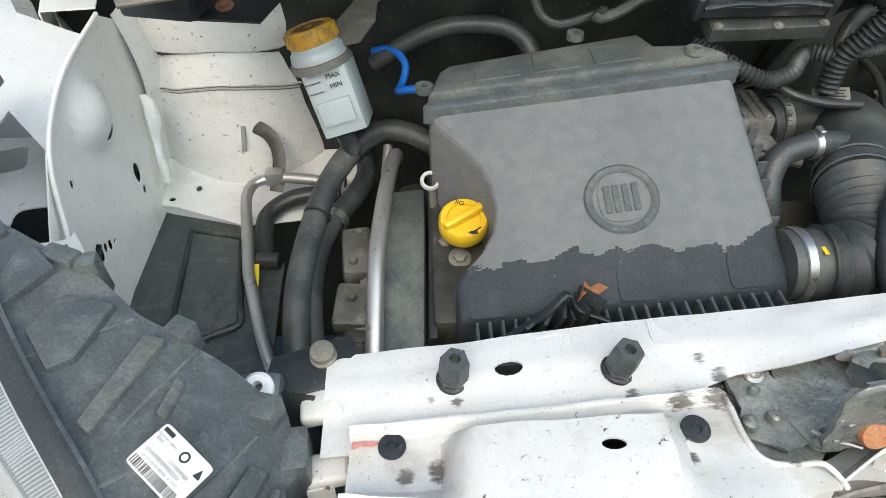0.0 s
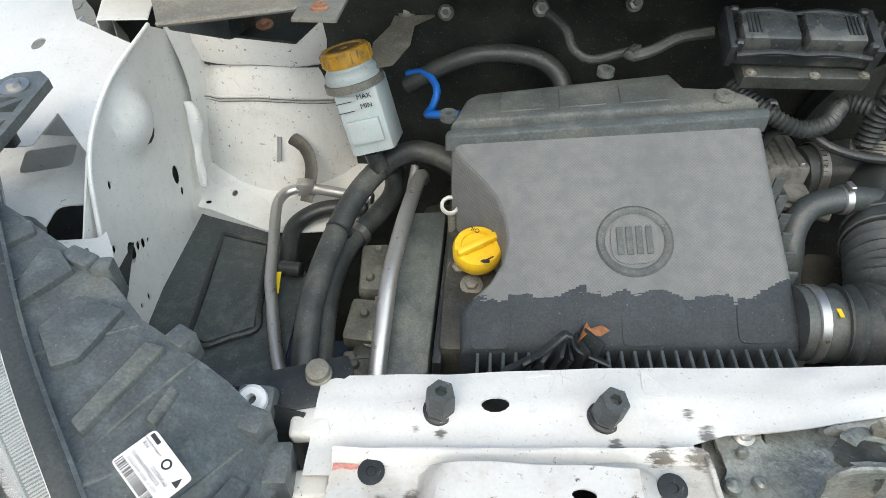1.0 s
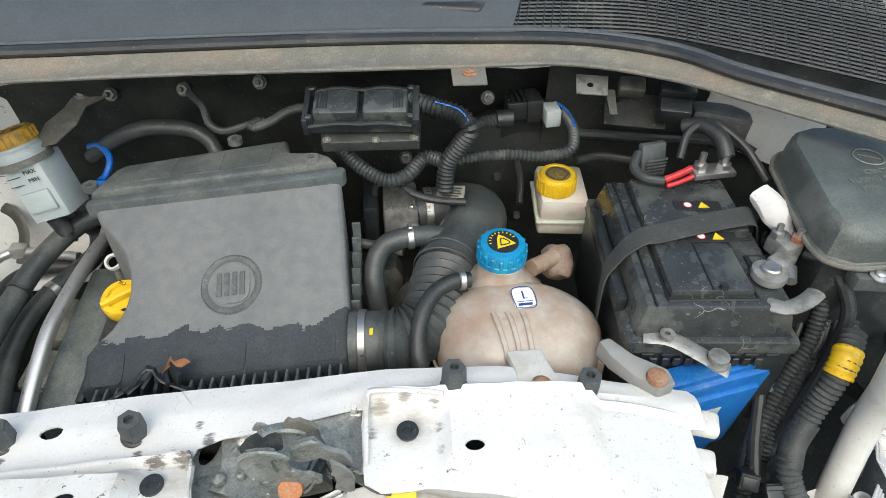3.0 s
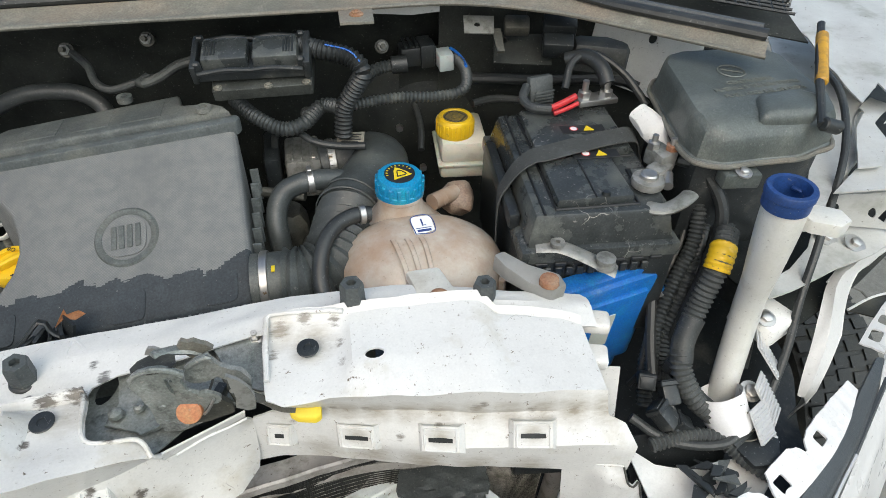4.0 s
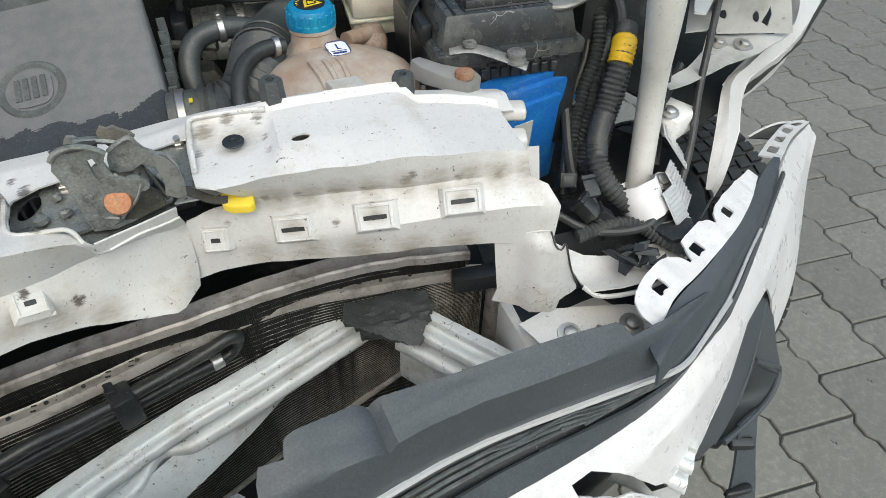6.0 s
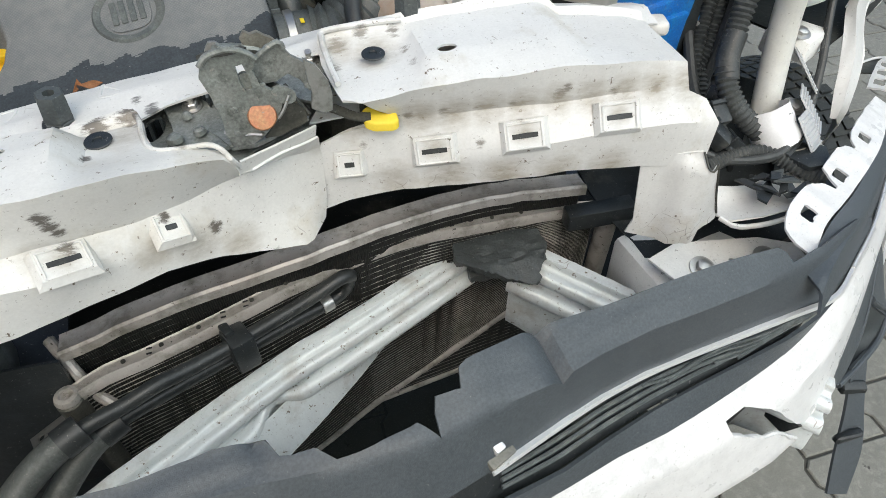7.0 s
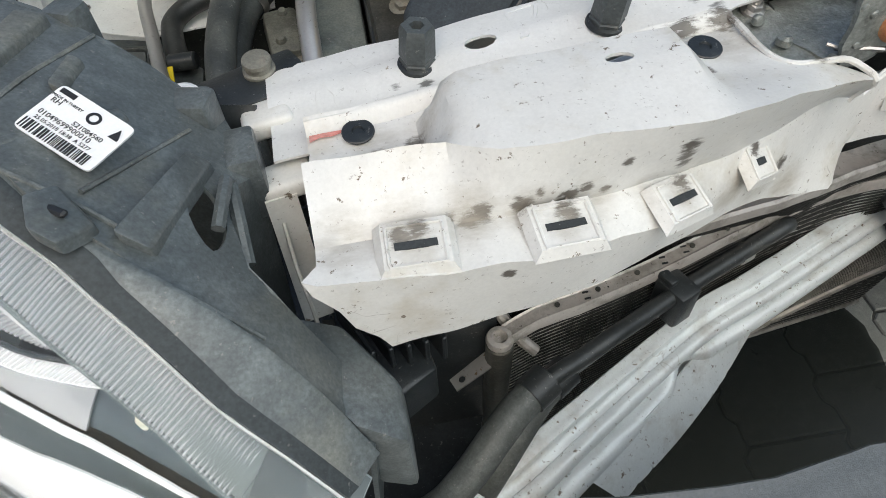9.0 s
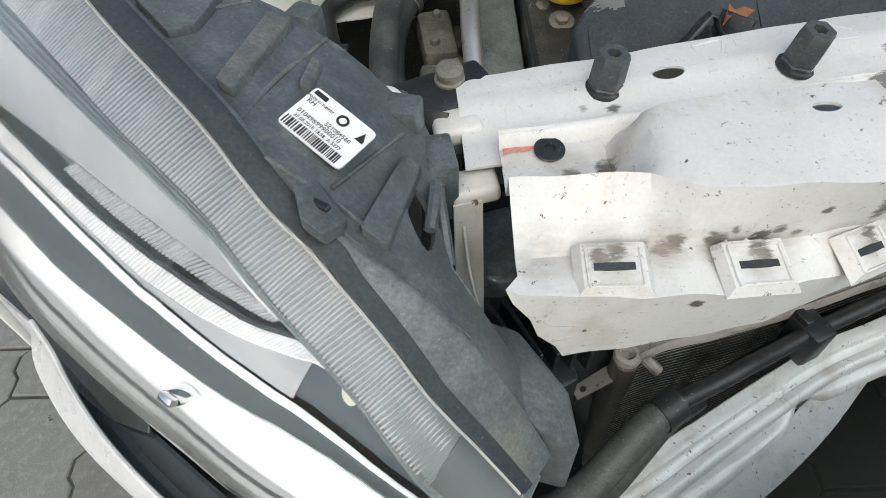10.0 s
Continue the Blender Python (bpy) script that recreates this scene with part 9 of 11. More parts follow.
part("shell_step", box(0.020, 0.040, 0.034, frame_at((0.639, 0.735, 1.103), (1, 0.05, 0.06), (-0.05, 1, 0)), 0.002), black_plastic, plug)
for k in range(3):
    part("rib", box(0.003, 0.034, 0.003, frame_at((0.607 + 0.008 * k, 0.735, 1.1335), (1, 0.05, 0.06), (-0.05, 1, 0))), black_plastic, plug)
part("latch", box(0.022, 0.030, 0.026, frame_at((0.664, 0.714, 1.103), (1, 0.05, 0.06), (-0.05, 1, 0)), 0.003), reservoir_grey, plug, "grey plastic latch")
part("boot", rod((0.584, 0.700, 1.118), (0.606, 0.700, 1.119), 0.0125, 14), black_rubber, plug)
loom([(0.681, 0.716, 1.118), (0.686, 0.671, 1.115), (0.675, 0.637, 1.105), (0.636, 0.633, 1.100), (0.590, 0.641, 1.098), (0.544, 0.640, 1.095), (0.516, 0.639, 1.090)], 0.0068)
loom([(0.672, 0.720, 1.130), (0.679, 0.711, 1.128), (0.687, 0.697, 1.122), (0.686, 0.671, 1.123)], 0.0020, "thin blue wire at the plug", wire_blue, 0.0, name="wire")
loom([(0.509, 0.640, 1.090), (0.482, 0.657, 1.085), (0.457, 0.631, 1.075), (0.427, 0.628, 1.070), (0.392, 0.649, 1.080), (0.363, 0.686, 1.090)], 0.0095)
loom([(0.335, 0.705, 1.142), (0.30, 0.705, 1.135), (0.27, 0.70, 1.12), (0.245, 0.695, 1.115), (0.255, 0.71, 1.118)], 0.0065, "black cloth-taped cable on the firewall", rubber, 0.0, name="cable")
loom([(0.155, 0.755, 1.138), (0.175, 0.735, 1.128), (0.185, 0.715, 1.112), (0.205, 0.705, 1.105), (0.235, 0.71, 1.11), (0.262, 0.715, 1.115)], 0.0055, "taped earth lead on the firewall", rubber, 0.0, name="cable")
loom([(0.410, 0.651, 1.030), (0.415, 0.650, 1.050), (0.440, 0.642, 1.060), (0.465, 0.616, 1.055), (0.498, 0.607, 1.050), (0.535, 0.602, 1.050)], 0.0050, "thin black vacuum hose over the throttle body", black_rubber, 0.0, name="vacuum_line")
loom([(0.60, 0.78, 1.03), (0.62, 0.75, 1.03), (0.625, 0.70, 1.02), (0.62, 0.66, 1.0)], 0.005, "thin dark hose by the brake reservoir", black_rubber, 0.0, name="vacuum_line")
loom([(0.70, 0.68, 1.06), (0.74, 0.69, 1.06), (0.80, 0.67, 1.06)], 0.006, "dark cable behind the battery", black_rubber, 0.0, name="cable")
pt = thing("paper_label", (0.516, 0.628, 1.04), "printed paper label on the loom", "label")
ptm = frame_at((0.516, 0.628, 1.045), (0.95, -0.25, 0.05), (0.25, 0.85, 0.45))
part("sheet", plate([(-0.019, -0.012), (0.020, -0.014), (0.019, 0.013), (-0.020, 0.012)], lambda u, v: ptm @ V((u, v, 0.002 * math.sin(u * 90))), 0.0008, step=0.006), dust_bolt, pt)
for k in range(5):
    part("print_bar", box(0.030 - 0.006 * (k % 2), 0.0014, 0.0004, ptm @ Matrix.Translation((0, 0.008 - 0.004 * k, 0.0022))), ink, pt)

# brackets, relays and bare panel at the right of the firewall
fr = thing("relay_bracket", (0.80, 0.70, 1.10), "black relay bracket with a bare metal plate", "bracket")
part("plate", plate([(-0.030, -0.02), (0.050, -0.024), (0.054, 0.03), (-0.028, 0.035)], flat((0.755, 0.672, 1.140), (1, -0.15, 0), (0.1, 0.75, 0.5)), 0.003, [ring2(-0.014, 0.02, 0.005)], step=0.03), firewall_black, fr)
part("bare_tab", plate([(-0.022, -0.016), (0.018, -0.018), (0.020, 0.016), (-0.022, 0.018)], flat((0.705, 0.680, 1.178), (1, -0.1, 0), (0.1, 0.8, 0.4)), 0.002, [ring2(-0.004, 0.0, 0.0045)]), cast_alloy, fr, "dusty metal tab with a hole")
part("bare_edge", plate([(-0.006, -0.03), (0.004, -0.03), (0.008, 0.01), (-0.004, 0.01)], flat((0.726, 0.668, 1.168), (1, -0.1, 0), (-0.1, 0.75, 0.5)), 0.003), dark_metal, fr)
part("clamp", box(0.035, 0.025, 0.018, frame_at((0.758, 0.685, 1.165), (1, -0.2, 0), (0.2, 0.8, 0.4)), 0.004), dark_metal, fr)
part("relay", box(0.045, 0.030, 0.026, frame_at((0.815, 0.672, 1.165), (1, -0.25, 0), (0.25, 0.8, 0.4)), 0.003), black_plastic, fr)
part("relay_foot", box(0.040, 0.022, 0.026, frame_at((0.808, 0.650, 1.145), (1, -0.25, 0), (0.25, 0.8, 0.4)), 0.002), black_plastic, fr)
part("rubber_boot", rough_up(prism([(0.825, 0.632), (0.895, 0.605), (0.905, 0.63), (0.88, 0.655), (0.835, 0.665)], 1.165, 1.125, 0.010, 2), 0.003, 40), rubber, fr, "dusty rubber boot")
pn = thing("bare_panel", (0.9, 0.66, 1.0), "white bulkhead panel behind the battery", "car panel")
part("sheet", plate([(0.885, 1.10), (0.93, 1.06), (1.05, 1.02), (1.05, 1.20), (0.92, 1.20), (0.89, 1.165)], lambda x, z: V((x, 0.742 - 0.25 * max(0, x - 0.80), z)), 0.002, [ring2(0.975, 1.135, 0.006, 0.008)], step=0.03), bay_white, pn)
part("upper_sheet", plate([(0.55, 1.178), (0.62, 1.172), (0.66, 1.175), (0.66, 1.197), (0.55, 1.197)], lambda x, z: V((x, 0.742, z)), 0.002, step=0.03), bay_white, pn)
part("dark_sheet", plate([(0.66, 1.05), (0.90, 1.03), (0.90, 1.185), (0.66, 1.197)], lambda x, z: V((x, 0.746 - 0.25 * max(0, x - 0.80), z)), 0.002, step=0.05), firewall_black, pn)
part("liner", plate([(0.60, 0.85), (1.1, 0.85), (1.1, 1.12), (0.60, 1.12)], lambda x, z: V((x, 0.752 - 0.25 * max(0, x - 0.80), z)), 0.002, step=0.1), firewall_black, pn)
part("pipe", tube([(0.70, 0.735, 1.075), (0.80, 0.715, 1.075), (0.92, 0.685, 1.08), (0.95, 0.665, 1.075)], 0.008, 10), black_rubber, pn)

# crash debris in the right lamp opening
lt = thing("lamp_tray", (0.86, 0.17, 0.82), "broken white lamp tray with torn edges", "car panel")
part("tray", rough_up(plate([(0.79, 0.215), (0.80, 0.135), (0.835, 0.125), (0.915, 0.13), (0.945, 0.155), (0.95, 0.18), (0.90, 0.185), (0.86, 0.178), (0.82, 0.19)], lambda x, y: V((x, y, 0.842 + 0.25 * abs(y - 0.16))), 0.002, step=0.012), 0.003, 40), dirty_white, lt)
part("tray_lip", tube([(0.795, 0.145, 0.846), (0.81, 0.128, 0.842), (0.86, 0.122, 0.842), (0.92, 0.132, 0.846)], 0.003, 8), dirty_white, lt)
part("dark_side", plate([(0, 0), (0.14, 0.01), (0.13, -0.06), (0.02, -0.08)], flat((0.79, 0.225, 0.86), (0.95, -0.1, 0), (0.05, 0.4, 0.9)), 0.002), black_plastic, lt)
for k in range(16):
    r = random.Random(k + 30)
    x, y = 0.845 + r.random() * 0.07, 0.138 + r.random() * 0.04
    sh = [(r.uniform(-0.02, -0.005), r.uniform(-0.008, 0.0)), (r.uniform(0.005, 0.022), r.uniform(-0.009, 0.0)), (r.uniform(0.002, 0.016), r.uniform(0.002, 0.012)), (r.uniform(-0.012, 0.0), r.uniform(0.002, 0.009))]
    m = Matrix.Translation((x, y, 0.853 + r.random() * 0.016)) @ Matrix.Rotation(r.random() * 6, 4, "Z") @ Matrix.Rotation(r.uniform(-0.6, 0.6), 4, "X")
    solo("plastic_shard", prism(sh, 0.0025, 0, m=m), black_plastic if k % 4 else lamp_plastic, "broken black plastic shard in the lamp tray", "debris", "plastic shards")
pad = thing("foam_pad", (0.93, 0.175, 0.86), "black square plastic cover in the lamp opening", "cover")
part("sheet", prism([(0.905, 0.185), (0.935, 0.205), (0.962, 0.185), (0.945, 0.155), (0.915, 0.158)], 0.874, 0.868, 0.001), black_plastic, pad)
rl = thing("front_rail_end", (0.80, 0.11, 0.74), "white front rail end with two large bolts", "car panel")
part("plate", plate([(0.72, 0.15), (0.75, 0.09), (0.90, 0.075), (0.90, 0.12), (0.86, 0.14), (0.76, 0.16)], lambda x, y: V((x, y, 0.79 + 0.25 * (y - 0.1))), 0.003, [ring2(0.812, 0.118, 0.005, 0.007)], step=0.02), bay_white, rl)
for bx, by in ((0.773, 0.122), (0.850, 0.112)):
    part("bolt", hexbolt((bx, by, 0.796), (0, -0.3, 1), 0.0085, 0.008, 0.015), steel, rl, "large steel bolt")
part("box_section", rough_up(box(0.16, 0.12, 0.10, Matrix.Translation((0.80, 0.16, 0.68)), 0.012), 0.004, 20), bay_white, rl)
part("horn_bracket", tube([(0.70, 0.12, 0.76), (0.73, 0.10, 0.77), (0.77, 0.09, 0.775)], 0.012, 10, flat=0.4), bay_white, rl)
lens_bits = thing("lamp_fragment", (0.97, 0.25, 0.88), "broken ribbed reflector strip of the lost headlamp", "debris")
for k, (x, y, z, a) in enumerate(((0.972, 0.262, 0.93, 0.5), (0.96, 0.222, 0.90, 0.2), (0.945, 0.195, 0.885, -0.1))):
    m = Matrix.Translation((x, y, z)) @ Matrix.Rotation(a + 0.6, 4, "Z") @ Matrix.Rotation(0.9, 4, "X")
    s = part("strip", box(0.030, 0.060, 0.002, m @ Matrix.Translation((0, 0, -0.001)), 0.0006, 1), satin_chrome, lens_bits)
    for j in range(9):
        part("flute", box(0.028, 0.0028, 0.0022, m @ Matrix.Translation((0, -0.026 + 0.0062 * j, 0.0008)), 0.0008, 1), satin_chrome, s)
hb = thing("lamp_bolt_block", (0.975, 0.30, 0.93), "white bracket with bolts behind the filler neck", "bracket")
part("block", rough_up(box(0.05, 0.06, 0.03, Matrix.Translation((0.985, 0.305, 0.93)) @ Matrix.Rotation(0.4, 4, "Z"), 0.006), 0.003, 40), bay_white, hb)
part("bolt", hexbolt((0.975, 0.29, 0.962), (0, -0.3, 1), 0.007, 0.006, 0.012), steel, hb)
part("lower_bolt", hexbolt((0.945, 0.235, 0.90), (0, -0.4, 1), 0.008, 0.007, 0.013), steel, hb)
dk = thing("lamp_cavity_liner", (0.95, 0.3, 0.75), "black plastic liner below the cables", "car panel", kind="structure")
part("sheet", rough_up(plate([(0.74, 0.10), (1.05, 0.16), (1.12, 0.42), (0.98, 0.56), (0.72, 0.56)], lambda x, y: V((x, y, 0.78 + 0.15 * max(0, y - 0.3))), 0.004, step=0.04), 0.015, 12), black_plastic, dk)

# ---- front bumper and grille, hanging loose ----
bump = thing("front_bumper", (0.7, 0.0, 0.4), "broken white front bumper with a dark grey upper grille", "bumper")
REAR = [(-0.10, 0.09, 0.885), (0.10, 0.030, 0.900), (0.276, 0.012, 0.902), (0.35, 0.0, 0.905), (0.45, 0.018, 0.915), (0.507, 0.032, 0.905), (0.60, 0.040, 0.900), (0.70, 0.050, 0.897), (0.79, 0.055, 0.890), (0.87, 0.078, 0.878), (0.95, 0.122, 0.868), (1.02, 0.165, 0.865), (1.10, 0.222, 0.862), (1.16, 0.275, 0.858)]
CREASE = [(-0.10, 0.06, 0.872), (0.10, 0.0, 0.888), (0.30, -0.018, 0.892), (0.38, -0.028, 0.892), (0.44, -0.018, 0.892), (0.503, -0.010, 0.888), (0.585, 0.010, 0.885), (0.645, 0.017, 0.882), (0.707, 0.023, 0.878), (0.778, 0.034, 0.872), (0.85, 0.052, 0.866), (0.94, 0.098, 0.860), (1.04, 0.16, 0.853), (1.165, 0.265, 0.852)]
CHR = [(-0.10, 0.02, 0.80), (0.10, -0.045, 0.82), (0.30, -0.052, 0.835), (0.40, -0.048, 0.84), (0.450, -0.038, 0.842), (0.535, -0.010, 0.830), (0.585, 0.004, 0.824), (0.645, 0.015, 0.818), (0.73, 0.020, 0.818), (0.80, 0.024, 0.818), (0.855, 0.030, 0.816), (0.90, 0.054, 0.818), (0.96, 0.09, 0.826), (1.17, 0.262, 0.848)]
LIPT = [(-0.10, 0.02, 0.73), (0.10, -0.05, 0.75), (0.30, -0.06, 0.77), (0.455, -0.047, 0.80), (0.522, -0.038, 0.798), (0.586, -0.021, 0.797), (0.654, -0.008, 0.797), (0.724, 0.002, 0.797), (0.80, 0.013, 0.798), (0.85, 0.026, 0.80), (0.90, 0.05, 0.807), (0.96, 0.087, 0.82), (1.175, 0.262, 0.845)]
LIPB = [(-0.10, 0.0, 0.70), (0.10, -0.06, 0.73), (0.30, -0.065, 0.755), (0.462, -0.052, 0.772), (0.521, -0.044, 0.776), (0.584, -0.033, 0.776), (0.649, -0.026, 0.775), (0.717, -0.010, 0.774), (0.79, 0.007, 0.774), (0.858, 0.032, 0.776), (0.92, 0.063, 0.788), (0.985, 0.10, 0.80), (1.18, 0.262, 0.838)]
gplace = loft3([REAR, CREASE, CHR])
gout = [(0.15, 0.30), (0.231, 0.30), (0.263, 0.10), (0.275, 0.0), (0.302, 0.0), (0.306, 0.47), (0.312, 0.50), (0.325, 0.40), (0.333, 0.80), (0.345, 0.78), (0.379, 0.60), (0.388, 1.03), (0.390, 0.62), (0.394, 0.33), (0.406, 0.40), (0.409, 0.43), (0.413, 0.07), (0.419, 0.0), (0.56, 0.0), (0.663, 0.0), (0.669, 0.27), (0.672, 0.70), (0.70, 0.65), (0.74, 0.75), (0.775, 1.1), (0.80, 1.6), (0.805, 2), (0.15, 2)]


def grille_top(s, v):
    p = gplace(s, v)
    dent = math.exp(-((s - 0.469) / 0.005) ** 2) + 0.8 * math.exp(-((s - 0.292) / 0.004) ** 2) * max(0, 0.75 - v)
    return p + V((0, 0, -0.010 * dent + 0.0015 * noise.noise((s * 30, v * 3, 0))))


part("grille_top", plate(gout, grille_top, 0.003, step=(0.008, 0.125), split=0.004), grey_plastic, bump, "dark grey plastic upper grille")
part("grille_recess", plate([(0, 0), (1, 0), (1, 1), (0, 1)], loft3([[(x, y + 0.010, z - 0.012) for x, y, z in CHR], [(x, y + 0.006, z - 0.010) for x, y, z in LIPT]]), 0.002, step=(0.03, 0.5)), black_plastic, bump)
slot_loft = loft3([[(x, y + 0.006, z - 0.007) for x, y, z in CHR], [(x, y + 0.004, z - 0.005) for x, y, z in LIPT]])
for k in range(4):
    v = 0.2 + 0.19 * k
    part("grille_slat", tube([slot_loft(0.42 + 0.5 * j / 24, v + 0.06 * math.sin(j * 0.7 + k) * (j > 8)) for j in range(25)], 0.0022, 6, 0.012), lamp_plastic, bump)
part("grille_lip", plate([(0, 0), (1, 0), (1, 1), (0, 1)], loft3([LIPT, LIPB]), 0.004, step=(0.02, 0.5)), grey_plastic, bump, "smooth dark grey grille lip")
CS = [(x, y - 0.004, z + 0.004) for x, y, z in CHR if 0.44 < x < 0.97]
chl = spline(CS, 0.008)
ch = bmesh.new()
g = [[ch.verts.new(p + V(o)) for o in ((0, 0.002, 0.002), (0, -0.002, 0.002), (0.001, -0.0036, -0.001), (0, -0.003, -0.003), (0, 0.002, -0.002))] for p in chl]
for a, b in zip(g, g[1:]):
    for k in range(5):
        ch.faces.new((a[k], a[(k + 1) % 5], b[(k + 1) % 5], b[k]))
part("chrome_strip", done(ch), satin_chrome, bump, "dull scratched chrome strip")
part("strip_tail", tube([(0.90, 0.05, 0.824), (0.96, 0.088, 0.834), (1.02, 0.135, 0.842), (1.06, 0.165, 0.846)], 0.0022, 6), satin_chrome, bump)
cl = thing("strip_clip", (0.456, -0.036, 0.846), "grey square plastic clip on the chrome strip", "clip")
part("frame", prism([(-0.013, -0.011), (0.013, -0.011), (0.013, 0.011), (-0.013, 0.011)], 0.006, 0, 0.002, m=frame_at((0.458, -0.028, 0.848), (0.9, 0.35, 0), (-0.35, 0.9, 0.3))), seal_grey, cl)
part("post", box(0.010, 0.010, 0.010, frame_at((0.458, -0.028, 0.852), (0.9, 0.35, 0), (-0.35, 0.9, 0.3)), 0.002), satin_chrome, cl)
for sx, sy, sz in ((0.487, -0.016, 0.842), (0.548, 0.008, 0.833), (0.69, 0.032, 0.824), (0.745, 0.034, 0.823), (0.85, 0.044, 0.822)):
    part("clip_foot", box(0.016, 0.013, 0.010, frame_at((sx, sy, sz - 0.006), (0.9, 0.35, 0), (-0.35, 0.9, 0.3)), 0.002), seal_grey, bump)
# wires of the torn mesh in the recess
for k in range(5):
    r = random.Random(k)
    pts = []
    for j in range(9):
        s = 0.54 + 0.20 * j / 8 + 0.02 * k
        pts.append(loft3([CHR, LIPT])(min(s, 0.9), 0.35 + 0.11 * k + 0.10 * math.sin(j * 1.7 + k * 2)) + V((0, 0.002, -0.004)))
    part("torn_trim", tube(pts, 0.0014, 6, 0.006), lamp_plastic, bump)
# white skin
W1 = [(-0.10, -0.02, 0.66), (0.10, -0.075, 0.69), (0.30, -0.082, 0.72), (0.462, -0.066, 0.740), (0.584, -0.055, 0.745), (0.70, -0.040, 0.745), (0.79, -0.022, 0.745), (0.86, 0.005, 0.75), (0.93, 0.045, 0.76), (1.0, 0.090, 0.765), (1.08, 0.145, 0.765), (1.17, 0.215, 0.765), (1.25, 0.282, 0.765), (1.34, 0.36, 0.75), (1.455, 0.460, 0.74)]
LB2 = LIPB[:10] + [(0.905, 0.058, 0.802), (0.971, 0.102, 0.818), (1.075, 0.176, 0.82), (1.172, 0.257, 0.816), (1.215, 0.300, 0.815), (1.33, 0.390, 0.785), (1.45, 0.467, 0.75)]
W2 = [(-0.10, -0.02, 0.58), (0.10, -0.08, 0.60), (0.30, -0.09, 0.62), (0.462, -0.075, 0.64), (0.60, -0.068, 0.65), (0.70, -0.06, 0.655), (0.80, -0.045, 0.66), (0.88, -0.012, 0.66), (0.96, 0.035, 0.65), (1.04, 0.080, 0.63), (1.12, 0.125, 0.60), (1.185, 0.163, 0.585), (1.252, 0.22, 0.635), (1.32, 0.297, 0.665), (1.398, 0.385, 0.695), (1.465, 0.455, 0.73)]
W3 = [(-0.10, 0.0, 0.42), (0.10, -0.05, 0.43), (0.30, -0.06, 0.44), (0.462, -0.045, 0.45), (0.60, -0.035, 0.46), (0.70, -0.02, 0.46), (0.80, -0.005, 0.46), (0.89, 0.02, 0.46), (0.96, 0.05, 0.47), (1.04, 0.10, 0.46), (1.12, 0.14, 0.46), (1.18, 0.17, 0.45), (1.25, 0.22, 0.48), (1.32, 0.29, 0.53), (1.40, 0.37, 0.59), (1.47, 0.445, 0.68)]
skin = loft3([LB2, W1, W2, W3], 40)
sout = [(0.0, 0.0), (1.0, 0.0), (1.0, 2.2), (0.90, 2.3), (0.82, 2.15), (0.762, 2.02), (0.757, 1.8), (0.745, 1.45), (0.727, 1.17), (0.718, 1.15), (0.70, 1.12), (0.675, 1.12), (0.655, 1.35), (0.64, 1.55), (0.613, 1.76), (0.585, 1.95), (0.572, 1.98), (0.555, 1.92), (0.535, 1.85), (0.525, 1.68), (0.513, 1.20), (0.50, 0.85), (0.487, 0.55), (0.472, 0.62), (0.475, 1.05), (0.485, 1.22), (0.497, 1.45), (0.507, 1.55), (0.514, 1.72), (0.522, 2.0), (0.53, 2.4), (0.535, 2.7), (0.54, 3.0), (0.0, 3.0)]
part("skin", plate(sout, lambda s, v: skin(s, v) + V((0, 0, 0.003 * noise.noise((s * 14, v * 3, 1)))), 0.003, [ring2(0.45, 2.2, 0.014, 0.10, 14, 0, 4)], step=(0.010, 0.125), split=0.006), bumper_white, bump, "glossy white torn bumper skin")
part("recess_behind", plate([(0.475, 0.80), (0.66, 0.80), (0.66, 2.9), (0.475, 2.9)], lambda s, v: skin(s, v) + V((-0.02, 0.055, -0.01)), 0.003, step=(0.03, 0.3)), black_plastic, bump, "black inner bumper plastic")
for k in range(6):
    p = skin(0.535 + 0.016 * k, 2.15 + 0.12 * (k % 3)) + V((-0.01, 0.03, 0))
    part("broken_rib", rough_up(box(0.004, 0.05, 0.03, Matrix.Translation(p) @ Matrix.Rotation(0.5 + 0.3 * k, 4, "Z") @ Matrix.Rotation(0.4, 4, "X"), 0.001, 1), 0.003, 50, k), black_plastic, bump)
part("torn_edge", rough_up(tube([skin(s, v) for s, v in ((0.475, 1.05), (0.485, 1.22), (0.497, 1.45), (0.507, 1.55), (0.514, 1.72), (0.522, 2.0), (0.53, 2.4))], 0.0025, 8), 0.003, 90), bumper_white, bump)
# slotted end of the bumper
EF = [(1.212, 0.342, 0.808), (1.30, 0.405, 0.788), (1.371, 0.450, 0.770), (1.430, 0.470, 0.757)]
EO = [(1.235, 0.318, 0.809), (1.32, 0.385, 0.786), (1.39, 0.432, 0.766), (1.452, 0.468, 0.750)]
endp = loft3([EF, EO], 20)
part("end_flange", plate([(0.0, 0.0), (1.0, 0.0), (1.0, 1.0), (0.0, 1.0)], lambda s, v: endp(s, v) + V((0, 0, 0.004 + 0.002 * noise.noise((s * 9, v * 3, 0)))), 0.0025,
                         [ring2(0.16 + 0.235 * k, 0.45, 0.075, 0.26, 12, 0, 5) for k in range(4)], step=(0.05, 0.2), split=0.03), bumper_white, bump, "white slotted end flange")
part("end_fold", plate([(0, 0), (1, 0), (1, 1), (0, 1)], loft3([EF[1:], [(1.277, 0.432, 0.779), (1.33, 0.452, 0.774), (1.40, 0.470, 0.764)]], 12), 0.002, step=(0.1, 0.3)), dark_metal, bump, "dirty inner side of the folded end")
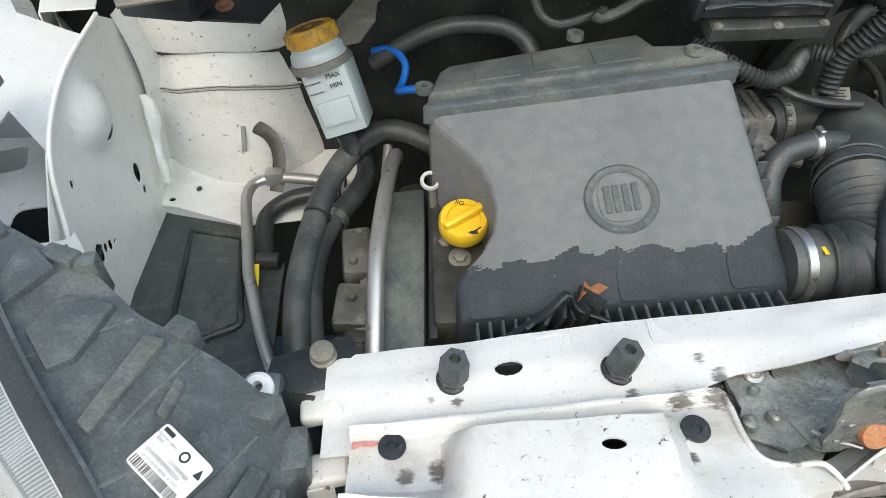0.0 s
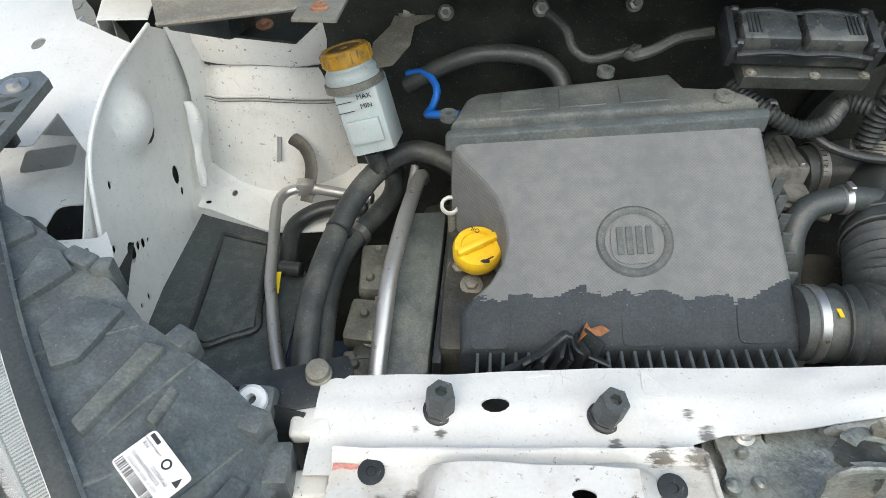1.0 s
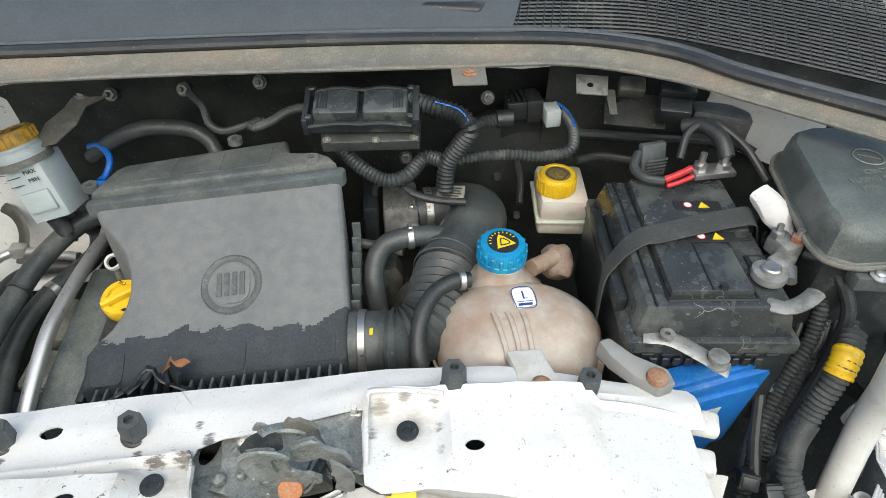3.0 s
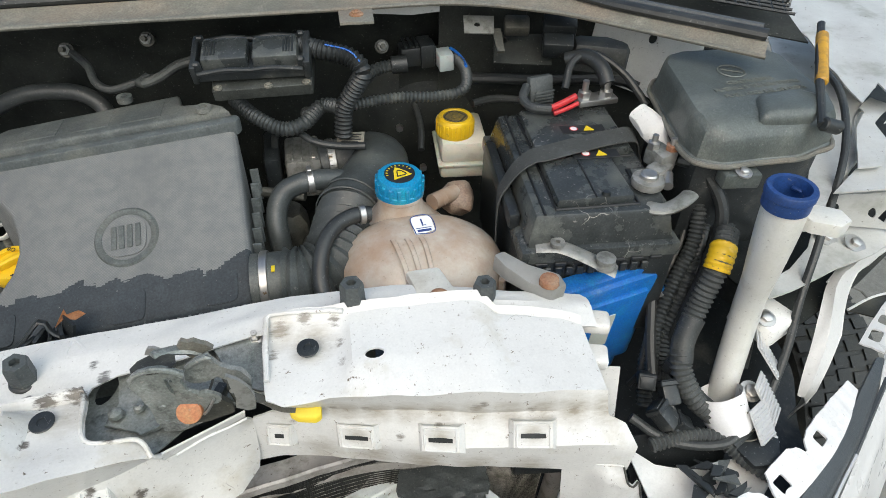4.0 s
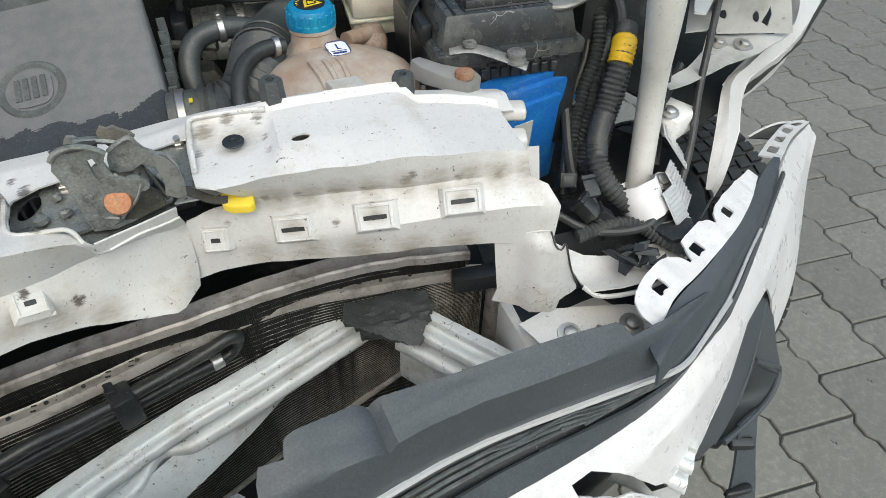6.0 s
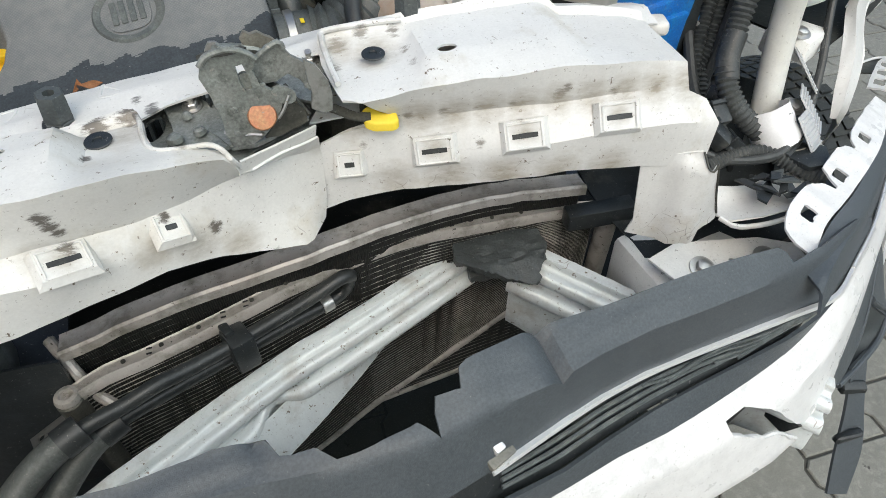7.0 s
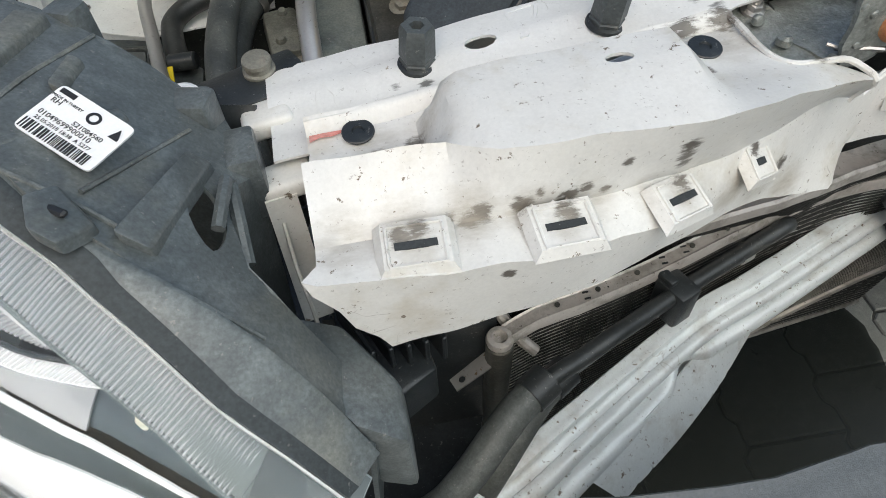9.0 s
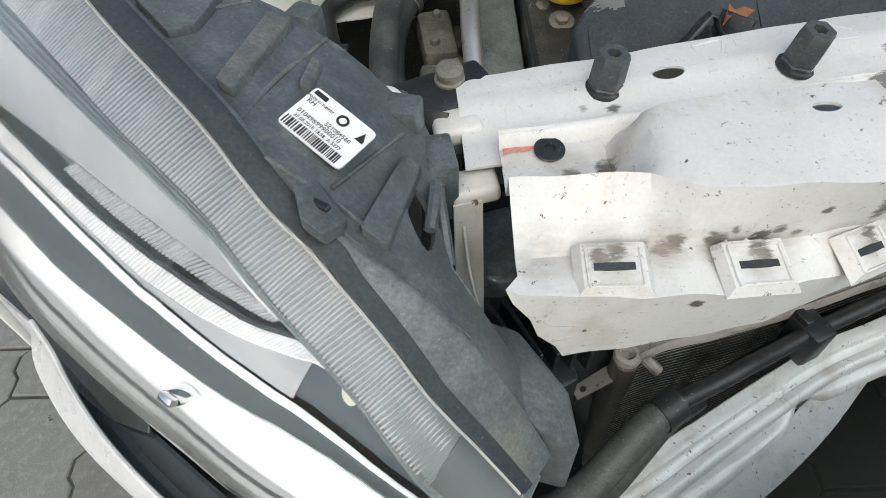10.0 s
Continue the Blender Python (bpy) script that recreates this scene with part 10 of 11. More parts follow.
part("end_rim", tube([(1.277, 0.432, 0.780), (1.33, 0.452, 0.776), (1.372, 0.462, 0.772), (1.43, 0.472, 0.759)], 0.0022, 6, 0.01), bumper_white, bump)
# tab strip along the inner edge
TC = [(0.822, 0.064, 0.867), (0.84, 0.084, 0.871), (0.862, 0.100, 0.875), (0.90, 0.118, 0.877), (0.936, 0.137, 0.879), (0.97, 0.156, 0.882), (1.005, 0.178, 0.885), (1.045, 0.210, 0.885), (1.085, 0.248, 0.882)]
TS = [(x - 0.009, y + 0.0155, z + 0.003) for x, y, z in TC]
TO = [(x + 0.011, y - 0.017, z - 0.009) for x, y, z in TC]
tabp = loft3([TS, TO], 60)
tout = [(0.0, 0.35), (0.03, 0.05), (0.07, 0.0), (0.25, 0.0), (0.285, 0.06), (0.31, 0.25), (0.325, 0.62), (0.345, 0.62), (0.36, 0.30), (0.385, 0.03), (0.42, 0.0), (0.515, 0.02), (0.545, 0.16), (0.56, 0.42), (0.575, 0.42), (0.595, 0.20), (0.64, 0.10), (0.72, 0.12), (0.85, 0.30), (1.0, 0.62), (1.0, 1.0), (0.5, 1.0), (0.0, 1.0)]
part("tab_strip", plate(tout, lambda s, v: tabp(s, v) + V((0, 0, 0.002 * noise.noise((s * 20, v, 4)))), 0.0025, [ring2(0.15, 0.50, 0.026, 0.20, 12, 0, 6), ring2(0.40, 0.50, 0.026, 0.20, 12, 0, 6), ring2(0.655, 0.50, 0.024, 0.18, 12, 0, 6)], step=(0.012, 0.14), split=0.008), bumper_white, bump, "white slotted mounting strip")
BO = [(0.80, 0.002, 0.842), (0.832, 0.020, 0.842), (0.89, 0.054, 0.835), (0.971, 0.104, 0.832), (1.075, 0.178, 0.827), (1.172, 0.259, 0.822), (1.205, 0.300, 0.826)]
BI = [(0.81, 0.034, 0.857), (0.845, 0.062, 0.862), (0.881, 0.085, 0.866), (0.938, 0.114, 0.870), (1.029, 0.175, 0.874), (1.10, 0.232, 0.872), (1.178, 0.288, 0.850)]
BM = [(0.5 * (a[0] + b[0]) + 0.002, 0.5 * (a[1] + b[1]) - 0.004, 0.5 * (a[2] + b[2]) + 0.007) for a, b in zip(BI, BO)]
part("band", plate([(0, 0), (1, 0), (1, 2), (0, 2)], loft3([BI, BM, BO]), 0.003, step=(0.02, 0.25)), grey_plastic, bump, "dark grey trim band")
part("band_crease", tube(BM[:-1], 0.0016, 6, 0.012), grey_plastic, bump)
# fog lamp duct
fog = thing("fog_lamp_bezel", (1.16, 0.14, 0.45), "dark grey plastic fog lamp bezel torn from the bumper", "bezel")
FA = [(1.142, 0.179, 0.700), (1.072, 0.133, 0.705), (0.998, 0.070, 0.685), (0.942, 0.024, 0.660), (0.905, 0.009, 0.630)]
FM = [(1.148, 0.178, 0.690), (1.107, 0.133, 0.670), (1.051, 0.079, 0.640), (0.982, 0.029, 0.620), (0.937, 0.013, 0.600)]
FR = [(1.160, 0.181, 0.680), (1.171, 0.142, 0.600), (1.165, 0.107, 0.560), (1.099, 0.071, 0.550), (0.997, 0.035, 0.560)]
part("shell", plate([(0, 0), (1, 0), (1, 1), (0, 1)], loft3([FA, FM]), 0.003, step=(0.04, 0.2)), grey_plastic, fog)
part("outer_wall", plate([(0, 0), (0.42, 0), (0.42, 1), (0, 1)], loft3([FM, FR]), 0.003, step=(0.04, 0.2)), grey_plastic, fog)
cone = loft3([FM, FR])
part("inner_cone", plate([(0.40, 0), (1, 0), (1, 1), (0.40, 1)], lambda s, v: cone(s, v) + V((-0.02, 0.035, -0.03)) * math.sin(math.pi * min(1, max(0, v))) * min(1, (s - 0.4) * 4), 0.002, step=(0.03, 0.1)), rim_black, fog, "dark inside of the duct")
part("rim", tube([cone(0.40, 0.05), cone(0.40, 0.5), cone(0.40, 0.95), cone(0.55, 1.0), cone(0.75, 1.0), cone(0.95, 1.0)], 0.005, 10), grey_plastic, fog)
part("fold_line", tube([cone(0.02, 0.0), cone(0.3, 0.0), cone(0.6, 0.0), cone(0.9, 0.0)], 0.0022, 6), grey_plastic, fog)
tail = thing("bumper_undertrim", (1.05, 0.02, 0.40), "torn dark grey lower bumper trim", "trim")
part("strip", plate([(0, 0), (1, 0), (1, 1), (0, 1)], loft3([[(1.10, 0.078, 0.552), (1.082, 0.035, 0.50), (1.068, -0.010, 0.44), (1.039, -0.045, 0.38)], [(1.048, 0.058, 0.56), (1.036, 0.024, 0.50), (1.016, -0.007, 0.45), (0.997, -0.04, 0.40)]]), 0.004, step=(0.1, 0.3)), grey_plastic, tail)
for k in range(2):
    part("bracket", rough_up(box(0.040, 0.012, 0.016, Matrix.Translation((1.052 - 0.014 * k, 0.040 - 0.040 * k, 0.525 - 0.060 * k)) @ Matrix.Rotation(-0.3 + 0.2 * k, 4, "Z"), 0.003, 1), 0.004, 40, k), black_plastic, tail)
# left end of the bumper, seen past the headlamp
be = thing("bumper_corner", (-0.5, 0.3, 0.4), "white bumper corner with a black lower insert", "bumper")
B_OUT = [(-0.557, 0.367, 0.740), (-0.496, 0.311, 0.730), (-0.486, 0.277, 0.720), (-0.449, 0.224, 0.715), (-0.410, 0.181, 0.710), (-0.371, 0.147, 0.700), (-0.317, 0.107, 0.690)]
B_LIP = [(-0.484, 0.305, 0.750), (-0.454, 0.269, 0.745), (-0.439, 0.246, 0.740), (-0.411, 0.209, 0.735), (-0.382, 0.176, 0.730), (-0.343, 0.138, 0.720), (-0.294, 0.098, 0.710)]
B_IN = [(-0.445, 0.273, 0.765), (-0.418, 0.243, 0.760), (-0.394, 0.221, 0.755), (-0.360, 0.194, 0.750), (-0.321, 0.161, 0.745), (-0.281, 0.127, 0.740), (-0.235, 0.089, 0.730)]
part("skin", plate([(0, 0), (1, 0), (1, 2), (0, 2)], loft3([B_LIP, B_OUT, [(-0.567, 0.347, 0.300), (-0.506, 0.291, 0.300), (-0.496, 0.257, 0.300), (-0.459, 0.204, 0.300), (-0.420, 0.161, 0.300), (-0.381, 0.127, 0.300), (-0.327, 0.087, 0.300)]]), 0.003, step=(0.04, 0.2)), bumper_white, be)
part("skin_lip", tube(B_LIP, 0.003, 8, 0.01), bumper_white, be)
ins = loft3([B_LIP, B_IN])
part("insert", plate([(0.30, 0.06), (1, 0.06), (1, 1), (0.52, 1), (0.40, 0.45)], lambda s, v: ins(s, v) + V((0, 0, -0.012 - 0.02 * math.sin(math.pi * min(1, max(0, v))))), 0.004, step=(0.04, 0.2)), grey_plastic, be, "dark grey insert")
# black sheet put in for the shade behind the insert
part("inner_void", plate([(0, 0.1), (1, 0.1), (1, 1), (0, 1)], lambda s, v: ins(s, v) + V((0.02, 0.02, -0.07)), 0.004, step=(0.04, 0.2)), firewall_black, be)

# ---- right-hand headlamp, loose in its opening ----
lamp = thing("headlamp", (-0.2, 0.18, 0.82), "large clear headlamp with a dusty black plastic housing", "headlamp")
LE = [(-0.43, 0.52, 1.150), (-0.36, 0.44, 1.138), (-0.30, 0.355, 1.125), (-0.234, 0.262, 1.108), (-0.172, 0.186, 1.088), (-0.135, 0.142, 1.058), (-0.078, 0.106, 1.018), (-0.042, 0.082, 0.970), (-0.018, 0.060, 0.925)]
LF = [(-0.585, 0.52, 0.95), (-0.525, 0.42, 0.935), (-0.44, 0.30, 0.928), (-0.367, 0.209, 0.92), (-0.316, 0.16, 0.895), (-0.258, 0.114, 0.875), (-0.19, 0.062, 0.868), (-0.11, 0.022, 0.862), (-0.035, 0.012, 0.865)]
lampf = loft3([LE, LF], 48)


def lens_at(s, w, depth):
    """A place behind the lens: s along the lamp, w from its upper to its lower edge."""
    p = lampf(s, w)
    n = V((-0.62, -0.55, 0.56))
    bulge = 0.030 * math.sin(math.pi * min(1, max(0, w))) ** 0.8
    return p + n * (bulge - depth)


def band(name, w0, w1, depth, mat, label="", s0=0.0, s1=1.0, wave=0.0, thick=0.0015, taper=None):
    out = []
    n = 40
    f0 = w0 if callable(w0) else (lambda s: w0)
    f1 = w1 if callable(w1) else (lambda s: w1)
    bm = bmesh.new()
    g = []
    m = 6
    for k in range(n + 1):
        s = s0 + (s1 - s0) * k / n
        g.append([bm.verts.new(lens_at(s, f0(s) + (f1(s) - f0(s)) * j / m, depth(s, j / m) if callable(depth) else depth)) for j in range(m + 1)])
    for a, b in zip(g, g[1:]):
        for j in range(m):
            bm.faces.new((a[j], b[j], b[j + 1], a[j + 1]))
    thicken(bm, thick)
    return part(name, bm, mat, lamp, label)


reflector = stuff("lamp_reflector", (0.78, 0.79, 0.80), 0.16, 0.15, spread=(0.68, 0.69, 0.70), fine=(0, 1), speck=0, wear=0)
# pale grey that holds the sky haze mirrored in the lamp
lamp_haze = stuff("lamp_haze", (0.50, 0.515, 0.53), 0.2, 0.15, spread=(0.42, 0.43, 0.445), fine=(0, 1), speck=0, wear=0)
bezel_grey = stuff("lamp_bezel_grey", (0.16, 0.17, 0.178), 0.25, 0.1, spread=(0.13, 0.138, 0.146), fine=(0, 1), speck=0.03)
flute_grey = stuff("lamp_flute_grey", (0.44, 0.45, 0.46), 0.25, 0.05, spread=(0.36, 0.37, 0.38), fine=(0, 1), speck=0, wear=0)
bezel_silver = stuff("lamp_bezel_silver", (0.24, 0.252, 0.262), 0.2, 0.1, spread=(0.17, 0.18, 0.188), fine=(0, 1), speck=0, wear=0)
# plain white: the bright sky reflection of the chrome put into the colour
bezel_white = stuff("lamp_bezel_bright", (0.90, 0.905, 0.91), 0.16, 0.0, spread=(0.86, 0.865, 0.87), fine=(0, 1), speck=0, wear=0)
bezel_mid = stuff("lamp_bezel_mid", (0.105, 0.112, 0.117), 0.22, 0.0, spread=(0.09, 0.097, 0.102), fine=(0, 1), speck=0, wear=0)
window_blue = stuff("lamp_window_blue", (0.11, 0.13, 0.15), 0.2, spread=(0.085, 0.10, 0.12), fine=(0, 1), speck=0, wear=0)
bezel_dark = stuff("lamp_bezel_dark", (0.06, 0.064, 0.07), 0.35, spread=(0.05, 0.053, 0.06))


def flutes(s0, s1, n, w0, w1, depth, mat, slant=0.0, r=0.0016):
    """Cross ribs of a fluted bezel, as one ribbed piece."""
    bms = []
    f0 = w0 if callable(w0) else (lambda s: w0)
    f1 = w1 if callable(w1) else (lambda s: w1)
    for k in range(n):
        s = s0 + (s1 - s0) * (k + 0.5) / n
        pts = [lens_at(min(1, max(0, s + slant * (j / 4 - 0.5))), f0(s) + (f1(s) - f0(s)) * j / 4, depth - 0.001) for j in range(5)]
        bms.append(tube(pts, r, 5, 0.02, caps=False))
    return merge(*bms)




def along(*pts):
    return lambda s: float(np.interp(s, [q[0] for q in pts], [q[1] for q in pts]))


wE = along((0, 0.022), (0.74, 0.030), (0.80, 0.08), (0.88, 0.14), (1, 0.16))
wB = along((0, 0.29), (0.3, 0.275), (0.36, 0.256), (0.42, 0.244), (0.48, 0.236), (0.54, 0.233), (0.60, 0.224), (0.66, 0.219), (0.72, 0.24), (0.78, 0.288), (0.84, 0.359), (0.90, 0.462), (1, 0.58))
wC = along((0, 0.38), (0.3, 0.351), (0.36, 0.333), (0.42, 0.312), (0.48, 0.293), (0.54, 0.279), (0.6, 0.274), (0.66, 0.269), (0.72, 0.288), (0.78, 0.335), (0.84, 0.412), (0.9, 0.547), (1, 0.66))
wD = along((0, 0.78), (0.3, 0.64), (0.36, 0.58), (0.42, 0.525), (0.48, 0.475), (0.54, 0.440), (0.60, 0.405), (0.66, 0.370), (0.70, 0.340), (0.73, 0.30))
wX = along((0, 0.80), (0.3, 0.66), (0.36, 0.605), (0.42, 0.565), (0.48, 0.535), (0.54, 0.510), (0.6, 0.480), (0.66, 0.435), (0.71, 0.385), (0.75, 0.325), (0.80, 0.36))
wY = along((0, 0.90), (0.3, 0.739), (0.36, 0.693), (0.42, 0.640), (0.48, 0.603), (0.54, 0.580), (0.60, 0.565), (0.66, 0.515), (0.72, 0.435), (0.77, 0.37), (0.80, 0.37), (1, 0.60))
wL = along((0, 0.908), (0.3, 0.762), (0.36, 0.706), (0.42, 0.648), (0.48, 0.612), (0.54, 0.589), (0.6, 0.580), (0.66, 0.556), (0.72, 0.526), (0.78, 0.520), (0.84, 0.557), (0.90, 0.62), (1, 0.75))
wZ = along((0, 1.0), (0.3, 0.96), (0.36, 0.891), (0.42, 0.807), (0.48, 0.751), (0.54, 0.726), (0.6, 0.686), (0.66, 0.657), (0.72, 0.617), (0.78, 0.582), (0.84, 0.589), (0.9, 0.652), (1, 0.782))
wW = along((0, 1.0), (0.36, 0.98), (0.42, 0.909), (0.48, 0.825), (0.54, 0.775), (0.6, 0.770), (0.66, 0.768), (0.72, 0.76), (0.78, 0.775), (0.84, 0.80), (0.9, 0.825), (1, 0.87))
b1 = band("upper_bezel", wE, wB, 0.020, bezel_silver, "grey fluted upper bezel")
part("flute", flutes(0.0, 0.90, 228, lambda s: wE(s) + 0.004, lambda s: wB(s) - 0.002, 0.0195, bezel_grey, -0.016, 0.00085), flute_grey, b1)
# darker copy of the upper bezel; the tip's dimmer reflection is in its colour
b1e = band("end_bezel", lambda s: wE(s), wB, 0.0185, bezel_mid, "tip of the upper bezel with its dim reflection painted dark", 0.905, 1.0)
part("flute", flutes(0.905, 0.985, 20, lambda s: wE(s) + 0.004, lambda s: wB(s) - 0.002, 0.0182, bezel_grey, -0.016, 0.0007), bezel_silver, b1e)
b2 = band("groove_band", wB, wC, 0.026, bezel_grey, "dark grooved band")
for k in range(4):
    part("groove_line", tube([lens_at(j / 40, wB(j / 40) + (wC(j / 40) - wB(j / 40)) * (0.15 + 0.24 * k), 0.024) for j in range(41)], 0.0012, 6, 0.015), bezel_silver, b2)
b3 = band("bright_band", wC, wD, lambda s, j: 0.024 + 0.016 * j, lamp_haze, "mirror band with its hazy sky reflection painted pale grey", 0.0, 0.73)
b4 = band("reflector_bowl", wD, wX, lambda s, j: 0.042 + 0.006 * j, bezel_silver, "fluted mirror reflector bowl", 0.30, 0.73)
part("flute", flutes(0.47, 0.72, 62, lambda s: wD(s) + 0.002, lambda s: wX(s) - 0.002, 0.0405, bezel_silver, -0.012, 0.0011), flute_grey, b4)
b5 = band("lower_bezel", wX, wY, 0.034, bezel_white, "fluted lower bezel with its bright reflection painted white", 0.12, 0.80)
part("flute", flutes(0.36, 0.77, 105, lambda s: wX(s) + 0.002, lambda s: wY(s) - 0.002, 0.0332, bezel_silver, -0.010, 0.0009), reflector, b5)
part("bezel_line", tube([lens_at(0.2 + 0.58 * j / 30, wX(0.2 + 0.58 * j / 30), 0.032) for j in range(31)], 0.0016, 6, 0.012), bezel_dark, b5)
band("haze_field", wY, wL, 0.033, lamp_haze, "grey hazy field below the flutes", 0.28, 0.765)
band("side_window", lambda s: wC(s) + 0.012, wL, 0.037, window_blue, "dark blue-grey window beside the flutes", 0.755, 0.93)
band("white_line", wL, lambda s: wL(s) + 0.030, 0.029, bezel_white, "thin bright line over the grey bezel")
b6 = band("dark_bezel", lambda s: wL(s) + 0.030, wZ, lambda s, j: 0.030 - 0.012 * j, bezel_mid, "grey smooth bezel")
for k in range(4):
    s = 0.60 + 0.035 * k
    part("notch", tube([lens_at(s + 0.004 * j, wL(s) + 0.045 + 0.010 * j, 0.0255) for j in range(4)], 0.0009, 5, 0.01), bezel_dark, b6)
for s in (0.80, 0.835):
    part("window_mark", tube([lens_at(s, wC(s) + 0.03 + 0.03 * j, 0.0362) for j in range(4)], 0.0010, 5, 0.01), bezel_dark, lamp)
b7 = band("white_bezel", wZ, wW, lambda s, j: 0.018 - 0.008 * j, bezel_white, "chrome lower strip with its bright reflection painted white")
b8 = band("turn_pocket", wW, 0.99, lambda s, j: 0.009 - 0.004 * j + 0.004 * math.sin(math.pi * j), reflector, "grey mirrored lower pocket")
part("pocket_line", tube([lens_at(0.3 + 0.65 * j / 30, 0.5 * wW(0.3 + 0.65 * j / 30) + 0.495, 0.009) for j in range(31)], 0.002, 6, 0.012), bezel_dark, b8)
part("bulb_bracket", rough_up(box(0.011, 0.006, 0.022, frame_at(lens_at(0.70, 0.665, 0.012), (0.7, -0.7, 0), (0.5, 0.5, 0.7)), 0.002), 0.001, 60), chrome, lamp, "chrome bulb bracket")
part("bulb_holder", lathe([(0, 0), (0.013, 0), (0.011, 0.008), (0.005, 0.014), (0, 0.014)], 20, Matrix.Translation(lens_at(0.505, 0.425, 0.055)) @ V((-0.62, -0.55, 0.56)).to_track_quat("Z", "Y").to_matrix().to_4x4()), chrome, lamp, "bright bulb holder")
part("bulb_tip", lathe([(0, 0), (0.006, 0), (0.006, 0.006), (0, 0.010)], 14, Matrix.Translation(lens_at(0.805, 0.385, 0.034)) @ V((-0.62, -0.55, 0.56)).to_track_quat("Z", "Y").to_matrix().to_4x4()), brake_white, lamp)
lens_ob = band("lens", wE, 1.0, -0.001, lens_clear, "clear polycarbonate lens", thick=0.003)
lens_ob.visible_shadow = False
band("rim_flange", -0.045, lambda s: max(-0.03, wE(s) - 0.034), lambda s, j: 0.006 - 0.003 * j, lamp_plastic, "grey flange of the housing", thick=0.004)
band("lens_rim", lambda s: max(-0.031, wE(s) - 0.035), wE, lambda s, j: 0.004 - 0.007 * j, rim_black, "black rim of the lens", thick=0.004)
part("lens_lip", tube([lens_at(k / 30, wE(k / 30) + 0.003, -0.003) for k in range(31)], 0.0010, 6), satin_chrome, lamp, "shining bonded edge of the lens")
for k, (dw, r) in enumerate(((-0.014, 0.0016), (-0.030, 0.0014))):
    part("rim_bead", tube([lens_at(j / 40, wE(j / 40) + dw, -0.0015 + 0.002 * k) for j in range(41)], r, 6, 0.012), lamp_plastic if k else rim_black, lamp)
part("lower_rim", tube([lens_at(k / 30, 0.99, 0.004) for k in range(31)], 0.005, 8), lamp_plastic, lamp)


dusty_lamp = stuff("dusty_lamp_plastic", (0.15, 0.15, 0.148), 0.65, spread=(0.09, 0.092, 0.094), dust=(0.26, 0.24, 0.21), dust_scale=18, dust_amount=0.3, bump=(0.2, 400))


# housing behind the lens
def house_top(x, y):
    return float(np.interp(x, [-0.42, -0.30, -0.20, -0.15, -0.12, -0.085, -0.05, -0.01], [1.13, 1.115, 1.090, 1.076, 1.057, 1.024, 0.985, 0.920]))


HT = [(-0.345, 0.420), (-0.30, 0.352), (-0.232, 0.266), (-0.170, 0.190), (-0.133, 0.148), (-0.078, 0.112), (-0.042, 0.088), (-0.014, 0.062), (-0.008, 0.098), (-0.042, 0.128), (-0.060, 0.148), (-0.068, 0.180), (-0.066, 0.205), (-0.055, 0.225), (-0.070, 0.262), (-0.105, 0.280), (-0.138, 0.290), (-0.170, 0.305), (-0.205, 0.335), (-0.255, 0.362), (-0.33, 0.40)]
hshell = plate(HT, lambda x, y: V((x, y, house_top(x, y) + 0.0015 * noise.noise((x * 40, y * 40, 0)))), 0.003, [ring2(-0.0765, 0.172, 0.0075, 0.022, 14, 0.1, 1.6)], step=0.010)
part("housing_top", hshell, lamp_plastic, lamp, "dusty black housing cover")


def skirt_bm():
    bm = bmesh.new()
    edge = dense(HT[7:] + HT[:1], 0.012, False)
    top = [bm.verts.new((x, y, house_top(x, y))) for x, y in edge]
    bot = [bm.verts.new((x - 0.01, y - 0.004, max(0.80, house_top(x, y) - 0.17))) for x, y in edge]
    for k in range(len(edge) - 1):
        bm.faces.new((top[k], bot[k], bot[k + 1], top[k + 1]))
    return thicken(bm, 0.003)


part("housing_wall", skirt_bm(), lamp_plastic, lamp)
# stiffening ribs and steps across the cover
for quad, h, dusty in (([(-0.178, 0.213), (-0.169, 0.206), (-0.145, 0.284), (-0.159, 0.284)], 0.007, 1), ([(-0.139, 0.227), (-0.133, 0.225), (-0.128, 0.255), (-0.134, 0.257)], 0.005, 1),
                       ([(-0.207, 0.248), (-0.194, 0.259), (-0.184, 0.308), (-0.218, 0.312), (-0.230, 0.277)], 0.006, 0), ([(-0.262, 0.298), (-0.252, 0.292), (-0.232, 0.335), (-0.250, 0.352), (-0.262, 0.351)], 0.006, 0),
                       ([(-0.107, 0.138), (-0.094, 0.134), (-0.074, 0.212), (-0.084, 0.212)], 0.007, 0), ([(-0.300, 0.345), (-0.292, 0.338), (-0.275, 0.365), (-0.285, 0.378)], 0.005, 0),
                       ([(-0.163, 0.175), (-0.158, 0.171), (-0.108, 0.222), (-0.112, 0.228)], 0.003, 0)):
    part("stiffener", prism(quad, lambda x, y, h=h: house_top(x, y) + h, lambda x, y: house_top(x, y) - 0.002, 0.002), dusty_lamp if dusty else lamp_plastic, lamp)
for x0, y0, x1, y1 in ((-0.225, 0.258, -0.172, 0.300), (-0.165, 0.190, -0.128, 0.285), (-0.270, 0.315, -0.235, 0.362), (-0.120, 0.160, -0.085, 0.235), (-0.150, 0.165, -0.095, 0.140), (-0.095, 0.122, -0.055, 0.105)):
    pts = [(x0 + (x1 - x0) * k / 8, y0 + (y1 - y0) * k / 8) for k in range(9)]
    part("ridge", tube([(x, y, house_top(x, y) + 0.0003) for x, y in pts], 0.0014, 6, 0.01), dusty_lamp, lamp)
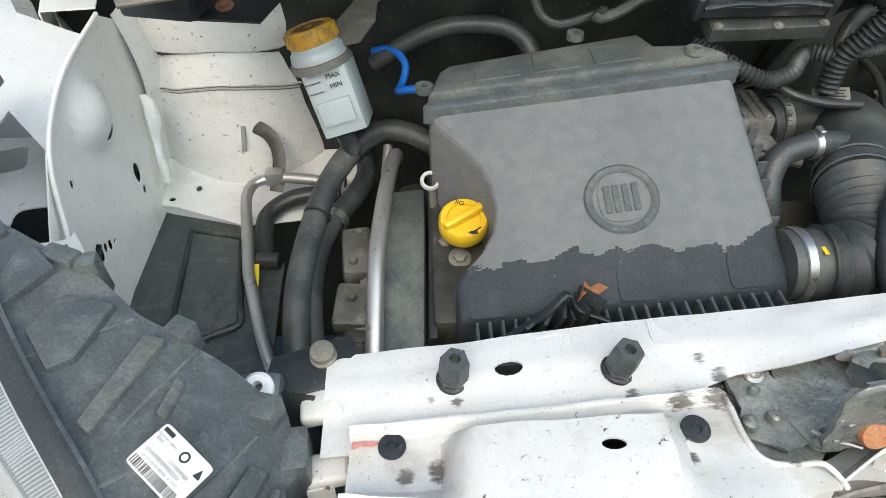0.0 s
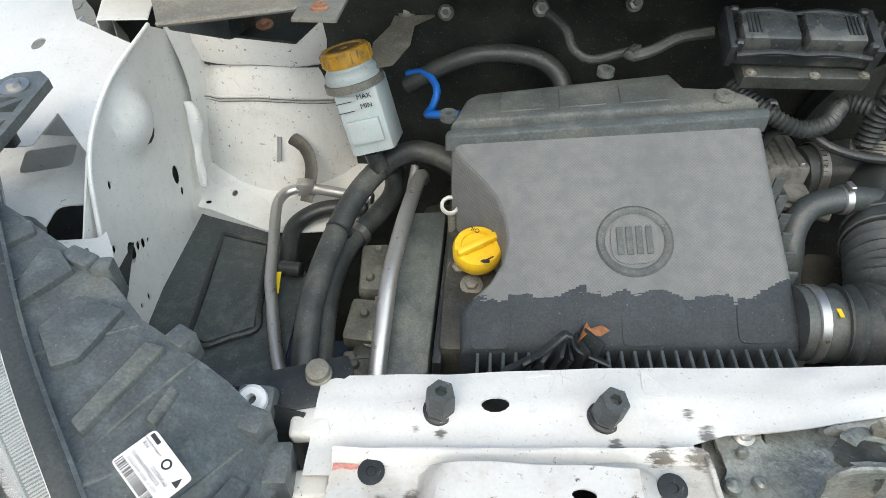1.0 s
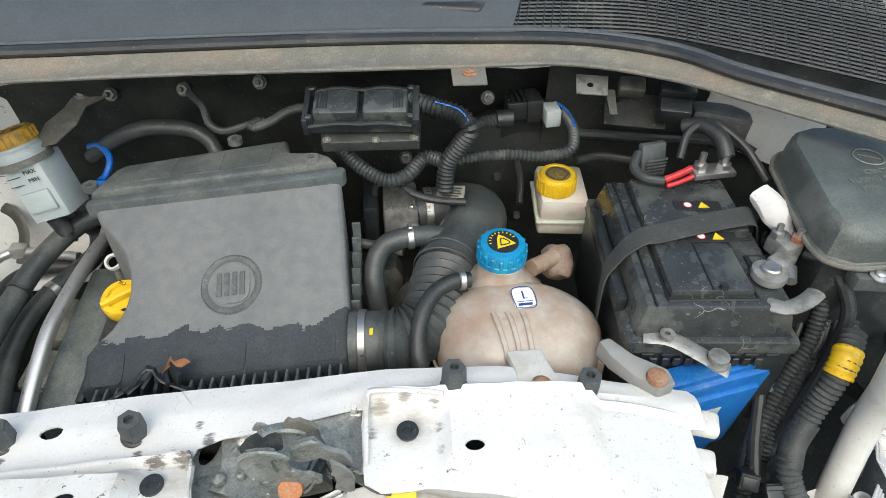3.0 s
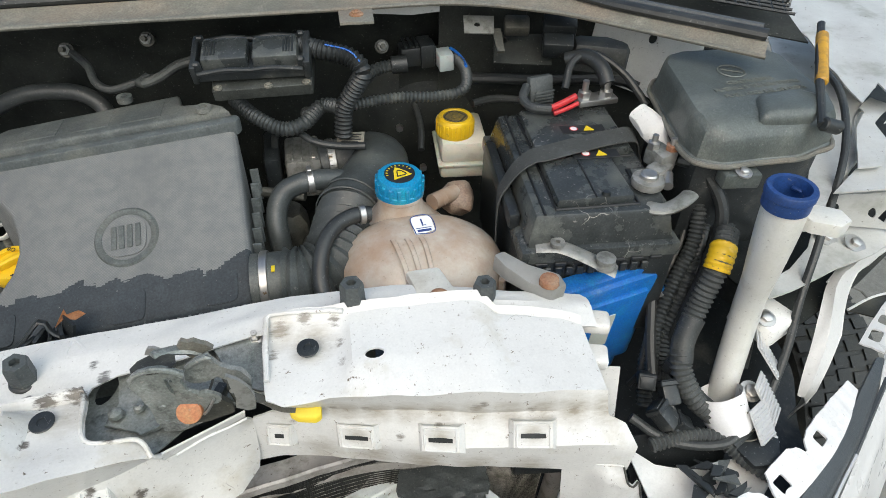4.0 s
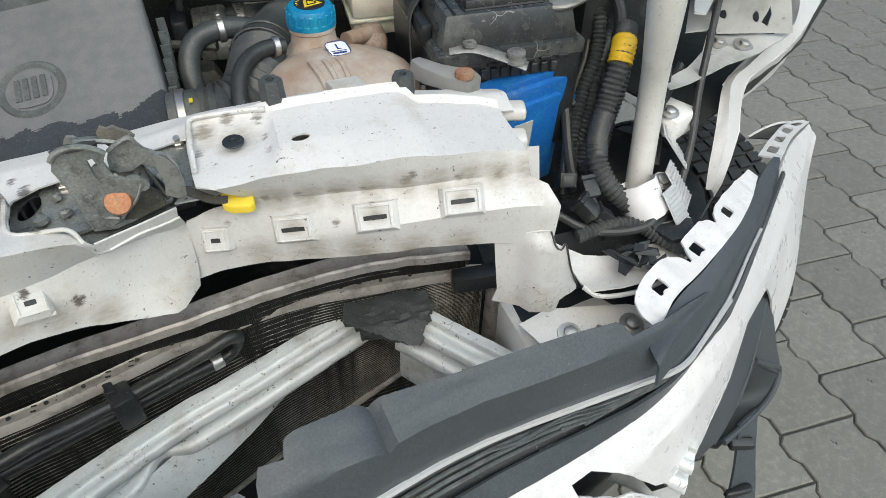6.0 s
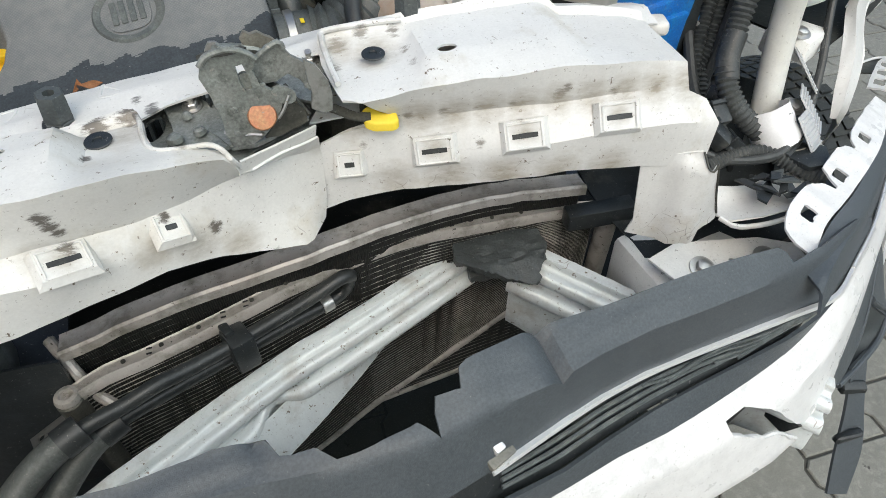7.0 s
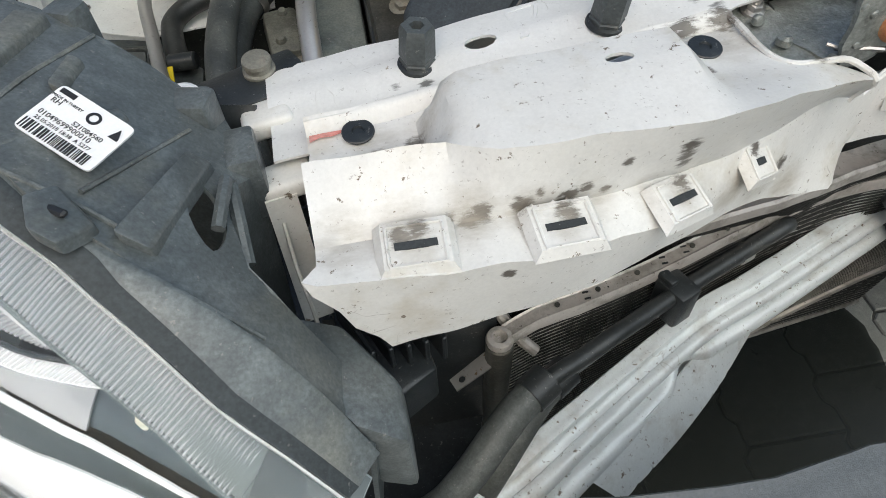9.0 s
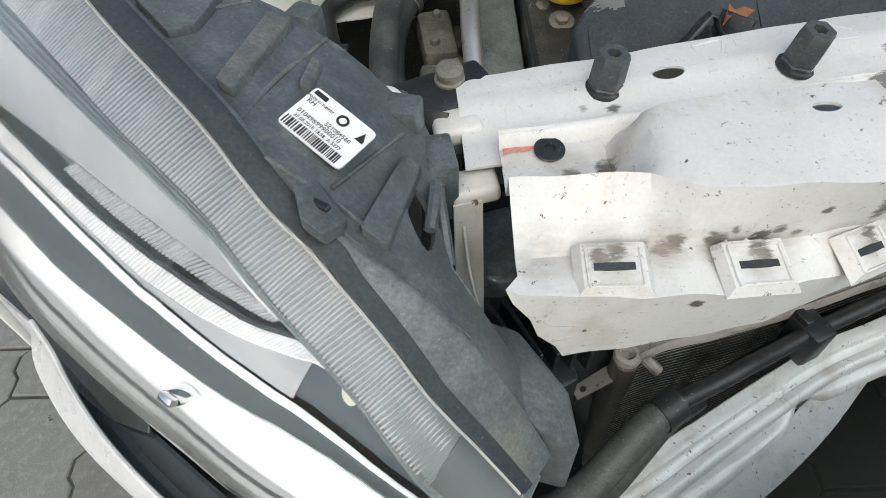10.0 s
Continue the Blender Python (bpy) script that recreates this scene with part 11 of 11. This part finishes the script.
for (x0, y0, sx, sy, sz, a) in ((-0.141, 0.298, 0.02, 0.018, 0.03, -0.5), (-0.235, 0.350, 0.03, 0.016, 0.03, -0.4), (-0.215, 0.345, 0.016, 0.016, 0.04, 0.2), (-0.085, 0.258, 0.026, 0.022, 0.035, -0.3), (-0.062, 0.235, 0.020, 0.035, 0.05, 0.1)):
    part("lug", box(sx, sy, sz, Matrix.Translation((x0, y0, house_top(x0, y0) - sz * 0.8)) @ Matrix.Rotation(a, 4, "Z"), 0.003), lamp_plastic, lamp)
part("mount_tab", prism([(-0.136, 0.147), (-0.126, 0.158), (-0.112, 0.140), (-0.122, 0.123), (-0.132, 0.129)], lambda x, y: house_top(x, y) + 0.006, lambda x, y: house_top(x, y) - 0.002, 0.002), lamp_plastic, lamp)
part("tab_slot", box(0.012, 0.004, 0.003, Matrix.Translation((-0.124, 0.141, house_top(-0.124, 0.141) + 0.0045)) @ Matrix.Rotation(-0.65, 4, "Z"), 0.001, 1), ink, lamp)
part("tail_cover", rough_up(prism([(-0.060, 0.118), (-0.020, 0.070), (0.006, 0.062), (0.008, 0.10), (-0.020, 0.135), (-0.052, 0.145)], lambda x, y: 0.955 - 0.8 * (x + 0.03) * (x > -0.03) - 0.0, lambda x, y: 0.86, 0.006), 0.002, 30), lamp_plastic, lamp, "smooth dark tail of the housing")
part("inner_post", tube([(-0.072, 0.165, 1.012), (-0.068, 0.185, 1.016), (-0.066, 0.20, 1.012), (-0.062, 0.155, 0.99)], 0.004, 8), lamp_plastic, lamp)
for gx, gy, gz in ((-0.096, 0.288, 1.005), (-0.352, 0.420, 1.065)):
    gt = thing("lamp_grommet", (gx, gy, gz), "white plastic grommet on the headlamp", "grommet", "headlamp grommets")
    m = Matrix.Translation((gx, gy, gz)) @ V((0.0, -0.35, 1)).to_track_quat("Z", "Y").to_matrix().to_4x4()
    part("ring", lathe([(0.004, 0.004), (0.0045, 0.008), (0.0095, 0.009), (0.0125, 0.006), (0.0125, 0.0), (0.004, 0.0), (0.004, 0.004)], 24, m), label_white, gt)
    part("holder", box(0.034, 0.03, 0.03, m @ Matrix.Translation((0, 0, -0.030)), 0.006), lamp_plastic, gt)
# printed label
LM = frame_at((-0.1226, 0.1944, 1.0655), (0.030, -0.025, -0.014), (0.016, 0.029, 0.004))
lab2 = part("label", plate(ring2(0, 0, 0.0215, 0.0158, 24, 0, 14), lambda u, v: LM @ V((u, v, 0.0030)), 0.0012), label_white, lamp, "white printed part label")


def on_label(u, v):
    return LM @ Matrix.Translation((u, v, 0.0032))


for txt, u, v, size in (("MADE IN TURKEY", -0.0125, 0.0085, 0.0022), ("RH", -0.0165, 0.0058, 0.0042), ("521084560", 0.006, 0.0008, 0.0038), ("01049699900010", -0.004, -0.0026, 0.0042), ("25.05.2018 18:38  A 5277", -0.002, -0.0062, 0.0030)):
    part("lettering", words(txt, size, on_label(u, v), 0.00012), ink, lab2)
part("maker_bar", box(0.0085, 0.0030, 0.0002, on_label(-0.0155, 0.0125)), ink, lab2)
part("maker_mark", lathe([(0.0022, 0.0), (0.0022, 0.0003), (0.0036, 0.0003), (0.0036, 0.0)], 16, on_label(0.003, 0.0085)), ink, lab2)
part("corner_mark", prism([(-0.002, -0.003), (0.003, -0.003), (0.003, -0.0015), (0.0005, 0.0035)], 0.0003, 0, m=on_label(0.0165, 0.0075)), ink, lab2)
rb = random.Random(9)
u = -0.0195
while u < 0.0175:
    w = rb.choice((0.0004, 0.0007, 0.0010))
    part("bar", box(w, 0.0062, 0.0002, on_label(u, -0.0115)), ink, lab2)
    u += w + rb.choice((0.0004, 0.0006, 0.0009))
# dark duct between lamp and crossmember
dct = thing("air_guide", (0.0, 0.22, 0.75), "black plastic air guide beside the radiator", "air guide")
part("lobe", prism(ring2(-0.002, 0.272, 0.045, 0.040, 18, 0.2, 3.5), lambda x, y: 0.865 + 0.1 * (y - 0.27), 0.74, 0.010, 3), lamp_plastic, dct)
part("frame", rough_up(prism([(-0.040, 0.245), (0.02, 0.25), (0.035, 0.15), (0.0, 0.13), (-0.03, 0.16)], 0.842, 0.80, 0.004), 0.004, 40), black_plastic, dct)
for k in range(5):
    part("web", box(0.004, 0.06, 0.03, Matrix.Translation((-0.02 + 0.013 * k, 0.185, 0.838)) @ Matrix.Rotation(0.4, 4, "Z"), 0.001, 1), black_plastic, dct)
part("wall", plate([(0, 0), (0.16, 0), (0.16, -0.35), (0, -0.35)], flat((-0.05, 0.24, 0.80), (0.95, -0.1, 0), (0, 0.1, 1)), 0.004), black_plastic, dct)
part("seal_wire", tube([(-0.048, 0.215, 0.955), (-0.046, 0.195, 0.93), (-0.040, 0.165, 0.90), (-0.044, 0.135, 0.88)], 0.0015, 6), milky, dct)
crn = thing("lower_liner", (0.0, 0.1, 0.4), "black plastic splash liner below the headlamp", "car panel", kind="structure")
part("sheet", rough_up(plate([(-0.40, 0.30), (-0.20, 0.10), (0.04, 0.05), (0.09, 0.22), (0.09, 0.45), (-0.40, 0.45)], lambda x, y: V((x, y, 0.60 + 0.25 * max(0, -x - 0.1))), 0.004, step=0.04), 0.012, 14), black_plastic, crn)

# ---- paved ground ----
pave_mat = stuff("paver_concrete", (0.25, 0.228, 0.206), 0.85, spread=(0.21, 0.192, 0.174), wear=0.4, dust=(0.27, 0.248, 0.222), dust_scale=4, dust_amount=0.2, spots=(0.06, 0.055, 0.05), spot_scale=20, spot_amount=0.06, bump=(0.6, 140))
sand_mat = stuff("joint_sand", (0.085, 0.078, 0.07), 0.95, spread=(0.06, 0.055, 0.05), bump=(0.8, 300))


def paver_tone(mat):
    """Each paver a little lighter or darker."""
    nt = mat.node_tree
    bs = nt.nodes["Principled BSDF"]
    src = bs.inputs["Base Color"].links[0].from_socket
    info = nt.nodes.new("ShaderNodeObjectInfo")
    mr = nt.nodes.new("ShaderNodeMapRange")
    mr.inputs["To Min"].default_value, mr.inputs["To Max"].default_value = 0.85, 1.12
    nt.links.new(info.outputs["Random"], mr.inputs["Value"])
    hs = nt.nodes.new("ShaderNodeHueSaturation")
    nt.links.new(mr.outputs[0], hs.inputs["Value"])
    nt.links.new(src, hs.inputs["Color"])
    nt.links.new(hs.outputs[0], bs.inputs["Base Color"])


paver_tone(pave_mat)
gr = plate([(-60, -60), (60, -60), (60, 60), (-60, 60)], lambda x, y: V((x, y, -0.006)), 0, split=200)
ground = solo("ground", gr, sand_mat, "flat yard ground of sand-filled joints below the pavers", "ground", kind="structure")
# interlocking pavers: a block whose long sides step in and out
PW, PH = 0.250, 0.215


def paver_outline():
    j = 0.0034
    a = 0.038
    wave = [(0.0, -a), (0.19, -a), (0.27, a), (0.42, a), (0.50, -a), (0.69, -a), (0.77, a), (0.92, a), (1.0, -a)]
    low = [(u * PW, v * PH) for u, v in wave]
    n = len(low) - 1
    o = [(x + (j if k == 0 else 0) - (j if k == n else 0), y + j) for k, (x, y) in enumerate(low)]
    o += [(x + (j if k == 0 else 0) - (j if k == n else 0), y + PH - j) for k, (x, y) in reversed(list(enumerate(low)))]
    return [(x - PW / 2, y - PH / 2) for x, y in o]


pb = prism(paver_outline(), 0.0, -0.05)
topf = max(pb.faces, key=lambda f: f.calc_center_median().z)
bmesh.ops.bevel(pb, geom=list(topf.edges), offset=0.003, segments=1, affect="EDGES", clamp_overlap=True)
paver_mesh = mesh_of("paver", pb, pave_mat, 20)
pavement = thing("pavement", (0.5, 0.5, 0), "grey interlocking concrete pavers of the yard", "pavement", kind="structure")
rest = bmesh.new()
turn = radians(87)
near = []
for i in range(-30, 31):
    for j in range(-34, 35):
        x, y = i * PW + (PW / 2 if j % 2 else 0), j * PH
        X = 1.20 + x * math.cos(turn) - y * math.sin(turn)
        Y = 0.38 + x * math.sin(turn) + y * math.cos(turn)
        if -4.6 < X < 6.6 and -4.0 < Y < 5.5:
            near.append((X, Y))
near.sort(key=lambda p: min(math.hypot(p[0] - 1.9, p[1] - 0.6), math.hypot(p[0] - 0.65, p[1] - 0.2) * 0.8, math.hypot(p[0] + 0.9, p[1] - 0.5)))
rng = random.Random(4)
far_bms = []
for k, (X, Y) in enumerate(near):
    m = Matrix.Translation((X, Y, rng.uniform(-0.002, 0.002))) @ Matrix.Rotation(turn + rng.uniform(-0.006, 0.006), 4, "Z") @ Matrix.Rotation(rng.uniform(-0.01, 0.01), 4, "X")
    if k < 300:
        ob = new("paver", paver_mesh)
        ob.parent = pavement
        ob.matrix_local = Matrix.Translation(-V((0.5, 0.5, 0))) @ m
    else:
        b = bmesh.new()
        b.from_mesh(paver_mesh)
        far_bms.append(moved(b, m))
po = part("paver_field", merge(*far_bms), pave_mat, pavement, smooth=20)
tagged(po, kind="stuff")
# dark film below the engine: soaked oil and coolant, plus the car's shade painted in
film = bpy.data.materials.new("oil_shade_film")
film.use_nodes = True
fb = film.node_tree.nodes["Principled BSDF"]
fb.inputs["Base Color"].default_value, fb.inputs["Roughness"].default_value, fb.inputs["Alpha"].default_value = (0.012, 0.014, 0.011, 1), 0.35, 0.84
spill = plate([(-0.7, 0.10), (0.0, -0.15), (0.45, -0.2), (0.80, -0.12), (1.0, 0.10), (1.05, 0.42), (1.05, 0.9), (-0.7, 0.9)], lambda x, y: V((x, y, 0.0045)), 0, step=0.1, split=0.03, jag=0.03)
solo("oil_spill", spill, film, "dark film on the pavers under the engine, oil and painted shade", "oil spill", kind="stuff")
